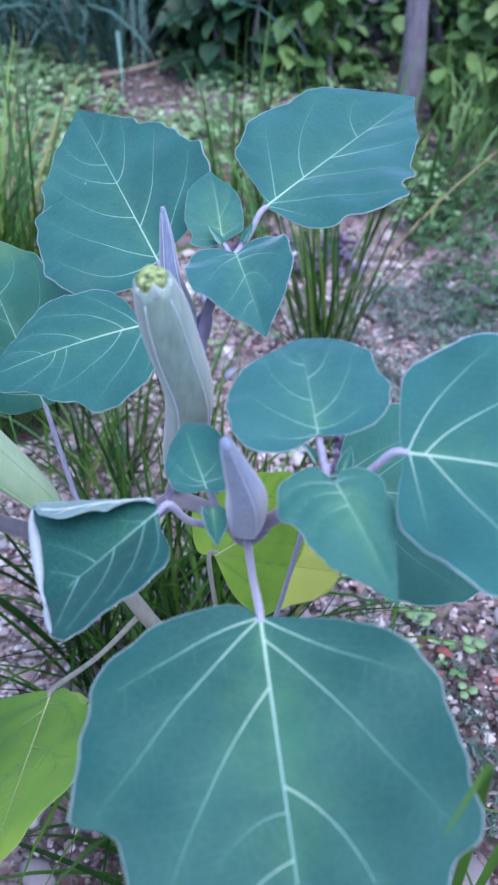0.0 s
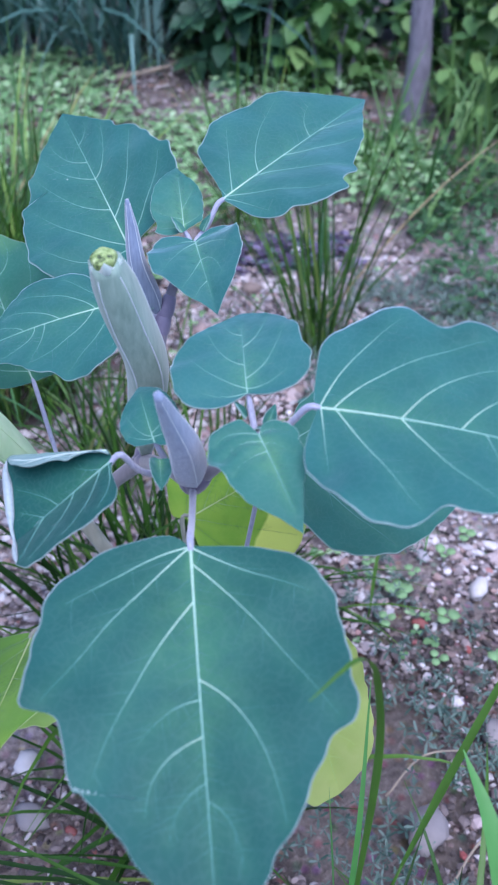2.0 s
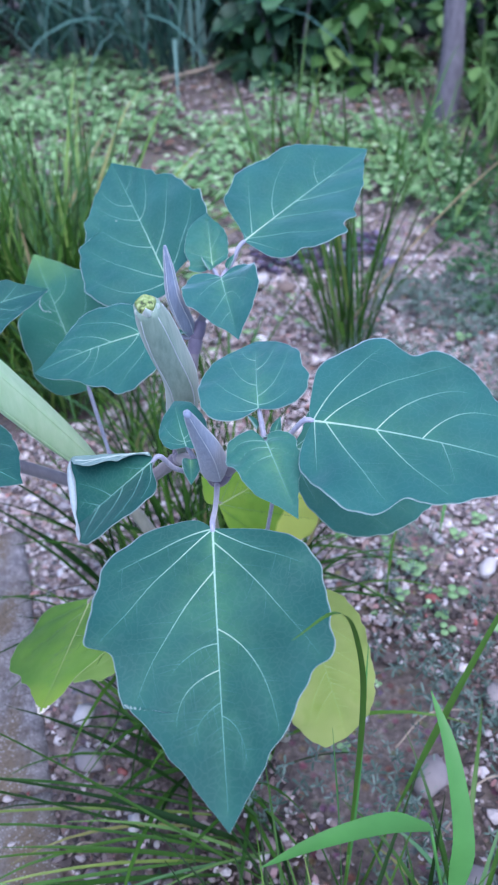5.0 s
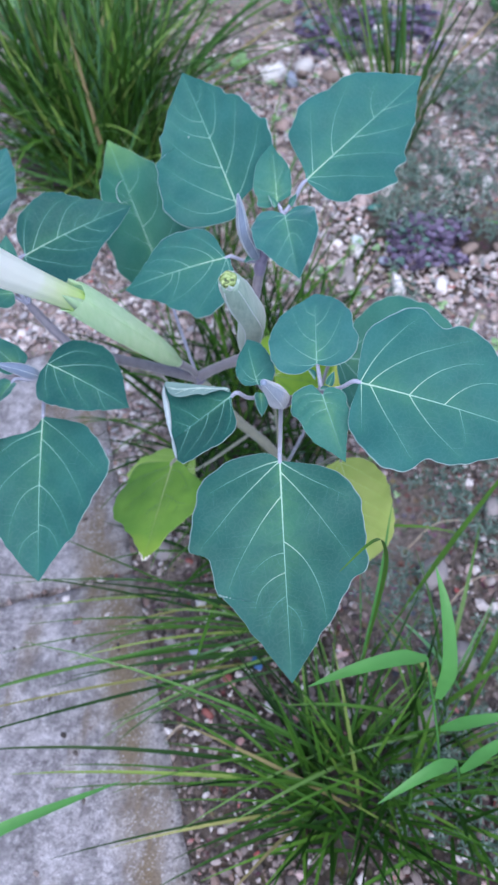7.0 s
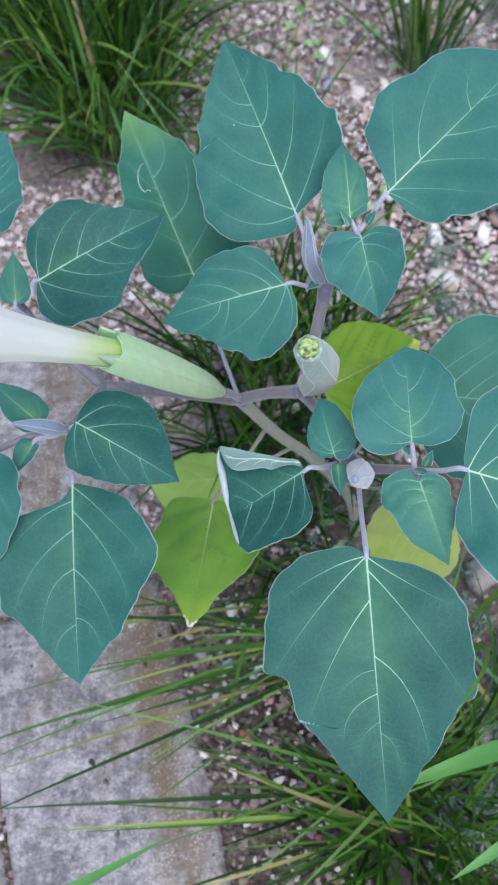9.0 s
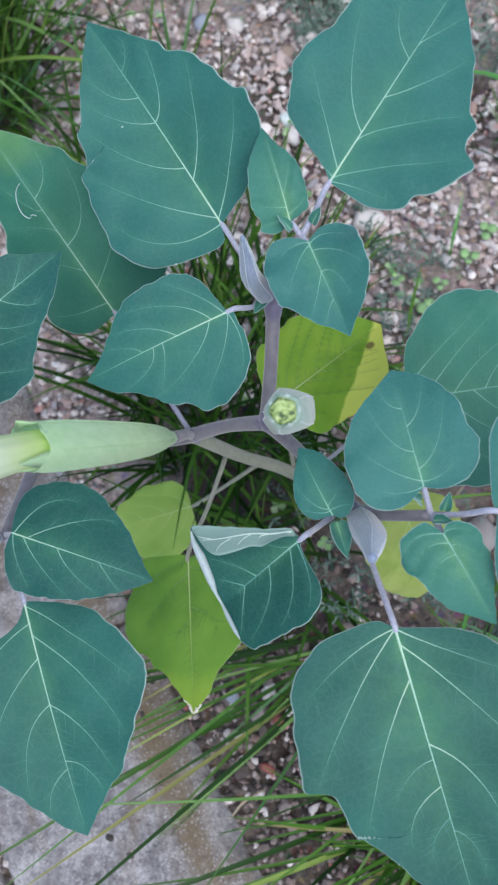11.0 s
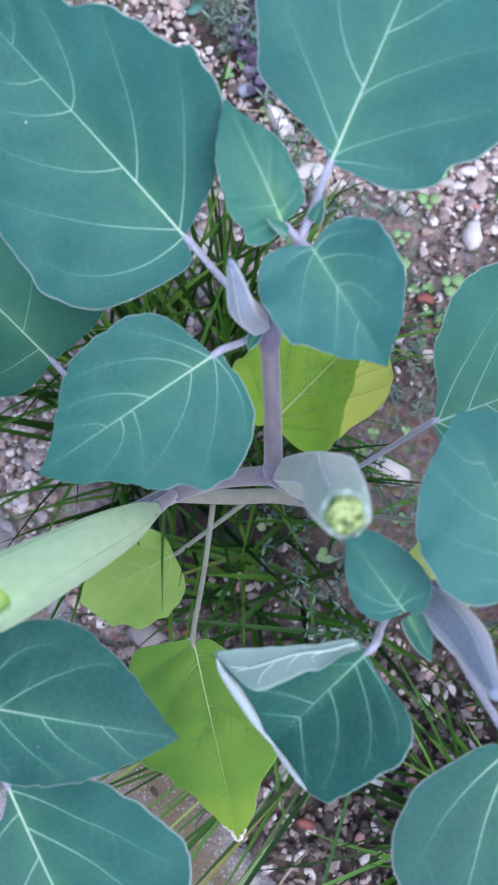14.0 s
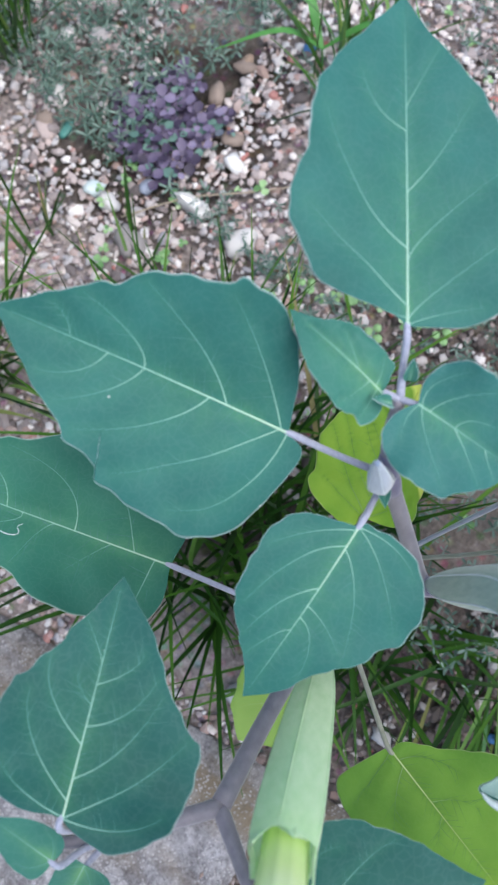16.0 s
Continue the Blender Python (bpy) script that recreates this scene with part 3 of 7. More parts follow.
class Blade:
    """The curved surface of one leaf: base, tip, and a point near the widest place of each side."""

    def __init__(self, base, tip, one, two, form="ovate", heart=0.05, arch=0.0, cup=0.0, wave=0.034, quilt=0.006, rims=None, seed=0):
        b, t, p, q = (np.array(v, float) for v in (base, tip, one, two))
        self.base, x = b, t - b
        self.length = np.linalg.norm(x)
        self.x = x / self.length
        s = q - p
        s = s - self.x * (s @ self.x)
        s = s / np.linalg.norm(s)
        if np.cross(s, self.x)[2] < 0:
            s, p, q = -s, q, p
        self.s, self.n = s, np.cross(s, self.x)
        self.wide = (abs((p - b) @ s), abs((q - b) @ s))
        self.rise = (((p - b) @ self.n) / self.wide[0], ((q - b) @ self.n) / self.wide[1])
        self.forms = [FORMS[f] for f in ((form, form) if isinstance(form, str) else form)]
        self.heart, self.arch, self.cup, self.wave = heart, arch, cup, wave
        self.quilt, self.seed, self.lines = quilt, seed, None
        r = random.Random(seed * 13 + 5)
        self.slip = (r.uniform(-0.05, 0.02), r.uniform(-0.02, 0.05))
        self.rims = rims and [self.margin(side, k) for k, side in enumerate(rims)]

    def margin(self, corners, k):
        """A leaf margin from base to tip through its corners, by even steps of its length: along and across, in leaf lengths."""
        path = smooth_path([(a, w, 0) for a, w in corners], 8)[:, :2]
        gone = np.r_[0, np.cumsum(np.hypot(*np.diff(path, axis=0).T))]
        gone = gone / gone[-1]
        even = np.linspace(0, 1, 241)
        a, w = np.interp(even, gone, path[:, 0]), np.maximum(np.interp(even, gone, path[:, 1]), 0)
        ripple = 0.0035 * np.sin(58 * even + 3 * k + self.seed * 1.3) + 0.0025 * np.sin(97 * even + 2 * k + self.seed)
        return a, w + ripple * np.minimum(1, 8 * even) * np.minimum(1, 6 * (1 - even)) * (w > 0.05)

    def rim(self, u, k):
        a, w = self.rims[k]
        at = min(max(u, 0.0), 1.0) * 240
        return float(np.interp(at, np.arange(241), a)), float(np.interp(at, np.arange(241), w)) * self.length

    def within(self, a, d, k):
        """The (u, v) of a place that lies a along and d across, in leaf lengths."""
        us = np.linspace(0.002, 0.999, 3000)
        edge, w = (np.interp(us * 240, np.arange(241), q) for q in self.rims[k])
        v = d / np.maximum(w, 1e-6)
        miss = np.where(v <= 1.0, np.abs(us + (edge - us) * np.minimum(v, 1) ** 1.3 - a), 9.0)
        best = int(miss.argmin())
        return float(us[best]), float(v[best])

    def half(self, u, k):
        if self.rims:
            return self.rim(u, k)[1]
        e = u + self.slip[k] * 4 * u * (1 - u)
        w = outline(self.forms[k], e) * (1 + (0.026 * math.sin(24 * u + 3 * k + self.seed * 1.3) + 0.014 * math.sin(43 * u + 2 * k + self.seed)) * min(1, self.length / 0.09) * min(1, 5 * u))
        return w * self.wide[k]

    def plan(self, u, v):
        """How far along and across a place lies."""
        k = 1 if v > 0 else 0
        if self.rims:
            edge, w = self.rim(u, k)
            return self.length * (u + (edge - u) * abs(v) ** 1.3), v * w
        d = abs(v) * self.half(u, k)
        return self.length * (u - self.heart * (d / self.wide[k]) ** 1.4 * (1 - u) ** 3 * 2.2), math.copysign(d, v)

    def sink(self, paths):
        """Let the blade swell between these veins."""
        self.lines = np.array([self.plan(u, v) for path in paths for u, v in path])

    def off_vein(self, along, d):
        """Distance to the nearest vein, in leaf lengths."""
        return math.sqrt(((self.lines - (along, d)) ** 2).sum(1).min()) / self.length

    def at(self, u, v):
        k = 1 if v > 0 else 0
        if self.rims:
            edge, w = self.rim(u, k)
            d, along = abs(v) * w, self.length * (u + (edge - u) * abs(v) ** 1.3)
            rel, u = d / self.wide[k], min(max(along / self.length, 0.0), 1.0)
        else:
            d = abs(v) * self.half(u, k)
            rel = d / self.wide[k]
            along = self.length * (u - self.heart * rel**1.4 * (1 - u) ** 3 * 2.2)
        high = self.arch * 4 * u * (1 - u) * self.length + (self.rise[k] - self.arch * self.length * 0.9 / self.wide[k]) * d * min(1, u * 4 + 0.35) + self.cup * rel**2 * self.length
        high += self.wave * self.length * rel**2 * math.sin(9 * u + 2.6 * k + self.seed * 1.7) * 0.6
        high += 0.25 * self.wave * self.length * math.sin(21 * u + 5 * rel + self.seed) * rel
        if self.lines is not None:
            gap = self.off_vein(along, d if k else -d)
            high += self.quilt * self.length * (1 - math.exp(-((gap / 0.045) ** 2))) * min(1, 8 * (1 - rel)) * min(1, 5 * (1 - u))
        return self.base + self.x * along + self.s * (d if k else -d) + self.n * high

    def normal(self, u, v):
        a = self.at(min(u + 0.01, 1), v) - self.at(max(u - 0.01, 0.001), v)
        b = self.at(u, min(v + 0.02, 1)) - self.at(u, max(v - 0.02, -1))
        c = np.cross(b, a)
        return c / (np.linalg.norm(c) + 1e-12)

    def vein(self, u0, angle, sgn, far, start=0.0, reach=1.0, bend=14):
        """The (u, v) path of a vein that leaves (u0, start) at that angle to the midrib, bends a little towards the tip and ends far across the blade."""
        k = 1 if sgn > 0 else 0
        y, d = self.plan(u0, math.copysign(abs(start), sgn))
        d = abs(d)
        path, step, gone = [], self.length / 40, 0.0
        while gone <= reach and len(path) < 60:
            if self.rims:
                u, v = self.within(y / self.length, d / self.length, k)
            else:
                u = y / self.length
                v = d / max(self.half(min(max(u, 0.001), 0.999), k), 1e-6)
            if not 0.001 < u < 0.97 or v > far:
                break
            path.append((u, sgn * max(v, 0.004)))
            a = radians(angle - bend * min(gone / (0.38 * self.length), 1))
            y, d, gone = y + step * math.cos(a), d + step * math.sin(a), gone + step
        return path

    def rib(self, side, u0, a1, d1, a2, d2, steps=30):
        """The (u, v) path of a vein that leaves the midrib at u0 and bends through one place to another."""
        k = 1 if side > 0 else 0
        path = []
        for t in np.linspace(0, 1.22, steps):
            a = u0 * (1 - t) * (1 - 2 * t) + a1 * 4 * t * (1 - t) + a2 * t * (2 * t - 1)
            d = d1 * 4 * t * (1 - t) + d2 * t * (2 * t - 1)
            if self.rims:
                u, v = self.within(a, max(d, 0.0), k)
            else:
                u = min(max(a, 0.002), 0.98)
                v = max(d, 0.0) * self.length / max(self.half(u, k), 1e-6)
            if v > (0.96 if t < 1.0 else 0.88) or (path and abs(v) < abs(path[-1][1]) - 0.1):
                break
            path.append((u, side * max(v, 0.004)))
        return path

    def ribbon(self, path, w0, w1, lift=0.0004):
        """A raised vein along a path of (u, v)."""
        verts, faces = [], []
        pts = np.array([self.at(u, v) for u, v in path])
        for k, (u, v) in enumerate(path):
            way = pts[min(k + 1, len(pts) - 1)] - pts[max(k - 1, 0)]
            way = way / (np.linalg.norm(way) + 1e-12)
            n = self.normal(u, v)
            side = np.cross(way, n)
            w = w0 + (w1 - w0) * (k / (len(path) - 1)) ** 0.8
            verts += [pts[k] - side * w - n * 0.0002, pts[k] - side * w * 0.55 + n * (lift + w * 0.45), pts[k] + side * w * 0.55 + n * (lift + w * 0.45), pts[k] + side * w - n * 0.0002]
        for k in range(len(path) - 1):
            for a in range(3):
                faces.append((4 * k + a, 4 * k + a + 1, 4 * k + a + 5, 4 * k + a + 4))
        return verts, faces


def vein_mesh(name, pieces):
    along = []
    for k, (v, f) in enumerate(pieces):
        n = len(v) // 4
        along += [((i // 4) / (n - 1)) if k == 0 else 0.6 + 0.4 * (i // 4) / (n - 1) for i in range(len(v))]
    return lengthwise(mesh_of(name, *joined(pieces)), along)


VEINS = ((0.004, 70, 0.86, 10), (0.022, 45, 0.93, 8), (0.17, 44, 0.90, 14), (0.33, 48, 0.86, 26), (0.48, 51, 0.80, 34), (0.62, 54, 0.72, 40))
FEW_VEINS = ((0.006, 88, 0.84, 50), (0.03, 60, 0.90, 38), (0.24, 52, 0.84, 34), (0.47, 50, 0.72, 36))


def leaf(parent, label, base, tip, one, two, stalk=None, top=None, under=None, veins=7, thick=0.00045, vein=None, stalk_r=(0.0016, 0.0019), midrib=0.0011, trail=(), ribs=(), bold=False, faint=0.45, **shape):
    """One leaf: a two-sided blade under the plant, with midrib, side veins and stalk as its parts."""
    bl = Blade(base, tip, one, two, **shape)
    rng = random.Random(7 + shape.get("seed", 0))
    spine = [(u, 0.0) for u in np.linspace(0.003, 0.94 if bl.length > 0.08 else 0.8, 30)]
    sides = [(k, path) for k, path in enumerate(bl.rib(*line) for line in ribs) if len(path) > 4]
    plain = []
    for k, (u0, angle, far, bend) in enumerate(() if ribs else VEINS[:veins] if bl.length > 0.08 else FEW_VEINS[:veins]):
        for sgn in (-1, 1):
            a0 = u0 + (0.07 * (sgn > 0) + rng.uniform(-0.02, 0.02)) * (k > 1)
            path = bl.vein(a0, angle + rng.uniform(-4, 4), sgn, far * rng.uniform(0.88, 1.04), bend=bend + rng.uniform(-6, 6))
            if len(path) > 3:
                plain.append((k, path, angle))
    bl.sink([spine] + [path for _, path in sides] + [path for _, path, _ in plain])
    nu, nv = (120 if bl.length > 0.07 else 70, 32 if bl.length > 0.07 else 24) if bl.rims else (60, 22)
    us = (np.arange(nu + 1) / nu) ** (1.0 if bl.rims else 1.45)
    us[0] = 0.0006
    vs = np.sin(np.linspace(-1, 1, nv + 1) * math.pi / 2 * 0.86) / math.sin(math.pi / 2 * 0.86)
    verts, uvs, faces, close = [], [], [], []
    row = nv + 1
    for sgn in (1, -1):
        for u in us:
            for v in vs:
                p, n = bl.at(u, v), bl.normal(u, v * 0.98)
                verts.append(p + n * (sgn * thick / 2))
                uvs.append((u, v / 2 + 0.5))
                close.append(math.exp(-bl.off_vein(*bl.plan(u, v)) / 0.022))
    half = row * (nu + 1)
    for k in range(nu):
        for a in range(nv):
            i = k * row + a
            faces.append((i, i + 1, i + row + 1, i + row))
    for k in range(nu):
        for a in range(nv):
            i = half + k * row + a
            faces.append((i, i + row, i + row + 1, i + 1))
    for k in range(nu):
        for a in (0, nv):
            i = k * row + a
            f = (i, i + row, half + i + row, half + i)
            faces.append(f if a == 0 else f[::-1])
    me = mesh_of("leaf", verts, faces)
    me.attributes.new("near_vein", "FLOAT", "POINT").data.foreach_set("value", np.array(close, dtype=np.float32))
    lay = me.uv_layers.new(name="leaf_uv")
    loops = np.zeros(len(me.loops), dtype=np.int32)
    me.loops.foreach_get("vertex_index", loops)
    lay.data.foreach_set("uv", np.array(uvs, dtype=np.float32)[loops].ravel())
    ids = np.zeros(len(me.polygons), dtype=np.int32)
    ids[nu * nv : 2 * nu * nv] = 1
    me.polygons.foreach_set("material_index", ids)
    ob = part("leaf", me, [top or M_LEAF, under or M_UNDER], parent, label)
    vm = vein or (M_VEIN if bl.length > 0.045 else M_VEIN_SOFT)
    part("midrib", vein_mesh("midrib", [bl.ribbon(spine, midrib * 0.62, 0.00012)]), vm, ob)
    spurs = []
    for k, path in sides:
        line = ribs[k]
        size = math.hypot(line[4] - line[1], line[5]) / 0.3
        if bl.length > 0.045:
            for at in np.arange(0.16, 0.95, 0.11 if bl.length > 0.07 else 0.2):
                ua, va = path[min(int((at + rng.uniform(-0.04, 0.04)) * (len(path) - 1)), len(path) - 1)]
                fork = bl.vein(ua, (80 if rng.random() < 0.55 else -12) + rng.uniform(-14, 14), 1 if va > 0 else -1, 0.86, start=va, reach=rng.uniform(0.05, 0.15) * bl.length, bend=34)
                if len(fork) > 2:
                    spurs.append(bl.ribbon(fork, 0.00019, 0.00004, 0.0003))
        part("side_vein", vein_mesh("side_vein", [bl.ribbon(path, midrib * (0.12 + 0.20 * min(size, 1.2)), 0.00008, 0.00036)]), M_VEIN_DULL if vein is M_VEIN_OLD else (M_VEIN_FAINT if size < faint else M_VEIN_SOFT) if not bold or size < 0.55 else vein or M_VEIN, ob)
    for k, path, angle in plain:
        sgn = 1 if path[-1][1] > 0 else -1
        pieces = [bl.ribbon(path, midrib * (0.24, 0.36, 0.32, 0.25, 0.20, 0.16, 0.12)[k], 0.00009, 0.00036)]
        for at, turn in ((0.45, 34), (0.66, -26)) if 0 < k < 4 and bl.length > 0.085 else ():
            ua, va = path[int(at * (len(path) - 1))]
            fork = bl.vein(ua, angle + turn, sgn, 0.93, start=va, reach=0.10 * bl.length)
            if len(fork) > 2:
                pieces.append(bl.ribbon(fork, 0.00011, 0.00004, 0.0003))
        part("side_vein", vein_mesh("side_vein", pieces), M_VEIN_DULL if vein is M_VEIN_OLD else vm if vein else M_VEIN_SOFT if bl.length > 0.08 else M_VEIN_FAINT, ob)
    if veins and bl.length > 0.045:
        for u0 in np.arange(0.10, 0.78, 0.035):
            for sgn in (-1, 1):
                fork = bl.vein(u0 + rng.uniform(-0.012, 0.012), 62 + rng.uniform(-10, 10), sgn, 0.5, reach=rng.uniform(0.045, 0.12) * bl.length, bend=24)
                if len(fork) > 2:
                    spurs.append(bl.ribbon(fork, 0.00018, 0.00004, 0.0003))
        part("vein_net", vein_mesh("vein_net", spurs), M_VEIN_DULL if vein is M_VEIN_OLD else vm if vein is M_VEIN_PALE else M_VEIN_NET, ob)
    if trail:
        part("leaf_miner_trail", mesh_of("leaf_miner_trail", *bl.ribbon(smooth_path([(u, v, 0) for u, v in trail], 4)[:, :2], 0.00020, 0.00014, 0.0006)), M_RIDGE, ob, "thin pale winding insect trail")
    if stalk is not None:
        s, b = np.array(stalk, float), np.array(base, float)
        mid = (s + b) / 2 + np.array([0, 0, -0.04 * np.linalg.norm(s - b)])
        short = np.linalg.norm(s - b) < 0.028
        tube_part("petiole", [s, b + bl.x * 0.002 - bl.n * 0.001] if short else [s, mid, b - bl.x * 0.004 - bl.n * 0.0005, b + bl.x * 0.004 - bl.n * 0.0012], [stalk_r[1], stalk_r[0] * 0.95, stalk_r[0], stalk_r[0] * 0.7], M_PETIOLE if top in (None, M_LEAF, M_YOUNG, M_TIPPED, M_LOWER, M_BARE, M_SHADY, M_POWDERY, M_FRONT, M_DIM) else M_TRUNKLET, ob, sides=9, steps=5)
    return ob


def folded_over(host, bl):
    """The half of a leaf that is folded back over it, and its rolled far edge: both show the pale underside."""
    def spot(a, d, lift):
        k = 1 if d > 0 else 0
        u, v = bl.within(a, abs(d), k)
        v *= 1 if k else -1
        return bl.at(u, v) + bl.normal(u, v * 0.9) * lift

    crease = smooth_path([(0.006, 0.066, 0), (0.011, 0.129, 0), (0.147, 0.229, 0), (0.306, 0.363, 0), (0.498, 0.524, 0), (0.681, 0.672, 0), (0.735, 0.660, 0)], 6)
    free = smooth_path([(0.017, 0.043, 0), (0.116, 0.105, 0), (0.217, 0.131, 0), (0.326, 0.154, 0), (0.396, 0.209, 0), (0.554, 0.264, 0), (0.701, 0.331, 0), (0.746, 0.43, 0), (0.740, 0.60, 0)], 6)
    across, rows = 9, 44
    sheet = []
    for r in range(rows + 1):
        t = r / rows
        c, f = (np.array([np.interp(t, np.linspace(0, 1, len(q)), q[:, n]) for n in (0, 1)]) for q in (crease, free))
        for k in range(across + 1):
            w = k / across
            a, d = c + (f - c) * w
            rise = 0.75 * np.hypot(*(f - c)) * bl.length * w**1.15 + 0.0006 * w * w * (1 + math.sin(26 * t))
            sheet.append(spot(a, d, 0.0004) + np.array((-0.03, -0.12, 0.99)) * rise)
    row, low = across + 1, len(sheet)
    verts = sheet + [p + np.array((0, 0, 0.0004)) for p in sheet]
    faces = []
    for r in range(rows):
        for k in range(across):
            i = r * row + k
            faces += [(i, i + row, i + row + 1, i + 1), (low + i, low + i + 1, low + i + row + 1, low + i + row)]
        for k in (0, across):
            i = r * row + k
            faces.append((i, i + row, low + i + row, low + i))
    me = mesh_of("folded_flap", verts, faces)
    lay = me.uv_layers.new(name="leaf_uv")
    flat = [(((i % low) // row) / rows, 0.70 + 0.28 * ((i % low) % row) / across) for i in range(len(verts))]
    loops = np.zeros(len(me.loops), dtype=np.int32)
    me.loops.foreach_get("vertex_index", loops)
    lay.data.foreach_set("uv", np.array(flat, dtype=np.float32)[loops].ravel())
    flap = part("folded_flap", me, M_UNDER, host, "pale grey-green underside folded over")
    def on_flap(t, w):
        return verts[low + round(t * rows) * row + round(w * across)] + np.array((0, 0, 0.0003))

    tube_part("flap_vein", [on_flap(t, w) for t, w in ((0.10, 0.25), (0.30, 0.30), (0.5, 0.34), (0.68, 0.45), (0.85, 0.6))], [0.0006, 0.0005, 0.0004, 0.0002], M_FLAP_VEIN, host, sides=6, steps=4)
    for t0, w0, t1, w1 in ((0.62, 0.42, 0.74, 0.85), (0.48, 0.33, 0.58, 0.75), (0.34, 0.30, 0.42, 0.70), (0.74, 0.48, 0.90, 0.44)):
        tube_part("flap_vein", [on_flap(t0, w0), on_flap((t0 + t1) / 2 + 0.02, (w0 + w1) / 2), on_flap(t1, w1)], [0.0003, 0.00025, 0.0001], M_FLAP_VEIN, host, sides=5, steps=3)
    roll = [spot(a, d, 0.0009) for a, d in ((0.741, 0.660), (0.80, 0.575), (0.845, 0.44), (0.925, 0.225), (0.965, 0.11), (0.99, 0.0), (0.985, -0.125), (0.975, -0.27), (0.965, -0.355))]
    tube_part("rolled_edge", roll, [0.0004, 0.0015, 0.0025, 0.0021, 0.0009, 0.0007, 0.0013, 0.0011, 0.0003], M_ROLL, host, "white rolled leaf edge", sides=10, steps=6)


def thing(name, place, label, category, group="", kind=""):
    ob = new(name)
    ob.location = place
    ob.empty_display_size = 0.02
    return tagged(ob, label, category, group, kind)


def joined(pieces):
    verts, faces = [], []
    for v, f in pieces:
        faces += [tuple(i + len(verts) for i in q) for q in f]
        verts += list(v)
    return verts, faces


# ---- ground ----
def ground_sheet():
    fine = np.linspace(-1.4, 1.4, 90)
    xs = np.concatenate([[-400, -60, -12, -4, -2.2], fine, [2.2, 4, 12, 60, 400]])
    ys = np.concatenate([[-400, -60, -12, -3, -1.2], np.linspace(-0.6, 3.4, 120), [4, 6, 14, 60, 400]])
    verts, faces = [], []
    for y in ys:
        for x in xs:
            near = abs(x) < 2 and -1 < y < 3.5
            z = -0.008 + (0.010 * noise.noise((x * 3, y * 3, 1)) + 0.005 * noise.noise((x * 11, y * 11, 4)) if near else 0)
            verts.append((x, y, min(z, -0.001)))
    nx = len(xs)
    for j in range(len(ys) - 1):
        for i in range(nx - 1):
            a = j * nx + i
            faces.append((a, a + 1, a + nx + 1, a + nx))
    return verts, faces


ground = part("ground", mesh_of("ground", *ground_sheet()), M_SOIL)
tagged(ground, "brown gritty soil under loose mixed gravel", "ground", kind="structure")

# paving: a row of worn concrete slabs along one side
CORNER = np.array([-0.184, 0.282])
E1, E2 = np.array([0.949, 0.315]), np.array([-0.315, 0.949])


def slab_mesh(a0, a1, b0, b1, z=0.007, deep=0.045, bevel=0.004, seed=0):
    n, m = max(int((a1 - a0) / 0.012), 4), max(int((b1 - b0) / 0.012), 4)
    verts, faces = [], []
    for j in range(m + 1):
        for i in range(n + 1):
            a, b = a0 + (a1 - a0) * i / n, b0 + (b1 - b0) * j / m
            rim = min(a - a0, a1 - a, b - b0, b1 - b)
            worn = 0.004 * noise.noise((a * 35 + seed, b * 35, 2)) if rim < 0.001 else 0
            p = CORNER + E1 * (a + worn * (1 if i == 0 else -1) * (i in (0, n))) + E2 * (b + worn * (j in (0, m)))
            h = z + 0.0012 * noise.noise((a * 25 + seed, b * 25, 0)) - (bevel if rim < 0.001 else 0)
            verts.append((p[0], p[1], h))
    for j in range(m):
        for i in range(n):
            q = j * (n + 1) + i
            faces.append((q, q + 1, q + n + 2, q + n + 1))
    edge = [i for i in range(n + 1)] + [j * (n + 1) + n for j in range(1, m + 1)] + [m * (n + 1) + i for i in range(n - 1, -1, -1)] + [j * (n + 1) for j in range(m - 1, 0, -1)]
    low = len(verts)
    verts += [(verts[i][0], verts[i][1], -deep) for i in edge]
    for k in range(len(edge)):
        k2 = (k + 1) % len(edge)
        faces.append((edge[k], low + k, low + k2, edge[k2]))
    return verts, faces


paving = thing("pavement", (-0.3, 0.2, 0.0), "weathered grey concrete paving slabs set in gravel", "paving", kind="structure")
SLABS = [(-0.203, 0.0, -0.42, -0.004), (-0.203, -0.002, 0.004, 0.36), (-0.42, -0.211, -0.62, -0.21), (-0.42, -0.211, -0.202, 0.22), (-0.203, 0.0, -0.85, -0.428), (-0.42, -0.211, 0.228, 0.62)]
for k, (a0, a1, b0, b1) in enumerate(SLABS):
    part("slab", mesh_of("slab", *slab_mesh(a0, a1, b0, b1, seed=k * 3.1)), M_CONCRETE, paving)


def on_slab(x, y, margin=0.0):
    d = np.array([x, y]) - CORNER
    a, b = d @ E1, d @ E2
    return any(a0 - margin < a < a1 + margin and b0 - margin < b < b1 + margin for a0, a1, b0, b1 in SLABS)


def ico(sub):
    b = bmesh.new()
    bmesh.ops.create_icosphere(b, subdivisions=sub, radius=1.0)
    b.verts.ensure_lookup_table()
    out = np.array([v.co[:] for v in b.verts]), [tuple(v.index for v in f.verts) for f in b.faces]
    b.free()
    return out


ICO1, ICO2 = ico(1), ico(2)
CHIP = np.array([(1, 0, 0), (-1, 0, 0), (0, 1, 0), (0, -1, 0), (0, 0, 1), (0, 0, -1)], float), [(0, 2, 4), (2, 1, 4), (1, 3, 4), (3, 0, 4), (2, 0, 5), (1, 2, 5), (3, 1, 5), (0, 3, 5)]


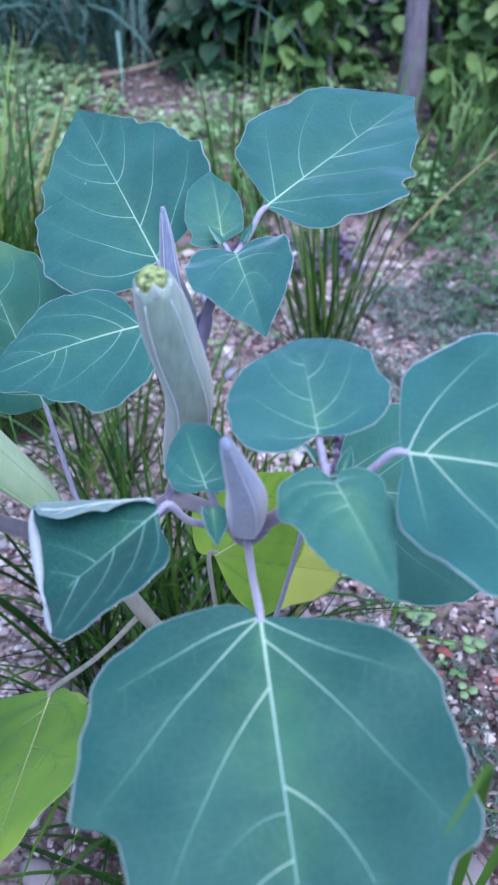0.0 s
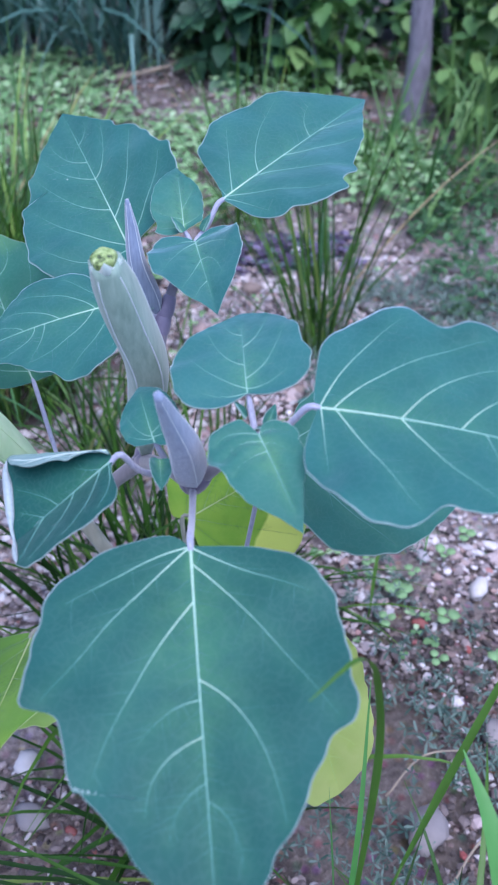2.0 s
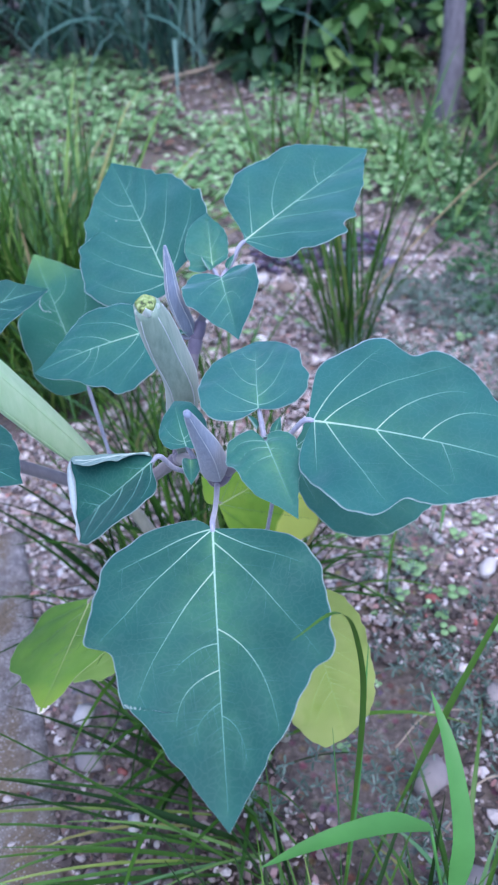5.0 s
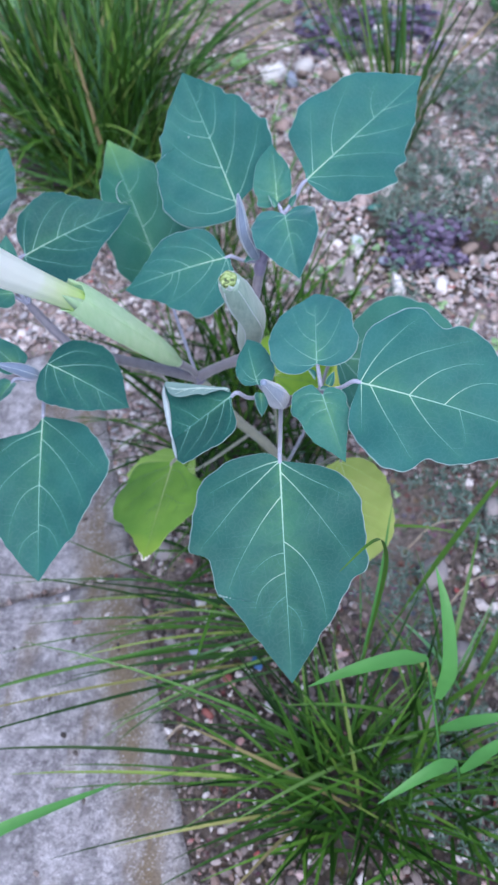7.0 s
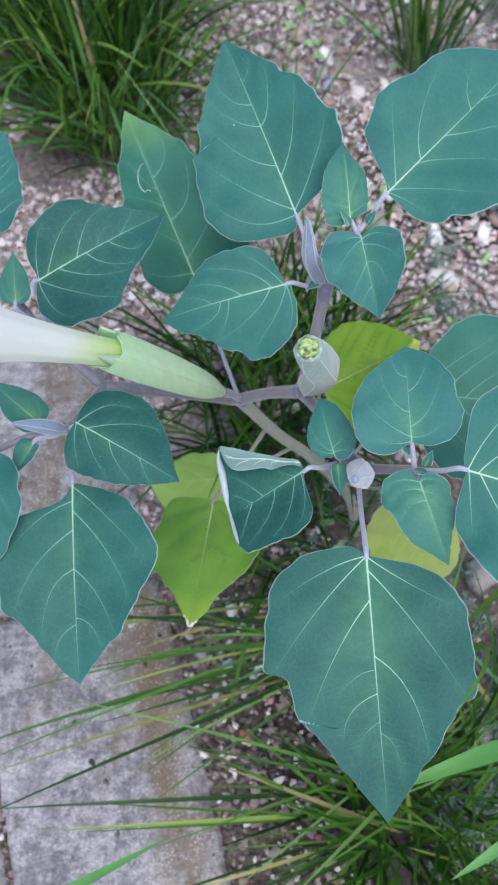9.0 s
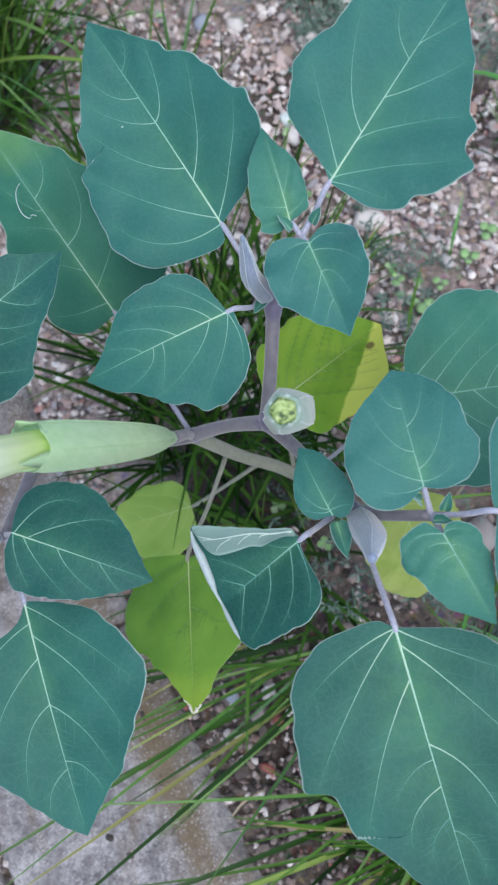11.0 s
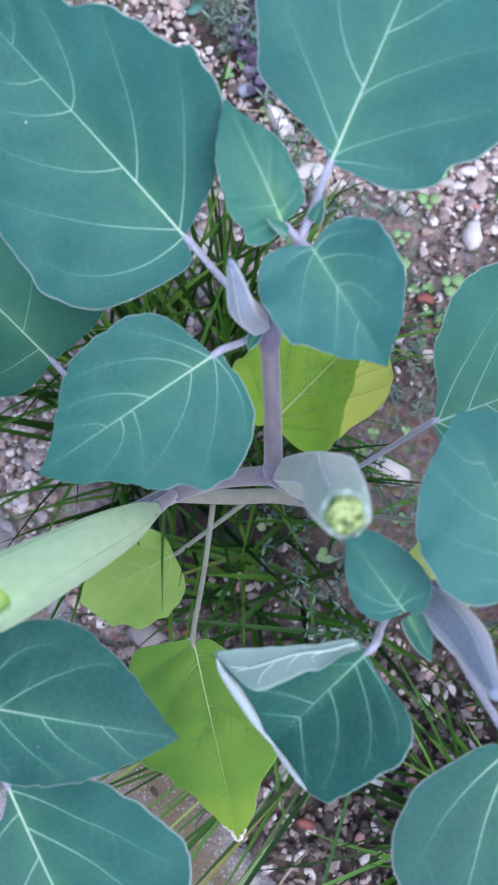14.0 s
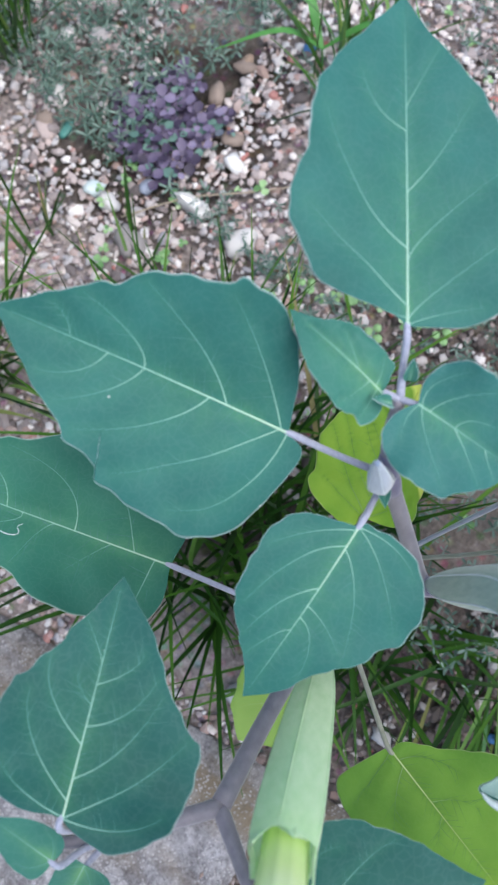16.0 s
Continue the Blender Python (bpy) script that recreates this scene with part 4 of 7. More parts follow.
def pebble(rng, size, place, shape=ICO1, flat=0.62):
    """One worn stone: verts and faces."""
    v, f = shape
    v = v * (1 + rng.uniform(-0.24, 0.24, (len(v), 1)))
    v = v * (size * np.array([rng.uniform(0.75, 1.35), rng.uniform(0.6, 1.0), rng.uniform(0.75, 1.1) * flat]))
    a, t = rng.uniform(0, 6.28), rng.normal(0, 0.35)
    ca, sa, ct, st = math.cos(a), math.sin(a), math.cos(t), math.sin(t)
    v = v @ np.array([[1, 0, 0], [0, ct, st], [0, -st, ct]]) @ np.array([[ca, sa, 0], [-sa, ca, 0], [0, 0, 1]])
    return v + place, f


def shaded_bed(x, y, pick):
    """The front bed, up to an uneven line; its gravel has shade painted into its colour."""
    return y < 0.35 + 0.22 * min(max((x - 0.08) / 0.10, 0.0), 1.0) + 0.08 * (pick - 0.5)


def gravel(tries, y0, y1, keep, grow, seed, bed=None, most=0.010, least=0.0018):
    rng = np.random.default_rng(seed)
    verts, faces, count = [], [], 0
    for _ in range(tries):
        y = rng.uniform(y0, y1)
        x = rng.uniform(-0.62 - 0.1 * y, 0.55 + 0.25 * y)
        if on_slab(x, y, 0.001) and rng.random() < 0.985:
            continue
        if (x > 0.05 and y < 0.30 and rng.random() < 0.2) or math.hypot(x - 0.08, y - 0.05) < 0.06:
            continue
        if (math.hypot((x + 0.02) / 0.13, (y - 0.42) / 0.16) < 1 and rng.random() < 0.4) or (x > 0.36 + 0.1 * rng.random() and y > 0.95 and rng.random() < 0.6):
            continue
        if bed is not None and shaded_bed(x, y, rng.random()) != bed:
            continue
        if math.hypot(x + 0.37, y - 1.05) < 0.13 or math.hypot(x + 0.30, y - 0.92) < 0.08:
            continue
        if rng.random() > keep or noise.noise((x * 4, y * 4, 7)) < -0.45 or (grow > 0.9 and noise.noise((x * 13, y * 13, 3)) + rng.normal(0, 0.2) < -0.30):
            continue
        size = min(least + rng.gamma(1.5, 0.0011), most) * grow
        v, f = pebble(rng, size * (1.15 if size < 0.0034 else 1), (x, y, rng.uniform(-0.001, 0.002) + (0.007 if on_slab(x, y) else 0)), CHIP if size < 0.0034 else ICO2 if least > 0.004 else ICO1)
        verts.append(v)
        faces += [(a + count, b + count, c + count) for a, b, c in f]
        count += len(v)
    return np.concatenate(verts), faces


tagged(part("gravel", mesh_of("gravel", *gravel(52000, 0.30, 1.35, 1.0, 1.0, 5, False), smooth=False), M_STONE), "loose crushed gravel in grey, pink, tan and white", "gravel", kind="stuff")
tagged(part("pebbles", mesh_of("pebbles", *gravel(900, 0.30, 1.35, 1.0, 1.0, 25, False, 0.012, 0.0052)), M_STONE), "rounded pebbles in grey, pink and white among the gravel", "pebbles", kind="stuff")
tagged(part("shaded_bed_gravel", mesh_of("shaded_bed_gravel", *gravel(34000, -0.20, 0.62, 1.0, 0.88, 15, True), smooth=False), M_SHADED_BED), "pinkish-brown gravel in the front bed, darkened with painted shade", "gravel", kind="stuff")
tagged(part("dusty_gravel", mesh_of("dusty_gravel", *gravel(22000, 1.25, 2.9, 0.6, 1.5, 6), smooth=False), M_DUSTY), "dusty tan gravel thinning into soil", "gravel", kind="stuff")
rng = np.random.default_rng(11)


def stone(x, y, size, material, label, category="stone", name="stone", flat=0.6, z=0.0):
    ob = part(name, mesh_of(name, *pebble(rng, size, (0, 0, 0), ICO2, flat)), material)
    ob.location = (x, y, z + size * flat * 0.55)
    return tagged(ob, label, category, "larger stones in the gravel")


for x, y, size, m, label in [
    (0.194, 0.753, 0.013, M_CHALK, "rounded white stone beside the purple seedlings"),
    (0.071, 0.812, 0.013, M_WHITE, "flat pale stone in the gravel"), (0.264, 0.566, 0.015, M_WHITE, "pale lilac-white stone on bare gravel"), (-0.03, 1.25, 0.02, M_WHITE, "white angular stone near grass"),
    (0.10, 1.36, 0.016, M_WHITE, "white pebble near the upright grass"), (0.055, 0.77, 0.014, M_GREY, "grey-brown rounded stone lying in gravel"),
    (0.17, 0.30, 0.020, M_GREY, "brown stone half sunk among weeds"), (0.20, 0.20, 0.022, M_GREY, "brown stone half sunk among weeds"), (0.155, 0.13, 0.018, M_GREY, "dark brown stone by the grass"),
    (-0.10, 0.56, 0.020, M_GREY, "grey stone under the plant"), (-0.05, 0.60, 0.018, M_WHITE, "pale stone under the plant"), (0.03, 0.44, 0.016, M_GREY, "grey stone under the plant"),
    (0.29, 0.833, 0.010, M_LITTER, "small orange-brown stone on gravel"), (-0.17, 0.36, 0.011, M_WHITE, "white pebble by the slab's edge"), (-0.155, 0.31, 0.014, M_GREY, "grey pebble by the slab's edge")]:
    stone(x, y, size, m, label)


def shard(x, y, turn, corners, high, material, label):
    """A broken angular stone: a sloping faceted block over an uneven outline."""
    n, ca, sa = len(corners), math.cos(turn), math.sin(turn)
    verts = []
    for z, k in ((-0.004, 1.0), (high * 0.55, 0.96), (high, 0.62)):
        for i, (a, b) in enumerate(corners):
            verts.append((k * (a * ca - b * sa), k * (a * sa + b * ca), z * (1 - 0.35 * (i % 2) * (z > 0))))
    faces = [tuple(range(n - 1, -1, -1)), tuple(range(2 * n, 3 * n))]
    for r in (0, n):
        faces += [(r + i, r + (i + 1) % n, r + n + (i + 1) % n, r + n + i) for i in range(n)]
    ob = part("stone", mesh_of("stone", verts, faces, smooth=False), material)
    ob.location = (x, y, 0.0)
    return tagged(ob, label, "stone", "larger stones in the gravel")


shard(0.131, 0.748, 0.15, ((-0.007, 0.022), (-0.003, 0.029), (0.006, 0.010), (0.010, -0.012), (0.003, -0.022), (-0.008, -0.015)), 0.018, M_CHALK, "white wedge-shaped stone lying in the gravel")
shard(-0.082, 1.233, -0.5, ((-0.022, -0.012), (-0.004, -0.026), (0.017, -0.010), (0.014, 0.020), (0.0, 0.026), (-0.014, 0.010)), 0.020, M_CHALK, "white angular stone on gravel")
stone(0.097, 0.912, 0.010, M_TEAL, "teal glazed chip lying on gravel", "chip", "teal_chip", 0.3)


# ---- the plant ----
plant = thing("datura_plant", (0.02, 0.34, -0.005), "thornapple plant with velvety blue-green leaves, violet stems and white flower", "plant")
ROOT = (0.035, 0.345, -0.02)
LOW = (-0.055, 0.356, 0.235)
NODE_LEFT = (-0.087, 0.355, 0.305)
NODE_MAIN = (-0.037, 0.334, 0.366)
NODE_FRONT = (0.0, 0.256, 0.414)
NODE_RIGHT = (0.031, 0.240, 0.455)
NODE_BACK = (-0.024, 0.380, 0.437)
NODE_TOP = (-0.006, 0.396, 0.474)
FORK_LEFT = (-0.182, 0.327, 0.375)

tube_part("main_stem", [ROOT, (0.02, 0.35, 0.09), (-0.02, 0.355, 0.18), LOW, NODE_LEFT], [0.0062, 0.0056, 0.0052, 0.005, 0.0052], M_TRUNKLET, plant, "grey-green woody main stem", sides=12)
tube_part("branch", [NODE_LEFT, (-0.062, 0.347, 0.335), NODE_MAIN], [0.0052, 0.0044, 0.0052], M_STEM, plant, "violet branch", sides=12)
tube_part("branch", [NODE_MAIN, (-0.030, 0.357, 0.402), NODE_BACK], [0.0048, 0.0040, 0.0042], M_STEM, plant, "violet branch", sides=12)
tube_part("branch", [NODE_MAIN, (-0.018, 0.297, 0.392), NODE_FRONT], [0.0048, 0.0038, 0.0040], M_STEM, plant, "violet branch", sides=12)
tube_part("branch", [NODE_FRONT, (0.014, 0.248, 0.434), NODE_RIGHT], [0.0036, 0.0030, 0.0030], M_STEM, plant, "violet branch", sides=10)
tube_part("branch", [NODE_BACK, (-0.016, 0.390, 0.456), NODE_TOP], [0.0034, 0.0028, 0.0026], M_STEM, plant, "violet branch", sides=10)
tube_part("branch", [NODE_LEFT, (-0.137, 0.341, 0.343), FORK_LEFT], [0.0054, 0.0046, 0.0052], M_STEM, plant, "violet branch", sides=12)
for place, ways in ((NODE_MAIN, ((-0.062, 0.347, 0.335), (-0.030, 0.357, 0.402), (-0.018, 0.297, 0.392))), (NODE_LEFT, ((-0.062, 0.347, 0.335), (-0.137, 0.341, 0.343), LOW)), (NODE_FRONT, ((-0.018, 0.297, 0.392), (0.014, 0.248, 0.434))), (NODE_BACK, ((-0.030, 0.357, 0.402), (-0.016, 0.390, 0.456)))):
    for way in ways:
        c, w = np.array(place), np.array(way) - np.array(place)
        w /= np.linalg.norm(w)
        tube_part("node", [c - w * 0.003, c + w * 0.002, c + w * 0.008, c + w * 0.013], [0.0030, 0.0052, 0.0053, 0.0046, 0.0036], M_NODE, plant, "swollen dark violet stem joint", sides=12, steps=4)
NODE_H, NODE_I = (-0.222, 0.352, 0.405), (-0.195, 0.281, 0.402)
tube_part("branch", [FORK_LEFT, (-0.203, 0.340, 0.388), NODE_H], [0.0046, 0.0040, 0.0036], M_STEM, plant, "violet branch", sides=10)
tube_part("branch", [FORK_LEFT, (-0.190, 0.302, 0.388), NODE_I], [0.0042, 0.0036, 0.0034], M_STEM, plant, "violet branch", sides=10)
tube_part("branch", [NODE_I, (-0.222, 0.268, 0.412), (-0.252, 0.248, 0.418)], [0.0030, 0.0026, 0.0022], M_STEM, plant, "violet branch", sides=10)
tube_part("branch", [NODE_H, (-0.248, 0.378, 0.420), (-0.272, 0.402, 0.432)], [0.0030, 0.0026, 0.0022], M_STEM, plant, "violet branch", sides=10)

GREEN = "velvety blue-green leaf with pale veins"
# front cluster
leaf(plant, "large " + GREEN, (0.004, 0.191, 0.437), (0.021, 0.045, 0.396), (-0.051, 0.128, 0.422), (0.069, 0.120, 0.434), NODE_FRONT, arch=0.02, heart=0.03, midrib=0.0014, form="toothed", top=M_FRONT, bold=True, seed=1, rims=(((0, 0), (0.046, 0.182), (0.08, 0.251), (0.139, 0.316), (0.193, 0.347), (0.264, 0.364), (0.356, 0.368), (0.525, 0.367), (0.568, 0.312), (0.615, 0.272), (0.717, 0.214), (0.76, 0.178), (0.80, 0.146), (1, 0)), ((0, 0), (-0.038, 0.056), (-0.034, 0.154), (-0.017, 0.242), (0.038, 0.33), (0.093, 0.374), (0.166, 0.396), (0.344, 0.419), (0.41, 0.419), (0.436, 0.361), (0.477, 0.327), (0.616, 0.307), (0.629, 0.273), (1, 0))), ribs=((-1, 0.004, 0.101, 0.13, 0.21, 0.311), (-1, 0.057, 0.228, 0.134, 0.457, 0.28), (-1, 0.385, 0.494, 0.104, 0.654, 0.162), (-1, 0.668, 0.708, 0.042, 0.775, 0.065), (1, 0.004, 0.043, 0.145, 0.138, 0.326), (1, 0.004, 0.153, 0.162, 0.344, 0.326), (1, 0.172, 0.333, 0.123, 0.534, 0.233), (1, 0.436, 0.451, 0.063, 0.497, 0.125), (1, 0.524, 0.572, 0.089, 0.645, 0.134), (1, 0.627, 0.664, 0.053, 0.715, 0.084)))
FOLD = (((0, 0), (0.031, 0.05), (0.049, 0.142), (0.05, 0.291), (0.053, 0.392), (0.083, 0.482), (0.135, 0.543), (0.218, 0.586), (0.33, 0.598), (0.456, 0.572), (0.641, 0.547), (0.825, 0.515), (0.891, 0.498), (0.937, 0.429), (0.976, 0.364), (0.993, 0.247), (1.002, 0.1), (1, 0)),
        ((0, 0), (0.011, 0.129), (0.147, 0.229), (0.306, 0.363), (0.498, 0.524), (0.681, 0.675), (0.741, 0.677), (0.784, 0.602), (0.829, 0.459), (0.912, 0.243), (0.971, 0.11), (1, 0)))
FOLDED = dict(base=(-0.0344, 0.2420, 0.4414), tip=(-0.0802, 0.2205, 0.4093), one=(-0.0292, 0.2148, 0.4480), two=(-0.0898, 0.2608, 0.4258), rims=FOLD, wave=0.01, seed=2)
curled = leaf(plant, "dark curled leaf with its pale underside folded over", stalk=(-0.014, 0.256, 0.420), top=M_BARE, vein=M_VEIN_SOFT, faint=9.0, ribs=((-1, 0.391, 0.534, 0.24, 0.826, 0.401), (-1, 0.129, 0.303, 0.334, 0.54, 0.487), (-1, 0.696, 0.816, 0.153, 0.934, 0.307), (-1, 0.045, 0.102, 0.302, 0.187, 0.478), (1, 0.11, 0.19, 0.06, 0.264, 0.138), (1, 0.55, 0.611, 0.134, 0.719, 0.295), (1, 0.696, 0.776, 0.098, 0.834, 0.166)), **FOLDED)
folded_over(curled, Blade(**FOLDED))
leaf(plant, "small rounded " + GREEN, (-0.016, 0.251, 0.444), (-0.027, 0.288, 0.450), (-0.034, 0.266, 0.446), (-0.005, 0.270, 0.454), (-0.010, 0.256, 0.424), arch=0.08, form="round", seed=3, midrib=0.0007, rims=(((0, 0), (0.032, 0.178), (0.064, 0.25), (0.176, 0.325), (0.364, 0.345), (0.548, 0.293), (0.727, 0.191), (0.805, 0.124), (1, 0)), ((0, 0), (-0.08, 0.086), (-0.084, 0.19), (-0.039, 0.26), (0.075, 0.367), (0.241, 0.399), (0.447, 0.375), (0.653, 0.306), (0.829, 0.211), (1, 0))), ribs=((-1, 0.063, 0.099, 0.129, 0.203, 0.273), (-1, 0.097, 0.192, 0.123, 0.411, 0.215), (1, 0.076, 0.064, 0.16, 0.026, 0.257), (1, 0.135, 0.193, 0.116, 0.243, 0.177)))
leaf(plant, "rounded " + GREEN, (0.027, 0.251, 0.472), (0.023, 0.311, 0.478), (-0.010, 0.275, 0.475), (0.057, 0.270, 0.486), NODE_RIGHT, heart=0.10, arch=0.04, form="round", top=M_POWDERY, vein=M_VEIN_SOFT, seed=4, midrib=0.0008, rims=(((0, 0), (-0.108, 0.17), (-0.119, 0.311), (-0.064, 0.435), (0.05, 0.519), (0.169, 0.545), (0.335, 0.556), (0.469, 0.521), (0.616, 0.436), (0.737, 0.335), (1, 0)), ((0, 0), (-0.028, 0.058), (-0.057, 0.164), (-0.043, 0.282), (-0.001, 0.384), (0.088, 0.465), (0.21, 0.507), (0.28, 0.504), (0.412, 0.453), (0.556, 0.449), (0.7, 0.377), (0.817, 0.295), (0.894, 0.2), (1, 0))), ribs=((-1, 0.004, -0.012, 0.144, 0.026, 0.294), (-1, 0.047, 0.159, 0.188, 0.322, 0.352), (-1, 0.29, 0.425, 0.162, 0.746, 0.272), (-1, 0.654, 0.727, 0.103, 0.885, 0.132), (1, 0.045, 0.046, 0.125, 0.102, 0.253), (1, 0.145, 0.265, 0.163, 0.51, 0.291), (1, 0.502, 0.592, 0.107, 0.771, 0.194)))
leaf(plant, "young crinkled green leaf", (0.032, 0.228, 0.467), (0.050, 0.183, 0.452), (0.012, 0.208, 0.461), (0.060, 0.212, 0.469), NODE_RIGHT, top=M_YOUNG, vein=M_VEIN_SOFT, heart=0.14, arch=0.07, wave=0.05, quilt=0.03, seed=5, midrib=0.0008, rims=(((0, 0), (-0.066, 0.071), (-0.046, 0.177), (0.036, 0.261), (0.129, 0.304), (0.257, 0.277), (0.35, 0.282), (0.538, 0.219), (0.662, 0.148), (1, 0)), ((0, 0), (-0.171, 0.082), (-0.191, 0.188), (-0.17, 0.308), (-0.123, 0.4), (0.117, 0.489), (0.241, 0.415), (0.418, 0.383), (0.629, 0.304), (0.782, 0.171), (1, 0))), ribs=((-1, 0.014, -0.001, 0.086, 0.092, 0.243), (-1, 0.147, 0.146, 0.061, 0.253, 0.152), (1, 0.004, -0.088, 0.222, -0.027, 0.385), (1, 0.105, 0.046, 0.167, 0.103, 0.32), (1, 0.221, 0.224, 0.164, 0.296, 0.291)))
leaf(plant, "large " + GREEN, (0.057, 0.232, 0.478), (0.176, 0.200, 0.470), (0.098, 0.281, 0.499), (0.093, 0.165, 0.472), NODE_RIGHT, heart=0.05, arch=0.04, form="toothed", bold=True, seed=6, midrib=0.0013, rims=(((0, 0), (-0.027, 0.05), (-0.055, 0.249), (-0.043, 0.329), (0.018, 0.421), (0.096, 0.483), (0.18, 0.52), (0.232, 0.5), (0.308, 0.442), (0.373, 0.427), (0.458, 0.456), (0.536, 0.444), (0.637, 0.4), (0.693, 0.346), (0.735, 0.289), (0.831, 0.217), (1, 0)), ((0, 0), (-0.001, 0.185), (0.029, 0.289), (0.11, 0.367), (0.202, 0.437), (0.306, 0.455), (0.387, 0.438), (0.442, 0.37), (0.489, 0.331), (0.547, 0.337), (0.641, 0.312), (0.901, 0.15), (1, 0))), ribs=((-1, 0.004, 0.068, 0.234, 0.183, 0.423), (-1, 0.052, 0.19, 0.18, 0.437, 0.348), (-1, 0.283, 0.39, 0.165, 0.541, 0.262), (-1, 0.479, 0.575, 0.136, 0.709, 0.201), (1, 0.01, 0.053, 0.139, 0.102, 0.296), (1, 0.062, 0.203, 0.165, 0.367, 0.332), (1, 0.282, 0.414, 0.126, 0.593, 0.244), (1, 0.559, 0.588, 0.053, 0.624, 0.133)))
leaf(plant, "large shaded " + GREEN, (0.042, 0.329, 0.379), (0.165, 0.335, 0.355), (0.090, 0.395, 0.385), (0.095, 0.272, 0.345), (-0.005, 0.354, 0.15), heart=0.06, rims=(((0, 0), (0.064, 0.111), (0.083, 0.20), (0.105, 0.264), (0.16, 0.339), (0.263, 0.447), (0.354, 0.492), (0.453, 0.518), (0.549, 0.502), (0.64, 0.488), (0.8, 0.33), (1, 0)), ((0, 0), (0.02, 0.15), (0.1, 0.33), (0.25, 0.45), (0.45, 0.48), (0.65, 0.40), (0.85, 0.2), (1, 0))), top=M_LOWER, vein=M_VEIN_SOFT, seed=7, midrib=0.0013)
# back cluster
leaf(plant, "large " + GREEN, (-0.046, 0.420, 0.460), (-0.100, 0.528, 0.507), (-0.123, 0.455, 0.466), (-0.016, 0.450, 0.500), NODE_BACK, arch=-0.02, form="rhombic", seed=8, midrib=0.0013, rims=(((0, 0), (-0.073, 0.056), (-0.019, 0.279), (0.028, 0.359), (0.108, 0.414), (0.214, 0.441), (0.488, 0.396), (0.517, 0.357), (0.558, 0.326), (0.614, 0.312), (0.661, 0.288), (0.682, 0.262), (0.834, 0.151), (1, 0)), ((0, 0), (0.074, 0.216), (0.184, 0.351), (0.271, 0.391), (0.362, 0.402), (0.388, 0.378), (0.43, 0.36), (0.607, 0.303), (0.686, 0.226), (0.756, 0.19), (1, 0))), ribs=((-1, 0.004, 0.059, 0.227, 0.232, 0.375), (-1, 0.032, 0.228, 0.185, 0.43, 0.323), (-1, 0.284, 0.403, 0.138, 0.614, 0.251), (-1, 0.509, 0.572, 0.091, 0.681, 0.172), (-1, 0.633, 0.682, 0.076, 0.766, 0.12), (1, 0.026, 0.178, 0.177, 0.349, 0.329), (1, 0.224, 0.356, 0.127, 0.566, 0.242), (1, 0.511, 0.577, 0.078, 0.751, 0.145), (1, 0.757, 0.781, 0.04, 0.82, 0.072)))
leaf(plant, "large " + GREEN, (0.011, 0.412, 0.495), (0.099, 0.504, 0.523), (0.0039, 0.4660, 0.522), (0.0789, 0.3990, 0.5066), NODE_TOP, arch=0.008, cup=-0.02, form="rhombic", top=M_LEAF, seed=9, midrib=0.0012, rims=(((0, 0), (0.041, 0.058), (0.104, 0.24), (0.141, 0.286), (0.276, 0.352), (0.362, 0.368), (0.538, 0.307), (0.629, 0.302), (0.779, 0.226), (1, 0)), ((0, 0), (-0.005, 0.16), (0.012, 0.228), (0.052, 0.293), (0.109, 0.318), (0.171, 0.38), (0.3, 0.446), (0.353, 0.389), (0.392, 0.372), (0.47, 0.368), (0.53, 0.304), (0.68, 0.234), (0.884, 0.074), (1, 0))), ribs=((-1, 0.025, 0.068, 0.12, 0.135, 0.248), (-1, 0.061, 0.193, 0.145, 0.345, 0.307), (-1, 0.234, 0.366, 0.135, 0.599, 0.246), (-1, 0.586, 0.633, 0.077, 0.706, 0.127), (1, 0.004, 0.031, 0.082, 0.051, 0.188), (1, 0.01, 0.098, 0.079, 0.284, 0.341), (1, 0.178, 0.285, 0.066, 0.467, 0.294), (1, 0.402, 0.489, 0.079, 0.611, 0.161), (1, 0.659, 0.716, 0.032, 0.803, 0.082)))
leaf(plant, "small pale green young leaf", (-0.011, 0.402, 0.480), (-0.018, 0.448, 0.500), (-0.033, 0.418, 0.493), (-0.001, 0.421, 0.492), NODE_TOP, top=M_YOUNG, arch=0.05, quilt=0.03, form="round", seed=10, midrib=0.0007, rims=(((0, 0), (-0.069, 0.125), (-0.064, 0.248), (-0.001, 0.325), (0.09, 0.302), (0.234, 0.36), (0.529, 0.31), (0.664, 0.259), (0.802, 0.165), (1, 0)), ((0, 0), (0.053, 0.151), (0.111, 0.221), (0.395, 0.248), (0.516, 0.234), (0.663, 0.167), (0.801, 0.075), (1, 0))), ribs=((-1, 0.063, 0.047, 0.121, 0.04, 0.249), (-1, 0.152, 0.194, 0.156, 0.242, 0.282), (1, 0.083, 0.121, 0.106, 0.173, 0.188), (1, 0.284, 0.359, 0.046, 0.485, 0.113)))
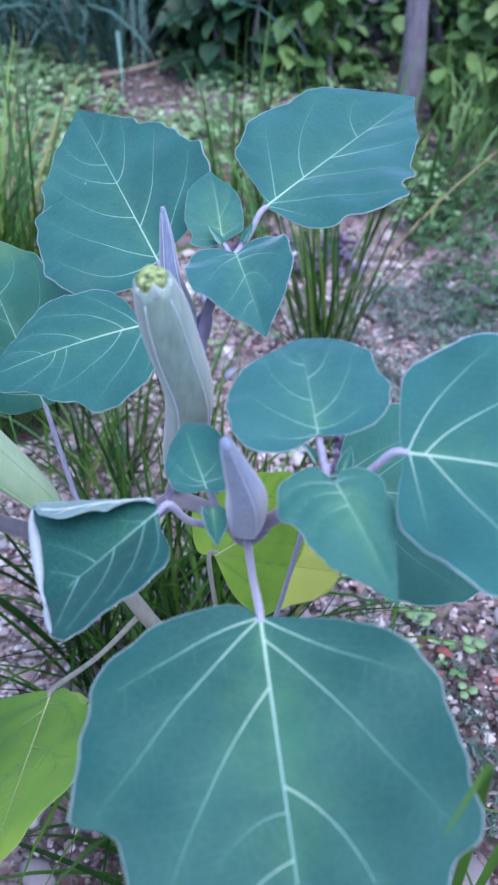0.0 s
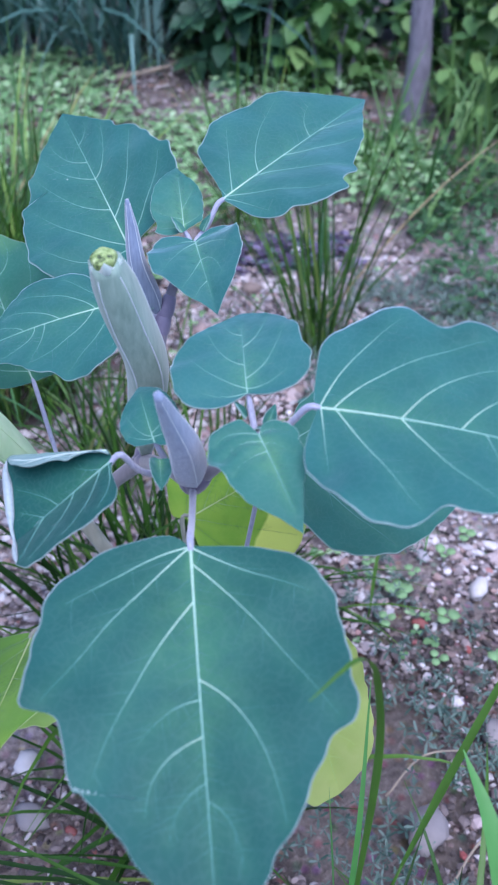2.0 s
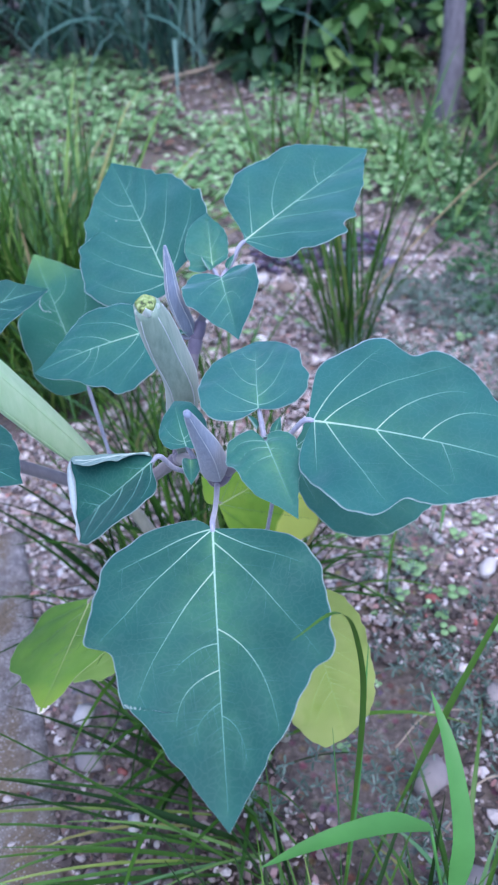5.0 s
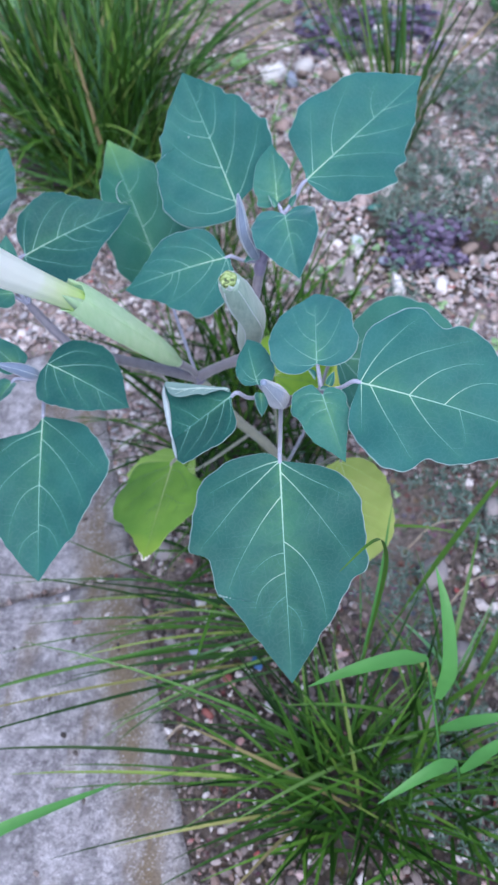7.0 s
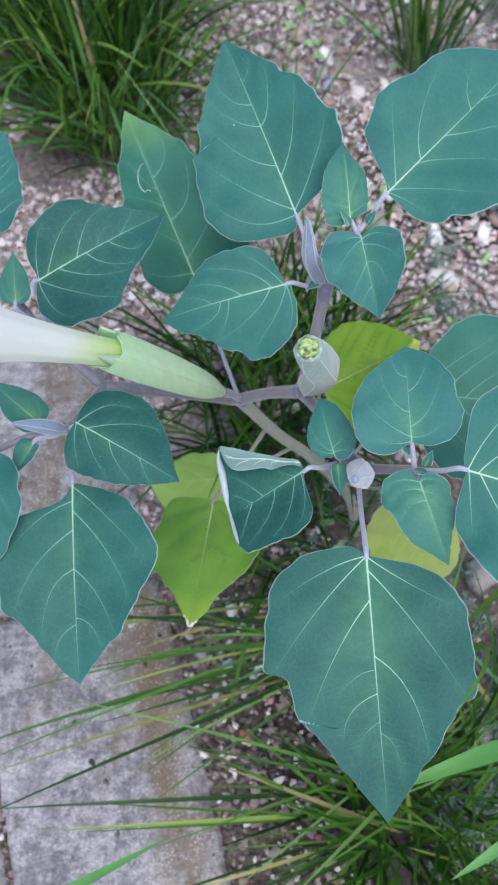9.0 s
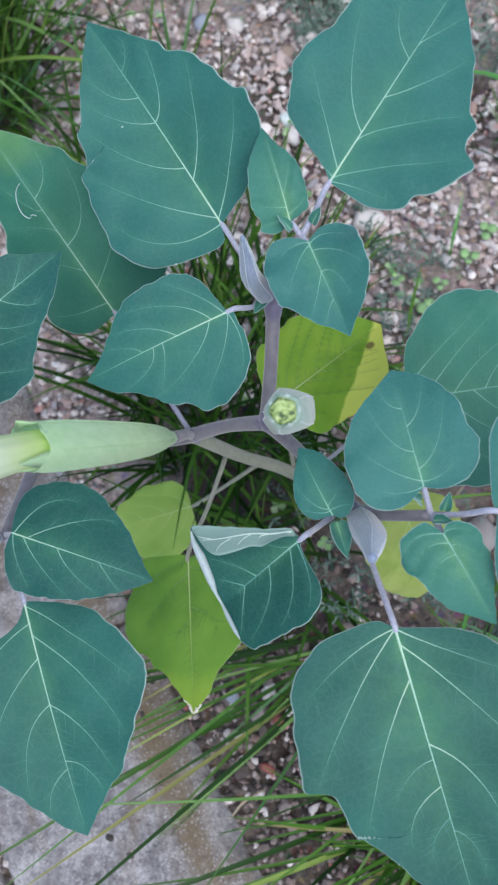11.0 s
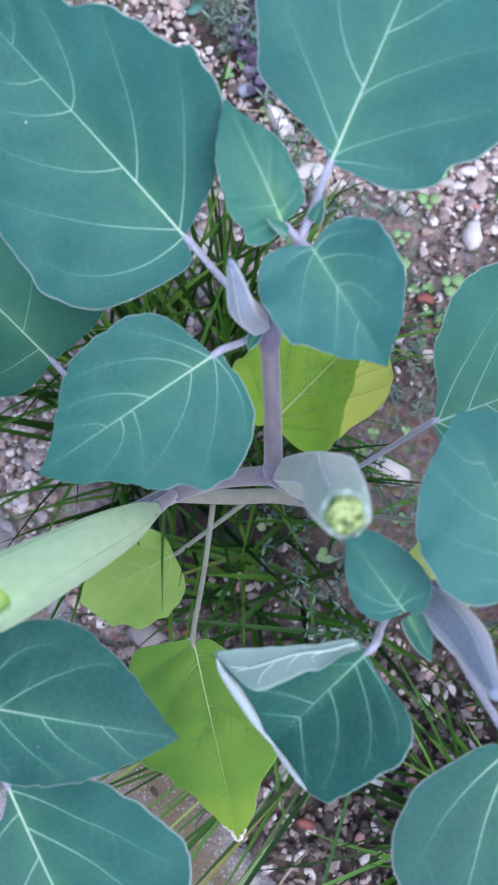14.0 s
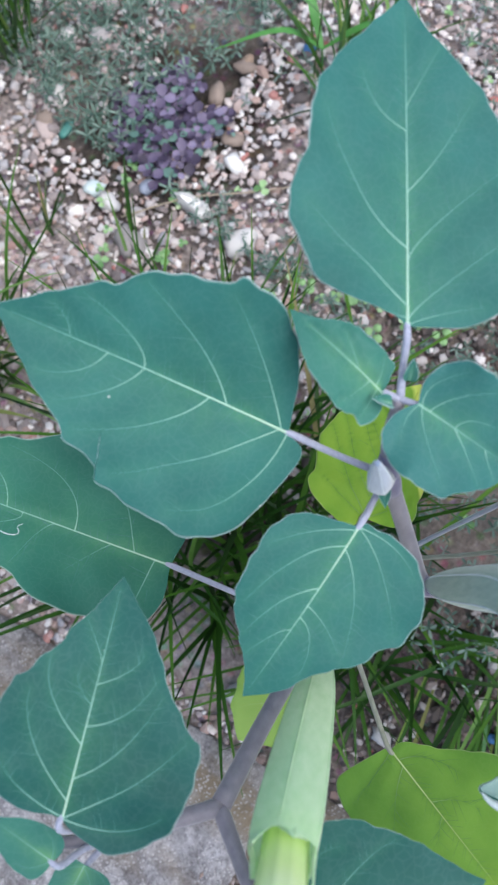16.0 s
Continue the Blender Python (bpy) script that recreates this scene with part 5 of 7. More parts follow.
leaf(plant, "heart-shaped " + GREEN, (-0.004, 0.389, 0.480), (0.010, 0.340, 0.461), (-0.030, 0.373, 0.483), (0.024, 0.366, 0.490), NODE_TOP, heart=0.14, arch=0.06, form="cordate", top=M_POWDERY, vein=M_VEIN_SOFT, seed=11, midrib=0.0008, rims=(((0, 0), (-0.065, 0.151), (-0.052, 0.278), (-0.007, 0.362), (0.055, 0.426), (0.125, 0.457), (0.45, 0.439), (0.589, 0.364), (0.725, 0.272), (0.804, 0.199), (0.862, 0.127), (1, 0)), ((0, 0), (-0.044, 0.046), (-0.088, 0.112), (-0.124, 0.207), (-0.124, 0.325), (-0.059, 0.405), (0.05, 0.478), (0.14, 0.496), (0.369, 0.493), (0.463, 0.474), (0.543, 0.392), (0.756, 0.236), (0.868, 0.106), (1, 0))), ribs=((-1, 0.037, 0.006, 0.153, 0.103, 0.348), (-1, 0.099, 0.171, 0.175, 0.311, 0.323), (-1, 0.323, 0.364, 0.103, 0.518, 0.164), (1, 0.016, -0.016, 0.11, 0.009, 0.246), (1, 0.043, 0.134, 0.143, 0.377, 0.355), (1, 0.319, 0.485, 0.11, 0.656, 0.237), (1, 0.607, 0.679, 0.077, 0.798, 0.163)))
leaf(plant, GREEN, (-0.051, 0.372, 0.449), (-0.136, 0.356, 0.424), (-0.0826, 0.397, 0.4555), (-0.075, 0.323, 0.430), NODE_BACK, heart=0.06, arch=0.04, form="cordate", seed=12, midrib=0.0010, rims=(((0, 0), (-0.033, 0.022), (-0.032, 0.083), (-0.046, 0.155), (-0.022, 0.295), (0.009, 0.352), (0.074, 0.417), (0.151, 0.473), (0.23, 0.499), (0.367, 0.496), (0.41, 0.443), (0.45, 0.41), (0.524, 0.379), (0.589, 0.334), (0.642, 0.272), (0.751, 0.195), (0.872, 0.132), (1, 0)), ((0, 0), (0.06, 0.211), (0.094, 0.274), (0.14, 0.318), (0.194, 0.349), (0.279, 0.361), (0.49, 0.348), (0.598, 0.31), (0.667, 0.261), (0.829, 0.109), (0.911, 0.046), (1, 0))), ribs=((-1, 0.004, -0.003, 0.204, 0.075, 0.369), (-1, 0.004, 0.116, 0.2, 0.341, 0.424), (-1, 0.122, 0.276, 0.154, 0.543, 0.278), (-1, 0.444, 0.467, 0.09, 0.524, 0.195), (-1, 0.51, 0.563, 0.091, 0.696, 0.15), (1, 0.021, 0.124, 0.162, 0.287, 0.326), (1, 0.109, 0.275, 0.166, 0.573, 0.269), (1, 0.343, 0.472, 0.108, 0.65, 0.171), (1, 0.585, 0.628, 0.045, 0.725, 0.092)))
# left side
leaf(plant, "green leaf yellowing at its tip", (-0.123, 0.431, 0.356), (-0.185, 0.548, 0.419), (-0.188, 0.470, 0.405), (-0.090, 0.478, 0.400), NODE_LEFT, form="rhombic", top=M_TIPPED, seed=13, midrib=0.0012, trail=[(0.70, -0.10), (0.69, -0.22), (0.67, -0.34), (0.64, -0.42), (0.60, -0.46), (0.57, -0.44), (0.55, -0.36), (0.56, -0.28), (0.545, -0.20)], ribs=((-1, 0.061, 0.132, 0.151, 0.213, 0.246), (-1, 0.23, 0.281, 0.042, 0.343, 0.098), (-1, 0.429, 0.48, 0.035, 0.546, 0.146), (-1, 0.561, 0.578, 0.033, 0.691, 0.082), (1, 0.142, 0.241, 0.132, 0.315, 0.199), (1, 0.369, 0.455, 0.138, 0.66, 0.197), (1, 0.614, 0.664, 0.087, 0.755, 0.121)))
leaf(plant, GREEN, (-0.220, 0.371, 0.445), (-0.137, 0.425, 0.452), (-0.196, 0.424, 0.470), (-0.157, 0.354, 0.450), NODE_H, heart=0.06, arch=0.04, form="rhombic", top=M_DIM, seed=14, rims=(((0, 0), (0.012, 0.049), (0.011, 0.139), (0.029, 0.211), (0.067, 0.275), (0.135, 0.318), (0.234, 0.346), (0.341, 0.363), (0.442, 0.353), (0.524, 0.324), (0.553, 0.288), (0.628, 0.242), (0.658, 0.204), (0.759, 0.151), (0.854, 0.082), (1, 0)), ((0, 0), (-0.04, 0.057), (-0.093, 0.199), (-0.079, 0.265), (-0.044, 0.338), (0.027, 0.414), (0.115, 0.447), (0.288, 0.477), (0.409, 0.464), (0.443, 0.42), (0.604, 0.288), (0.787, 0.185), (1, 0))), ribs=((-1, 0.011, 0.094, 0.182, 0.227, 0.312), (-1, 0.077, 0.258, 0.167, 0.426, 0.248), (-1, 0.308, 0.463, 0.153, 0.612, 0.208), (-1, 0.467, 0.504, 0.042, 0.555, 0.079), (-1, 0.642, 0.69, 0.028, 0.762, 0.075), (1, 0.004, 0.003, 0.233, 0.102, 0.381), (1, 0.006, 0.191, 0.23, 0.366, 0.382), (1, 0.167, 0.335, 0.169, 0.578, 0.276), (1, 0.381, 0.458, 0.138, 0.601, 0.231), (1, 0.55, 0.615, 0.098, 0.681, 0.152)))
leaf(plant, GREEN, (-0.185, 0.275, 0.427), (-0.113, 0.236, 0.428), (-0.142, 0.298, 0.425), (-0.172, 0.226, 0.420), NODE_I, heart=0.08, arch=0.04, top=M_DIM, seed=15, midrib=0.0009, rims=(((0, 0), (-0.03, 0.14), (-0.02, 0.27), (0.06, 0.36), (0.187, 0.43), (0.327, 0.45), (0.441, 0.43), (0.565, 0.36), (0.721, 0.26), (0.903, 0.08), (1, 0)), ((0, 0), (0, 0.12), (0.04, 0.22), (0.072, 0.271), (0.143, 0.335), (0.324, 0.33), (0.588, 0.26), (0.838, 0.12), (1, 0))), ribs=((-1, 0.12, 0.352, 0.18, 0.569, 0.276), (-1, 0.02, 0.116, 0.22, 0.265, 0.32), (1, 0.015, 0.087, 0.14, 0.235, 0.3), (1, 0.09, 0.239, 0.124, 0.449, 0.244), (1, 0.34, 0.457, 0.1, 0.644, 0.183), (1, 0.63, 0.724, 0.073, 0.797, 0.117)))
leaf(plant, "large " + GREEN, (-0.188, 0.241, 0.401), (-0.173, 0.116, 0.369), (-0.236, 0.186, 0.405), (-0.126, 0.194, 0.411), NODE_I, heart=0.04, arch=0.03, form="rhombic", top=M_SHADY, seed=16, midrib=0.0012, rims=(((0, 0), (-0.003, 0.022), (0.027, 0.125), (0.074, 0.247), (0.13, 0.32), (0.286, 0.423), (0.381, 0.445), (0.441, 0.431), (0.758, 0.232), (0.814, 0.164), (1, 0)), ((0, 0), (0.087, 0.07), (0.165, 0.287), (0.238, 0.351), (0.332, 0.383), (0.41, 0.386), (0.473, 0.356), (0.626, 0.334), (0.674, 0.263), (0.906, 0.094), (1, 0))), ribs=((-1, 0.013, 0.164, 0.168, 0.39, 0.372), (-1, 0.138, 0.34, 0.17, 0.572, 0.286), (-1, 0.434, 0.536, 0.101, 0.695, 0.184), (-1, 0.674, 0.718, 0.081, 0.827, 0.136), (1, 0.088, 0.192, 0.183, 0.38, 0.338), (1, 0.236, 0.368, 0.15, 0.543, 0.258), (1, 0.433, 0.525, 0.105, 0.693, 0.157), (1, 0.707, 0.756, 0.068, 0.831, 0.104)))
leaf(plant, "large " + GREEN, (-0.272, 0.410, 0.445), (-0.262, 0.495, 0.452), (-0.310, 0.460, 0.455), (-0.236, 0.452, 0.455), (-0.272, 0.402, 0.432), form="rhombic", seed=17)
leaf(plant, GREEN, (-0.252, 0.252, 0.425), (-0.250, 0.155, 0.400), (-0.292, 0.215, 0.42), (-0.214, 0.215, 0.42), (-0.252, 0.248, 0.418), seed=18)
leaf(plant, "tiny young leaf", (-0.238, 0.362, 0.430), (-0.240, 0.392, 0.448), (-0.250, 0.376, 0.44), (-0.228, 0.378, 0.44), NODE_H, top=M_YOUNG, seed=19, veins=2, midrib=0.0005)
leaf(plant, "tiny young leaf", (-0.232, 0.352, 0.420), (-0.262, 0.340, 0.428), (-0.244, 0.358, 0.425), (-0.244, 0.330, 0.425), NODE_H, top=M_YOUNG, seed=20, veins=2, midrib=0.0005)
leaf(plant, "tiny young leaf", (-0.212, 0.278, 0.415), (-0.248, 0.304, 0.425), (-0.236, 0.280, 0.42), (-0.222, 0.302, 0.42), NODE_I, top=M_YOUNG, seed=21, veins=2, midrib=0.0005)
leaf(plant, "tiny young leaf", (-0.214, 0.264, 0.415), (-0.224, 0.240, 0.415), (-0.228, 0.254, 0.418), (-0.212, 0.252, 0.418), NODE_I, top=M_YOUNG, seed=22, veins=2, midrib=0.0005)
# old lower leaves
OLD = dict(top=M_OLD, under=M_OLD, vein=M_VEIN_OLD)
old_leaf = leaf(plant, "ageing olive-green leaf with a dry curled pale edge", (-0.104, 0.276, 0.277), (-0.114, 0.172, 0.290), (-0.160, 0.242, 0.255), (-0.060, 0.216, 0.310), (-0.066, 0.3555, 0.247), heart=0.05, quilt=0.012, form="blunt", seed=23, **OLD, rims=(((0, 0), (0.016, 0.105), (0.157, 0.247), (0.291, 0.41), (0.364, 0.471), (0.464, 0.462), (0.608, 0.402), (0.787, 0.187), (0.885, 0.133), (1, 0)), ((0, 0), (-0.019, 0.01), (-0.056, 0.233), (-0.062, 0.364), (-0.005, 0.426), (0.134, 0.47), (0.346, 0.507), (0.469, 0.479), (0.542, 0.44), (0.586, 0.36), (0.642, 0.303), (0.684, 0.278), (0.735, 0.204), (1, 0))), ribs=((-1, 0.07, 0.126, 0.118, 0.242, 0.208), (-1, 0.338, 0.398, 0.117, 0.472, 0.181), (1, 0.004, 0.037, 0.108, 0.084, 0.32), (1, 0.108, 0.203, 0.147, 0.333, 0.278), (1, 0.425, 0.461, 0.052, 0.503, 0.1)))
old_blade = Blade((-0.104, 0.276, 0.277), (-0.114, 0.172, 0.290), (-0.160, 0.242, 0.255), (-0.060, 0.216, 0.310), form="blunt", heart=0.05, seed=23, rims=(((0, 0), (0.016, 0.105), (0.157, 0.247), (0.291, 0.41), (0.364, 0.471), (0.464, 0.462), (0.608, 0.402), (0.787, 0.187), (0.885, 0.133), (1, 0)), ((0, 0), (-0.019, 0.01), (-0.056, 0.233), (-0.062, 0.364), (-0.005, 0.426), (0.134, 0.47), (0.346, 0.507), (0.469, 0.479), (0.542, 0.44), (0.586, 0.36), (0.642, 0.303), (0.684, 0.278), (0.735, 0.204), (1, 0))))
dry_rng = random.Random(4)
for v0, u0 in ((-1, 0.945), (1, 0.92)):
    edge = [old_blade.at(u, v0) + np.array([dry_rng.uniform(-1, 1), dry_rng.uniform(-1, 1), 0.5]) * 0.0008 for u in np.linspace(u0, 0.998, 12)]
    tube_part("dry_edge", edge, [0.0002, 0.0005, 0.0006, 0.0004, 0.0008, 0.0011, 0.0009, 0.0004], M_HUSK, old_leaf, "dry whitish curled leaf edge", sides=7, steps=2)
leaf(plant, "ageing yellow-green leaf", (-0.1045, 0.347, 0.145), (-0.180, 0.338, 0.140), (-0.1535, 0.370, 0.142), (-0.141, 0.306, 0.135), (-0.040, 0.356, 0.210), seed=24, form="broad", top=M_PALE, under=M_PALE, vein=M_VEIN_PALE)
YEL = dict(top=M_YELLOW, under=M_YELLOW, vein=M_VEIN_PALE)
leaf(plant, "yellowing leaf with brown spots and green centre", (-0.018, 0.383, 0.273), (0.060, 0.415, 0.305), (-0.006, 0.432, 0.290), (0.046, 0.368, 0.228), (-0.012, 0.356, 0.165), seed=25, wave=0.02, quilt=0.012, rims=(((0, 0), (-0.086, 0.088), (-0.042, 0.249), (0.035, 0.383), (0.105, 0.405), (0.217, 0.38), (0.396, 0.419), (0.523, 0.396), (0.656, 0.335), (0.798, 0.239), (0.908, 0.119), (1, 0)), ((0, 0), (-0.02, 0.309), (0.07, 0.529), (0.268, 0.581), (0.444, 0.632), (0.60, 0.64), (0.751, 0.539), (0.843, 0.382), (0.91, 0.203), (1, 0))), top=M_TURNING, under=M_OLD, vein=M_VEIN_OLD)
leaf(plant, "yellow hanging leaf near the ground", (0.050, 0.292, 0.272), (0.086, 0.243, 0.160), (0.030, 0.256, 0.222), (0.104, 0.268, 0.205), (-0.005, 0.354, 0.14), seed=26, rims=(((0, 0), (0.02, 0.11), (0.10, 0.22), (0.30, 0.29), (0.60, 0.28), (0.84, 0.20), (0.94, 0.10), (1, 0)), ((0, 0), (0.02, 0.12), (0.10, 0.25), (0.30, 0.32), (0.60, 0.32), (0.86, 0.25), (1.0, 0.155), (1.005, 0.08), (1, 0))), **YEL)


# buds and flower
def ridges(host, points, radii, count, sides, material, width=0.0005, **more):
    """Fine raised lines along the ribs of a tube, as parts of it."""
    verts, _ = tube(points, radii, sides=sides, cap=False, **more)
    rows = len(verts) // sides
    for k in range(count):
        a = round(k * sides / count) % sides
        line = [verts[j * sides + a] for j in range(1, rows - 1)]
        part("rib", mesh_of("rib", *tube(line, [width, width, width * 0.6], sides=6, steps=1)), material, host)


def bud(label, foot, head, mid, radii, material, ribs=5, depth=0.09, tip=None, lines=0.00022):
    f, h, mid = np.array(foot), np.array(head), np.array(mid)
    points, sizes = [f, f * 0.6 + mid * 0.4, mid, mid * 0.45 + h * 0.55, h], radii
    ob = tube_part("flower_bud", points, sizes, material, plant, label, sides=30, ribs=ribs, ribdepth=depth, steps=7)
    ridges(ob, points, sizes, 5, 30, M_RIDGE, lines, ribs=ribs, ribdepth=depth, steps=7)
    if tip:
        way = (h - mid) / np.linalg.norm(h - mid)
        tube_part("petal_tip", [h - way * 0.004, h, h + way * 0.003, h + way * 0.0042], [tip * 0.9, tip, tip * 1.0, tip * 0.8, tip * 0.25], M_BUD_TIP, ob, "crumpled yellow-green petal tip", sides=28, ribs=5, ribdepth=0.12, steps=5, twist=2.2)
    return ob


big_bud = bud("large grey-green ribbed bud opening at its tip", (-0.0345, 0.331, 0.374), (-0.036, 0.284, 0.520), (-0.0250, 0.309, 0.447), [0.003, 0.0066, 0.0087, 0.0098, 0.0105, 0.0108, 0.0110, 0.0109, 0.0100, 0.0072], M_BUD_BIG, depth=0.11, tip=0.0060, lines=0.00038)
bud("lavender pointed bud", (0.0, 0.255, 0.417), (-0.008, 0.217, 0.495), (-0.001, 0.233, 0.458), [0.0018, 0.0061, 0.0078, 0.0082, 0.0077, 0.0067, 0.0055, 0.0043, 0.0033, 0.0020], M_BUD)
bud("slim lavender bud", (-0.0265, 0.381, 0.437), (-0.039, 0.381, 0.508), (-0.036, 0.378, 0.472), [0.0014, 0.0042, 0.0056, 0.0058, 0.0054, 0.0048, 0.0040, 0.0031, 0.0021, 0.0010], M_BUD)
bud("slim lavender bud", (-0.197, 0.279, 0.404), (-0.226, 0.272, 0.428), (-0.2115, 0.2755, 0.418), [0.0016, 0.0038, 0.0052, 0.0054, 0.0048, 0.004, 0.003, 0.002, 0.001], M_BUD, lines=0.00016)
bud("slim lavender bud", (-0.262, 0.392, 0.428), (-0.300, 0.388, 0.452), (-0.281, 0.390, 0.442), [0.0016, 0.0044, 0.0060, 0.0062, 0.0056, 0.0045, 0.0033, 0.002, 0.001], M_BUD, lines=0.00016)

CAL0, WAY = np.array([-0.0985, 0.3415, 0.345]), np.array([-0.421, -0.250, 0.872])
tube_part("pedicel", [NODE_LEFT, (-0.090, 0.349, 0.325), tuple(CAL0)], [0.0034, 0.0030, 0.0042], M_STEM, plant, sides=10)
flower = tube_part("flower", [CAL0, CAL0 + WAY * 0.055, CAL0 + WAY * 0.11, CAL0 + WAY * 0.147], [0.0040, 0.0088, 0.0108, 0.0119, 0.0127, 0.0132, 0.0132, 0.0126], M_CALYX, plant, "open flower with a pale green ribbed calyx", sides=30, ribs=5, ribdepth=0.09, cap=False)


def teeth(host, material, end, way, radius, short, long, toward, flare):
    """Five pointed lobes round the mouth of a calyx, the one that faces toward longer; short, long: length and half width."""
    way = np.array(way) / np.linalg.norm(way)
    side = np.cross(way, (0, 0, 1.0))
    side /= np.linalg.norm(side)
    up = np.cross(way, side)
    turn = math.atan2(np.array(toward) @ up, np.array(toward) @ side)
    for k in range(5):
        length, width = short if k else long
        ang = 2 * math.pi * k / 5 + turn
        out = math.cos(ang) * side + math.sin(ang) * up
        tan = -math.sin(ang) * side + math.cos(ang) * up
        rows, faces = [], []
        for w in np.linspace(0, 1, 9):
            half = width * (1 - w) ** 0.8
            mid = end + out * (radius + flare * w**2.2) + way * (length * w - 0.002)
            dip = half * half / (2 * radius)
            rows += [mid - tan * half - out * dip, mid + out * 0.0004, mid + tan * half - out * dip, mid - out * 0.0006]
        for j in range(8):
            for a in range(4):
                b = (a + 1) % 4
                faces.append((4 * j + a, 4 * j + b, 4 * j + b + 4, 4 * j + a + 4))
        part("calyx_tooth", mesh_of("calyx_tooth", rows, faces), material, host)


teeth(flower, M_CALYX, CAL0 + WAY * 0.146, WAY, 0.0120, (0.0075, 0.0082), (0.024, 0.0056), (0.7, -0.6, -0.2), 0.0015)
teeth(big_bud, M_LIP, np.array((-0.036, 0.284, 0.520)), (-0.011, -0.025, 0.073), 0.0074, (0.0024, 0.0050), (0.0060, 0.0050), (0.2, -1.0, 0.0), -0.0012)
ridges(flower, [CAL0, CAL0 + WAY * 0.055, CAL0 + WAY * 0.11, CAL0 + WAY * 0.147], [0.0040, 0.0088, 0.0108, 0.0119, 0.0127, 0.0132, 0.0132, 0.0126], 5, 30, M_CALYX, 0.0005, ribs=5, ribdepth=0.09)
COR = np.array([-0.46, -0.36, 0.825])
COR /= np.linalg.norm(COR)
c0 = CAL0 + WAY * 0.134
tube_part("white_trumpet", [c0, c0 + COR * 0.04, c0 + COR * 0.09, c0 + COR * 0.15, c0 + COR * 0.18], [0.0085, 0.0090, 0.0098, 0.0110, 0.0130, 0.0165, 0.023, 0.036, 0.055], M_PETAL, flower, "white flared trumpet petal tube", sides=40, ribs=10, ribdepth=0.06, cap=False, steps=8)
# small bracts at the nodes
for place, way in [((0.026, 0.246, 0.462), (-0.5, 0.2, 0.8)), ((0.036, 0.240, 0.462), (0.3, 0.6, 0.7)), ((0.030, 0.236, 0.462), (0.7, -0.3, 0.6)), ((-0.014, 0.249, 0.436), (0.1, -0.9, -0.1)), ((-0.030, 0.378, 0.444), (-0.6, -0.7, 0.2)), ((0.0, 0.398, 0.482), (0.4, 0.3, 0.8)), ((-0.012, 0.396, 0.482), (-0.5, 0.5, 0.6))]:
    p, w = np.array(place), np.array(way) / np.linalg.norm(way)
    side = np.cross(w, (0.2, 0.1, 1.0))
    side /= np.linalg.norm(side)
    size = 0.020 if place[2] < 0.44 and place[0] > -0.02 else 0.011
    leaf(plant, "tiny folded bract", p, p + w * size, p + w * size * 0.36 - side * size * 0.27, p + w * size * 0.36 + side * size * 0.27, top=M_YOUNG, veins=0, midrib=0.0003, cup=0.12, seed=31)


# ---- grass and weeds ----
def strip(foot, lean, length, width, droop, fold=0.25, segs=7, twist=0.0):
    """A grass blade: rises from its foot towards lean and droops."""
    foot, lean = np.array(foot, float), np.array(lean, float)
    side = np.cross(lean, (0, 0, 1.0))
    side = side / (np.linalg.norm(side) + 1e-9)
    verts, faces = [], []
    p, way = foot.copy(), lean / np.linalg.norm(lean)
    step = length / segs
    for k in range(segs + 1):
        s = k / segs
        w = width * (min(1, 0.45 + 2.2 * s) * (1 - s**2.6)) + 0.0002
        up = np.cross(side, way)
        sd = side * math.cos(twist * s) + up * math.sin(twist * s)
        verts += [p - sd * w + up * w * fold, p, p + sd * w + up * w * fold]
        way = way + np.array([0, 0, -droop * step / length * (0.4 + s)])
        way = way / np.linalg.norm(way)
        p = p + way * step
        if p[2] < 0.004:
            p[2] = 0.004
    for k in range(segs):
        a = 3 * k
        faces += [(a, a + 1, a + 4, a + 3), (a + 1, a + 2, a + 5, a + 4)]
    return verts, faces


def grass_clump(x, y, spread, count, height, label, width=0.0022, lean=0.5, droop=1.0, seed=1, bias=(0, 0), material=None, name="grass_clump"):
    r = random.Random(seed)
    pieces = []
    for _ in range(count):
        a, d = r.uniform(0, 6.283), spread * math.sqrt(r.random())
        out, turn = lean * r.uniform(0.1, 1.5), a + r.gauss(0, 1.3)
        way = (math.cos(turn) * out + bias[0] + r.gauss(0, 0.2), math.sin(turn) * out + bias[1] + r.gauss(0, 0.2), 1.0)
        pieces.append(strip((x + d * math.cos(a), y + d * math.sin(a), -0.004), way, height * r.uniform(0.55, 1.15), width * r.uniform(0.6, 1.25), droop * r.uniform(0.3, 1.7), twist=r.uniform(-0.6, 0.6)))
    ob = part(name, mesh_of(name, *joined(pieces)), material or M_GRASS)
    return tagged(ob, label, "grass", "grass clumps round the plant", kind="stuff")


grass_clump(-0.37, 1.05, 0.10, 420, 0.40, "dense clump of dark green narrow grass", lean=0.6, droop=0.9, seed=3, width=0.0030)
grass_clump(-0.30, 0.92, 0.07, 170, 0.28, "clump of dark green narrow grass", lean=0.65, droop=1.0, seed=5, width=0.0026)
grass_clump(-0.46, 1.34, 0.10, 110, 0.26, "clump of dark green narrow grass", lean=0.5, droop=0.9, seed=4, width=0.0027)
grass_clump(0.122, 1.042, 0.034, 72, 0.41, "upright clump of thin dark green grass", lean=0.26, droop=0.5, seed=6, width=0.0019)
grass_clump(0.01, 1.46, 0.05, 46, 0.36, "upright clump of thin dark green grass", lean=0.3, droop=0.5, seed=16)
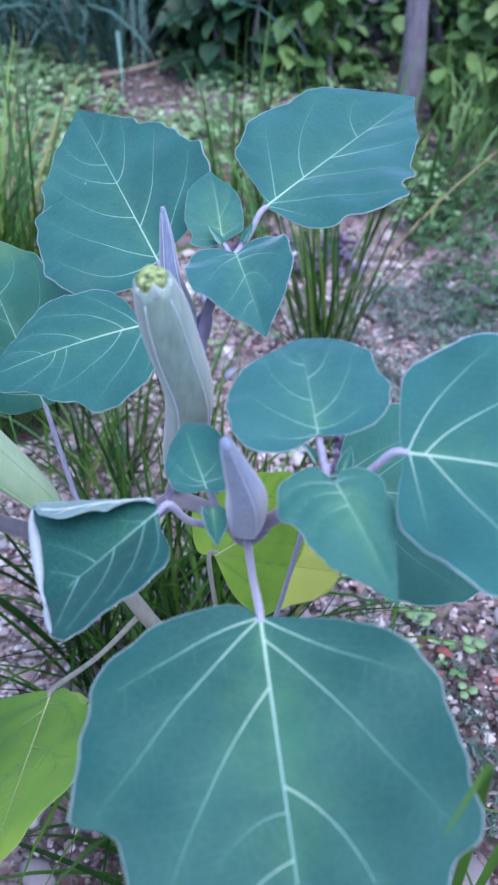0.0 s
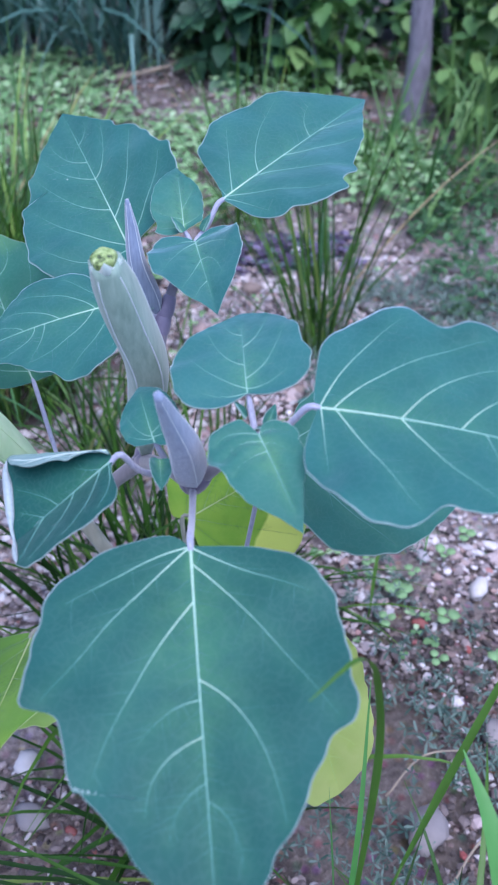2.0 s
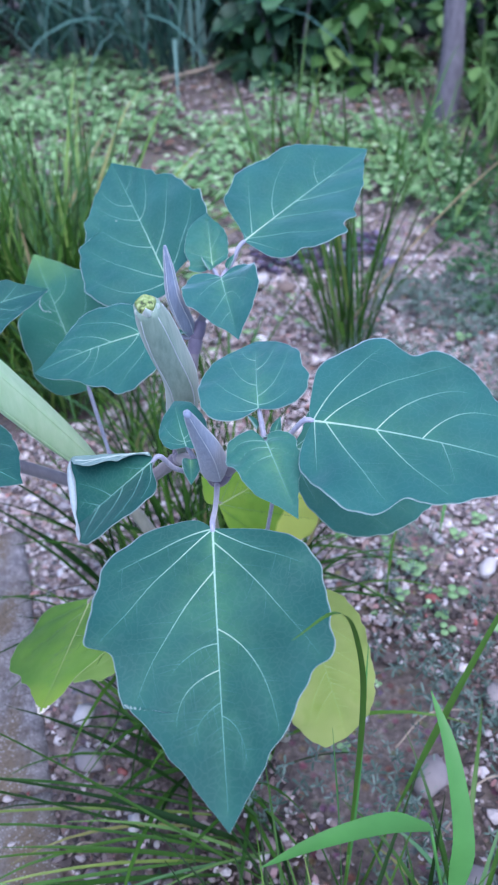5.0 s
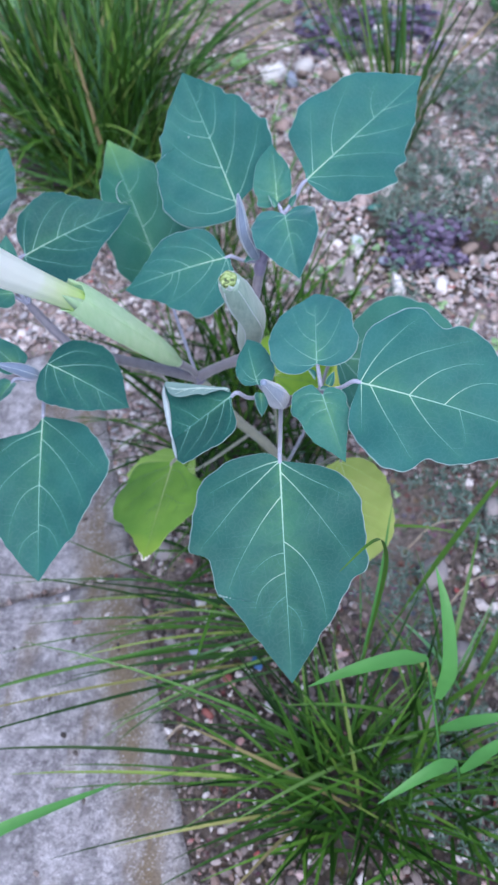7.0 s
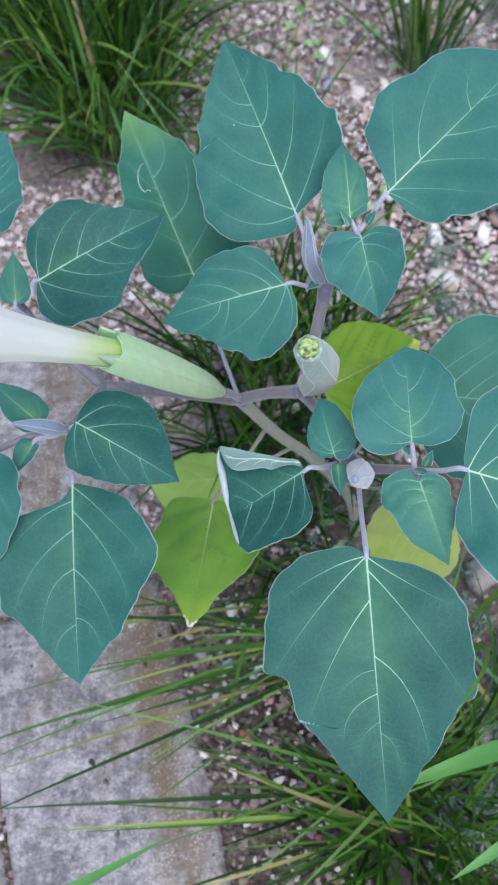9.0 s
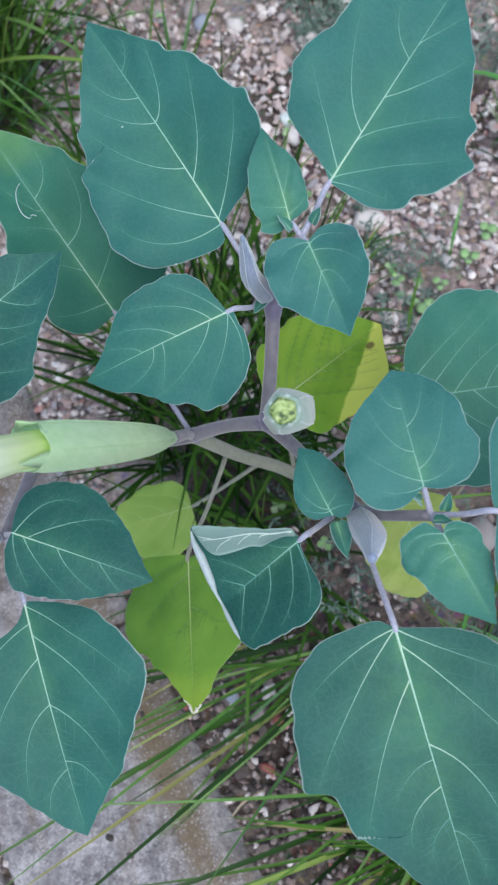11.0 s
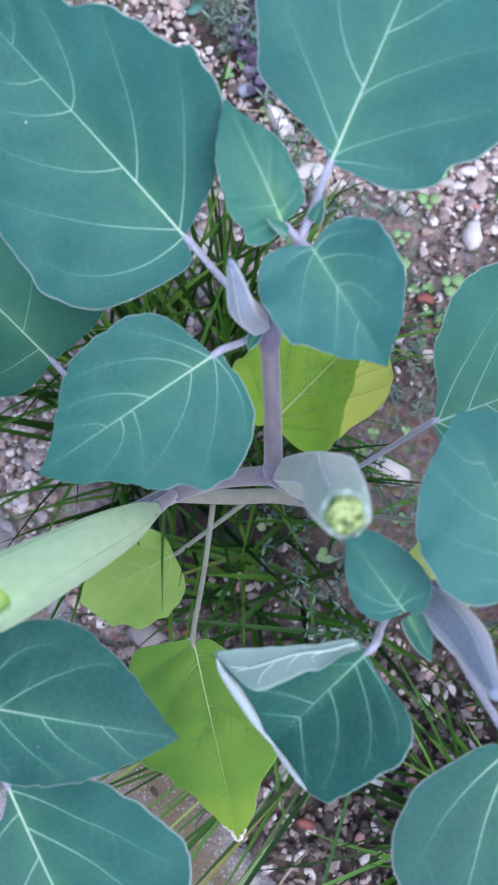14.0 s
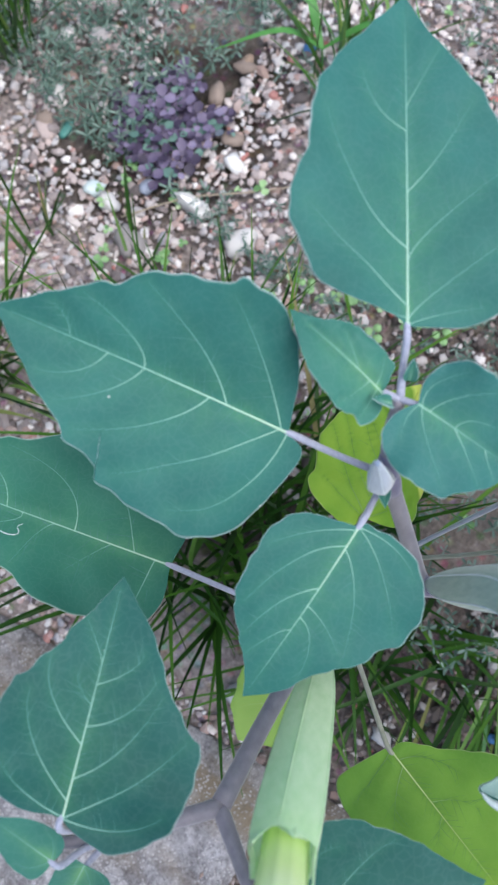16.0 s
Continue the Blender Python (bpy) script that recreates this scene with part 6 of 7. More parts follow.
grass_clump(-0.06, 0.50, 0.10, 240, 0.24, "clump of dark green grass under the plant", lean=0.5, droop=1.2, seed=7, material=M_SHADEGRASS)
grass_clump(-0.02, 0.33, 0.06, 60, 0.18, "dark green grass round the plant's stem", lean=0.8, droop=1.5, seed=8, material=M_SHADEGRASS)
grass_clump(0.0, 0.20, 0.035, 17, 0.34, "long green grass blades arching over the slab", lean=0.2, droop=0.9, seed=9, bias=(-1.05, -0.42), width=0.0020)
grass_clump(0.0, 0.23, 0.04, 9, 0.28, "long green grass blades arching towards the slab", lean=0.2, droop=1.1, seed=29, bias=(-1.1, -0.25), width=0.0018)
grass_clump(0.050, 0.065, 0.05, 13, 0.34, "long green grass blades arching over the slab", lean=0.25, droop=0.9, seed=39, bias=(-1.0, -0.20), width=0.0018)
grass_clump(0.080, 0.050, 0.055, 150, 0.20, "dense tuft of dark green grass in the front bed", lean=0.65, droop=1.0, seed=19, bias=(-0.1, 0.05), width=0.0018, material=M_SHADEGRASS)
grass_clump(0.15, 0.06, 0.06, 45, 0.19, "arching clump of dark green grass", lean=0.8, droop=1.2, seed=10, bias=(0.1, 0.05), width=0.0020, material=M_SHADEGRASS)
grass_clump(0.20, 0.12, 0.06, 40, 0.20, "sparse green grass among weeds", lean=0.5, droop=1.2, seed=12)
grass_clump(0.36, 0.74, 0.05, 40, 0.16, "sparse green grass among weeds", lean=0.5, droop=1.0, seed=13)


def bent(points, width, sides=2):
    """A flat blade along a smooth curve through points."""
    path = smooth_path(points, 6)
    verts, faces = [], []
    for k, p in enumerate(path):
        t = k / (len(path) - 1)
        way = path[min(k + 1, len(path) - 1)] - path[max(k - 1, 0)]
        way = way / np.linalg.norm(way)
        side = np.cross(way, (0.1, 0.15, 1.0))
        side = side / np.linalg.norm(side)
        up = np.cross(side, way)
        w = width * min(1, 0.35 + 2.6 * t) * (1 - t**2.4) + 0.0002
        verts += [p - side * w + up * w * 0.22, p, p + side * w + up * w * 0.22]
    for k in range(len(path) - 1):
        a = 3 * k
        faces += [(a, a + 1, a + 4, a + 3), (a + 1, a + 2, a + 5, a + 4)]
    return verts, faces


def shoot(label, stem, blades, material=M_BROAD, name="broad_grass"):
    """A grass shoot: a thin stem with named blades."""
    ob = thing(name, (stem[0][0], stem[0][1], 0), label, "grass", "single grass shoots")
    tube_part("stem", stem, [0.0014, 0.0010], material, ob, sides=6)
    for points, width in blades:
        part("blade", mesh_of("blade", *bent(points, width)), material, ob)
    return ob


shoot("broad bright green grass shoot with three blades", [(0.165, 0.055, -0.005), (0.150, 0.065, 0.15), (0.122, 0.100, 0.300)], [
    ([(0.122, 0.100, 0.300), (0.098, 0.092, 0.318), (0.062, 0.078, 0.325), (0.031, 0.065, 0.322)], 0.0066),
    ([(0.136, 0.082, 0.255), (0.140, 0.098, 0.290), (0.134, 0.130, 0.325), (0.125, 0.160, 0.340)], 0.0068),
    ([(0.145, 0.072, 0.200), (0.175, 0.075, 0.225), (0.205, 0.080, 0.235)], 0.006)])
shoot("broad bright green grass shoot", [(0.19, 0.055, -0.005), (0.175, 0.055, 0.10), (0.160, 0.050, 0.182)], [([(0.160, 0.050, 0.182), (0.135, 0.036, 0.200), (0.092, 0.008, 0.198)], 0.0062), ([(0.172, 0.053, 0.13), (0.20, 0.07, 0.165), (0.235, 0.085, 0.17)], 0.006)])
shoot("broad bright green grass blade leaning over the slab", [(-0.29, -0.09, 0.004), (-0.285, -0.075, 0.08), (-0.27, -0.055, 0.150)], [([(-0.27, -0.055, 0.150), (-0.22, -0.026, 0.160), (-0.137, 0.022, 0.128)], 0.0062)])
shoot("broad green grass shoot in gravel", [(0.34, 0.77, -0.005), (0.34, 0.772, 0.03)], [([(0.34, 0.772, 0.03), (0.31, 0.80, 0.06), (0.25, 0.84, 0.05)], 0.005), ([(0.34, 0.772, 0.03), (0.36, 0.82, 0.07), (0.37, 0.88, 0.06)], 0.005), ([(0.34, 0.772, 0.03), (0.38, 0.74, 0.06), (0.42, 0.70, 0.05)], 0.005)])
shoot("dark green grass blade arching over a leaf", [(0.080, 0.150, -0.005), (0.084, 0.156, 0.15)], [([(0.084, 0.156, 0.15), (0.087, 0.158, 0.32), (0.080, 0.148, 0.40), (0.068, 0.126, 0.447), (0.048, 0.098, 0.462)], 0.0020)], M_GRASS, "grass_shoot")
shoot("long straight green grass blade", [(0.10, 0.20, -0.005), (0.13, 0.225, 0.10)], [([(0.13, 0.225, 0.10), (0.175, 0.265, 0.215), (0.225, 0.31, 0.32)], 0.0030)], M_GRASS, "grass_shoot")
shoot("pale green upright grass blades", [(0.085, 0.16, -0.005), (0.083, 0.165, 0.05)], [([(0.083, 0.165, 0.05), (0.078, 0.18, 0.15), (0.072, 0.20, 0.24)], 0.0022), ([(0.083, 0.165, 0.05), (0.092, 0.20, 0.18), (0.098, 0.25, 0.27)], 0.0020)], M_BROAD, "grass_shoot")


def leaflets(region, count, size, height, seed, tilt=0.5, lobes=3, keep=None, slim=1.0):
    """Many small rounded leaves on unseen stalks: region x0, x1, y0, y1."""
    r = random.Random(seed)
    verts, faces = [], []
    while count > 0:
        x, y = r.uniform(region[0], region[1]), r.uniform(region[2], region[3])
        count -= 1
        if keep and not keep(x, y, r):
            continue
        z = r.uniform(height[0], height[1])
        s0 = size * r.uniform(0.5, 1.3)
        turn0 = r.uniform(0, 6.28)
        for k in range(lobes):
            a = turn0 + k * 6.283 / lobes + r.uniform(-0.3, 0.3)
            dx, dy = math.cos(a), math.sin(a)
            rise = r.uniform(-tilt, tilt)
            ids = len(verts)
            verts.append((x, y, z))
            for u, w in ((0.35, 0.42), (0.8, 0.5), (1.1, 0.0), (0.8, -0.5), (0.35, -0.42)):
                w *= slim
                verts.append((x + s0 * (dx * u - dy * w), y + s0 * (dy * u + dx * w), max(z + s0 * (rise * u + 0.25 * abs(w)), 0.002)))
            verts.append((x + s0 * dx * 0.6, y + s0 * dy * 0.6, max(z + s0 * (rise * 0.6 - 0.03), 0.002)))
            m = ids + 6
            ring = [ids, ids + 1, ids + 2, ids + 3, ids + 4, ids + 5]
            faces += [(ring[i], ring[(i + 1) % 6], m) for i in range(6)]
    return verts, faces


def patchy(scale, cut, seed):
    return lambda x, y, r: noise.noise((x * scale, y * scale, seed)) + r.gauss(0, 0.15) > cut


tagged(part("seedling_carpet", mesh_of("seedling_carpet", *leaflets((-0.85, 0.40, 1.38, 2.62), 4600, 0.0145, (0.004, 0.045), 21, 0.6, 3, patchy(2.6, -0.06, 3))), M_COVER), "patchy carpet of bright green clover-like seedlings", "ground cover", kind="stuff")
tagged(part("weed_carpet", mesh_of("weed_carpet", *leaflets((0.30, 1.0, 1.10, 2.0), 2600, 0.013, (0.003, 0.05), 61, 0.7, 3, patchy(4, -0.05, 8), 0.7)), M_DEEP), "patchy dark green low weeds over brown soil", "weeds", kind="stuff")
tagged(part("gravel_seedlings", mesh_of("gravel_seedlings", *leaflets((-0.1, 0.75, 0.3, 1.5), 600, 0.007, (0.002, 0.012), 22, 0.4, 3, patchy(5, 0.10, 5))), M_COVER), "scattered tiny green seedlings in the gravel", "seedlings", kind="stuff")
tagged(part("grey_green_weed", mesh_of("grey_green_weed", *leaflets((0.12, 0.62, 0.02, 0.80), 2000, 0.0075, (0.002, 0.024), 23, 1.0, 5, patchy(5, 0.05, 9), 0.28)), M_WEED), "low mat of fine grey-green creeping weed", "weed", kind="stuff")
tagged(part("weed_mat", mesh_of("weed_mat", *leaflets((0.10, 0.75, 0.84, 1.25), 3900, 0.0085, (0.002, 0.03), 63, 1.0, 5, patchy(5, -0.10, 4), 0.26)), M_WEED), "mat of fine grey-green weed over the gravel", "weed", kind="stuff")
tagged(part("low_weed", mesh_of("low_weed", *leaflets((0.10, 0.36, -0.02, 0.42), 1000, 0.0075, (0.002, 0.035), 28, 1.0, 5, patchy(9, -0.05, 2), 0.28)), M_WEED), "fine grey-green weed over dark soil and stones", "weed", kind="stuff")
tagged(part("purple_seedlings", mesh_of("purple_seedlings", *leaflets((0.06, 0.28, 0.76, 0.93), 620, 0.0095, (0.003, 0.02), 24, 0.5, 3, lambda x, y, r: math.hypot((x - 0.168) / 1.25, y - 0.838) < 0.058 + 0.05 * noise.noise((x * 26, y * 26, 1)) - 0.02 * r.random())), M_PURPLE), "patch of dark purple-leaved seedlings on gravel", "seedlings", kind="stuff")
tagged(part("purple_seedlings", mesh_of("purple_seedlings", *leaflets((-0.05, 0.2, 1.28, 1.42), 160, 0.013, (0.003, 0.02), 25, 0.5, 3)), M_PURPLE), "patch of dark purple-leaved seedlings near grass", "seedlings", kind="stuff")
tagged(part("creeping_weed", mesh_of("creeping_weed", *leaflets((-0.04, 0.10, 0.24, 0.42), 150, 0.007, (0.01, 0.10), 26, 1.0, 4, None, 0.3)), M_WEED), "fine grey-green weed round the plant's stem", "weed", kind="stuff")
tagged(part("dead_leaf_litter", mesh_of("dead_leaf_litter", *leaflets((-1.0, 1.2, 1.5, 3.2), 900, 0.02, (0.002, 0.01), 27, 0.25, 1)), M_LITTER), "scattered brown dead leaves on soil", "leaf litter", kind="stuff")

# ---- far side ----
def trunk_tree():
    ob = thing("young_tree", (0.395, 2.05, 0), "slender young tree with smooth grey-violet bark", "tree")
    tube_part("trunk", [(0.392, 2.05, -0.03), (0.398, 2.06, 0.15), (0.394, 2.065, 0.28), (0.414, 2.07, 0.5), (0.43, 2.10, 1.0), (0.42, 2.15, 1.7)], [0.034, 0.026, 0.023, 0.021, 0.018], M_BARK, ob, sides=16)
    r = random.Random(4)
    tips = []
    for k in range(7):
        a, h = k * 2.4, 1.25 + 0.07 * k
        b = np.array([0.43, 2.11, h])
        e = b + np.array([math.cos(a) * 0.5, math.sin(a) * 0.5, 0.42])
        tube_part("limb", [b, (b + e) / 2 + np.array([0, 0, -0.03]), e], [0.012, 0.008, 0.003], M_BARK, ob, sides=8)
        tips += [(b + e) / 2, e]
    verts, faces = [], []
    for c in tips:
        for _ in range(70):
            p = c + np.array([r.gauss(0, 0.15), r.gauss(0, 0.15), r.gauss(0, 0.10)])
            v, f = leaf_card(r, p, 0.045)
            faces += [tuple(i + len(verts) for i in q) for q in f]
            verts += v
    part("crown", mesh_of("crown", verts, faces), M_BRIGHT, ob, "thin crown of small green leaves")
    return ob


def leaf_card(r, p, size, droop=0.3):
    """A small pointed leaf, folded along its midrib."""
    a, t = r.uniform(0, 6.283), r.gauss(-droop, 0.45)
    way = np.array([math.cos(a) * math.cos(t), math.sin(a) * math.cos(t), math.sin(t)])
    side = np.array([-math.sin(a), math.cos(a), r.gauss(0, 0.3)])
    up = np.cross(way, side)
    s = size * r.uniform(0.6, 1.3)
    v = []
    for u, w in ((0, 0.03), (0.25, 0.30), (0.55, 0.32), (0.8, 0.18), (1.0, 0.0)):
        c = p + way * s * u - up * s * 0.12 * u * u
        v += [c - side * s * w + up * s * w * 0.3, c, c + side * s * w + up * s * w * 0.3]
    f = []
    for k in range(4):
        q = 3 * k
        f += [(q, q + 1, q + 4, q + 3), (q + 1, q + 2, q + 5, q + 4)]
    return v, f


def shrub(x, y, rx, ry, h, count, size, material, label, seed):
    r = random.Random(seed)
    ob = thing("shrub", (x, y, 0), label, "shrub", "shrubs behind the bed")
    verts, faces = [], []
    for _ in range(count):
        a, d, z = r.uniform(0, 6.283), r.random() ** 0.4, r.random() ** 1.1
        swell = 0.75 + 0.35 * noise.noise((math.cos(a) * 2 + x, math.sin(a) * 2 + y, z * 3))
        p = np.array([x + rx * d * swell * math.cos(a) * (1 - 0.3 * z), y + ry * d * swell * math.sin(a) * (1 - 0.3 * z), 0.02 + h * z])
        v, f = leaf_card(r, p, size)
        faces += [tuple(i + len(verts) for i in q) for q in f]
        verts += v
    part("foliage", mesh_of("foliage", verts, faces), material, ob)
    for k in range(5):
        a = k * 1.26
        tube_part("stem", [(x + 0.05 * math.cos(a), y + 0.05 * math.sin(a), -0.02), (x + 0.4 * rx * math.cos(a), y + 0.4 * ry * math.sin(a), h * 0.5), (x + 0.6 * rx * math.cos(a), y + 0.6 * ry * math.sin(a), h * 0.85)], [0.008, 0.005, 0.002], M_BARK, ob, sides=6)
    return ob


trunk_tree()
shrub(0.02, 2.47, 0.26, 0.12, 0.30, 150, 0.095, M_HEDGE, "shaded plant with broad heart-shaped leaves", 71)
shrub(0.22, 2.36, 0.15, 0.10, 0.20, 110, 0.07, M_BRIGHT, "low green broad-leaved weed before the shrubs", 72)
shrub(-0.05, 2.92, 0.55, 0.40, 0.8, 1700, 0.085, M_HEDGE, "dark green leafy shrub in deep shade", 31)
shrub(-0.95, 3.05, 0.60, 0.45, 0.9, 1500, 0.080, M_HEDGE, "dark green leafy shrub in deep shade", 32)
shrub(0.75, 2.95, 0.60, 0.45, 0.8, 1700, 0.075, M_HEDGE, "dark green leafy shrub in deep shade", 33)
shrub(1.5, 2.9, 0.6, 0.5, 0.8, 1200, 0.075, M_HEDGE, "dark green leafy shrub in deep shade", 34)
shrub(0.22, 2.62, 0.20, 0.14, 0.20, 130, 0.065, M_DEEP, "low green broad-leaved weed before the shrubs", 35)
shrub(-0.05, 2.62, 0.22, 0.12, 0.15, 110, 0.06, M_DEEP, "low green broad-leaved weed before the shrubs", 36)
shrub(0.72, 2.12, 0.32, 0.35, 0.34, 800, 0.06, M_BRIGHT, "tangle of light green weeds by the tree", 37)
shrub(0.62, 2.55, 0.28, 0.2, 0.32, 420, 0.05, M_BRIGHT, "tangle of light green weeds by the tree", 38)
grass_clump(0.62, 1.95, 0.18, 80, 0.30, "loose light green grass by the tree", width=0.0050, lean=0.6, droop=1.3, seed=41, material=M_BRIGHT)
grass_clump(0.85, 1.75, 0.2, 80, 0.28, "loose light green grass by the tree", width=0.0045, lean=0.6, droop=1.3, seed=42, material=M_BRIGHT)
grass_clump(0.36, 1.72, 0.2, 110, 0.24, "loose light green grass by the tree", width=0.0035, lean=0.7, droop=1.3, seed=43, material=M_BRIGHT)
grass_clump(-0.36, 2.56, 0.12, 90, 0.70, "clump of arching blue-green strap leaves", width=0.0065, lean=0.6, droop=1.6, seed=44, material=M_STRAP, name="strap_leaf_clump")
grass_clump(-0.66, 2.68, 0.12, 80, 0.70, "clump of arching blue-green strap leaves", width=0.0065, lean=0.6, droop=1.6, seed=45, material=M_STRAP, name="strap_leaf_clump")


def straw(points, r, label, name="twig"):
    ob = part(name, mesh_of(name, *tube(points, r, sides=6)), M_DRY)
    return tagged(ob, label, "twig")


straw([(-0.36, 2.40, 0.015), (-0.25, 2.47, 0.02), (-0.14, 2.56, 0.03)], [0.008, 0.007, 0.004], "pale dry stick lying on the ground")
straw([(-0.152, 0.213, 0.012), (-0.143, 0.222, 0.018), (-0.130, 0.226, 0.012)], [0.0008, 0.0012, 0.0006], "pale dry curled leaf scrap", "dry_scrap")
straw([(-0.118, 0.085, 0.02), (-0.102, 0.098, 0.034), (-0.082, 0.104, 0.02)], [0.0008, 0.0014, 0.0007], "pale dry curled leaf scrap", "dry_scrap")


# ---- small things in the gravel ----
def round_leaf(size, turn, rise, reach):
    """A small notched clover leaf lying away from the origin."""
    verts, faces = [(0.0, 0.0, 0.0)], []
    dx, dy = math.cos(turn), math.sin(turn)
    ring = []
    for k in range(13):
        a = math.pi * 2 * k / 13
        r = size * (0.5 + 0.04 * math.cos(3 * a)) * (0.78 if k == 0 else 1.0)
        u, w = reach + size * 0.5 + r * math.cos(a), r * math.sin(a)
        ring.append((dx * u - dy * w, dy * u + dx * w, rise * u + 0.12 * abs(w)))
    m = reach + size * 0.5
    verts = [(dx * m, dy * m, rise * m)] + ring
    faces = [(0, 1 + k, 1 + (k + 1) % 13) for k in range(13)]
    low = len(verts)
    verts += [(x, y, z - 0.0004) for x, y, z in verts]
    faces += [(a + low, c + low, b + low) for a, b, c in faces]
    faces += [(1 + k, low + 1 + k, low + 1 + (k + 1) % 13, 1 + (k + 1) % 13) for k in range(13)]
    return verts, faces


def seedling(x, y, size, count, label, seed, height=0.012):
    r = random.Random(seed)
    ob = thing("seedling", (x, y, 0), label, "seedling", "seedlings in the gravel")
    tube_part("stalk", [(x, y, -0.003), (x + 0.001, y, height)], [0.0006, 0.0005], M_COVER, ob, sides=5)
    for k in range(count):
        v, f = round_leaf(size * r.uniform(0.8, 1.15), 6.283 * k / count + r.uniform(-0.3, 0.3), r.uniform(-0.1, 0.35), 0.0015)
        part("leaflet", mesh_of("leaflet", [(x + a, y + b, height + c) for a, b, c in v], f), M_COVER, ob)
    return ob


for k, (x, y, size, n) in enumerate([(0.178, 0.557, 0.013, 4), (0.161, 0.518, 0.010, 3), (0.222, 0.522, 0.012, 3), (0.196, 0.585, 0.009, 3), (0.150, 0.600, 0.009, 3), (0.235, 0.610, 0.010, 3), (0.262, 0.640, 0.011, 3), (0.205, 0.470, 0.010, 3), (0.265, 0.470, 0.010, 4), (-0.147, 1.257, 0.020, 4), (-0.19, 1.24, 0.018, 3), (0.30, 1.05, 0.014, 3), (0.34, 1.14, 0.016, 4)]):
    seedling(x, y, size, n, "pale green round-leaved seedling in gravel", k)


def twig(points, radii, label, material=None):
    ob = part("twig", mesh_of("twig", *tube(points, radii, sides=6)), material or M_TWIG)
    return tagged(ob, label, "twig", "twigs on the ground")


M_TWIG = streaked("dark_twig_bark", (0.05, 0.04, 0.035), (0.12, 0.09, 0.075), (60, 60, 20), 0.8)
twig([(0.066, 0.630, 0.006), (0.088, 0.660, 0.014), (0.106, 0.690, 0.008)], [0.0014, 0.0012, 0.0008], "thin dark twig lying on gravel")
twig([(-0.095, 1.050, 0.008), (-0.084, 1.095, 0.03), (-0.070, 1.140, 0.02)], [0.0013, 0.0011, 0.0007], "thin dark twig lying on gravel")
twig([(0.069, 0.790, 0.006), (0.130, 0.756, 0.010), (0.175, 0.720, 0.009), (0.222, 0.686, 0.006)], [0.0010, 0.0009, 0.0009, 0.0006], "long thin dry grass stalk on gravel", M_DRY)
twig([(0.14, 0.33, 0.006), (0.175, 0.36, 0.02), (0.23, 0.37, 0.012)], [0.0011, 0.0010, 0.0007], "thin dry stalk among weeds", M_DRY)
twig([(0.17, 0.24, 0.004), (0.21, 0.285, 0.025), (0.25, 0.30, 0.016)], [0.0011, 0.0010, 0.0007], "thin dry stalk among weeds", M_DRY)
twig([(-0.165, 0.150, 0.011), (-0.150, 0.158, 0.016), (-0.128, 0.148, 0.014), (-0.110, 0.140, 0.012)], [0.0005, 0.0007, 0.0007, 0.0004], "thin curled brown tendril over the slab")
for x, y, size, m, label in [
    (-0.061, 0.161, 0.007, M_RED, "small red stone chip by the grass"), (-0.078, 0.120, 0.007, M_RED, "small red stone chip by the grass"), (0.196, 0.520, 0.007, M_RED, "small red stone chip in gravel"), (-0.12, 0.30, 0.006, M_RED, "small red stone chip by the slab"),
    (-0.029, 0.180, 0.007, M_BLUE, "small blue chip under the grass"), (0.098, 0.373, 0.017, M_WHITE, "pale stone under the plant"), (0.010, 0.646, 0.017, M_WHITE, "pale pinkish stone under the plant"), (-0.021, 1.021, 0.016, M_GREY, "flat grey stone on gravel"),
    (-0.05, 1.215, 0.016, M_SLATE, "grey stone beside a white one"), (-0.195, 1.19, 0.016, M_WHITE, "flat pinkish-white stone on gravel"), (0.02, 1.225, 0.018, M_BROWN, "violet-brown stone on gravel"), (-0.03, 1.24, 0.014, M_BROWN, "yellow-brown stone on gravel"), (0.245, 0.39, 0.016, M_GREY, "dark grey stone among weeds"), (0.30, 0.47, 0.012, M_WHITE, "pale stone on gravel"), (-0.10, 0.25, 0.010, M_WHITE, "pale pebble by the slab"),
    (-0.13, 0.20, 0.009, M_GREY, "grey pebble by the slab"), (0.03, 0.99, 0.011, M_WHITE, "white pebble on gravel"), (0.12, 0.95, 0.010, M_WHITE, "white pebble on gravel"), (0.21, 1.17, 0.014, M_GREY, "brown stone on gravel"), (0.27, 0.97, 0.012, M_WHITE, "pale stone on gravel")]:
    stone(x, y, size, m, label)
shoot("single upright green grass blade", [(0.300, 0.590, -0.004), (0.303, 0.60, 0.05)], [([(0.303, 0.60, 0.05), (0.318, 0.625, 0.14), (0.330, 0.66, 0.20)], 0.0035)], M_BROAD, "grass_shoot")
shoot("short green grass blade in gravel", [(0.145, 0.530, -0.004), (0.146, 0.532, 0.02)], [([(0.146, 0.532, 0.02), (0.150, 0.548, 0.06), (0.160, 0.570, 0.09)], 0.0018)], M_GRASS, "grass_shoot")
shoot("short green grass blade in gravel", [(0.215, 0.620, -0.004), (0.216, 0.622, 0.015)], [([(0.216, 0.622, 0.015), (0.222, 0.640, 0.04), (0.235, 0.668, 0.05)], 0.0018)], M_BROAD, "grass_shoot")
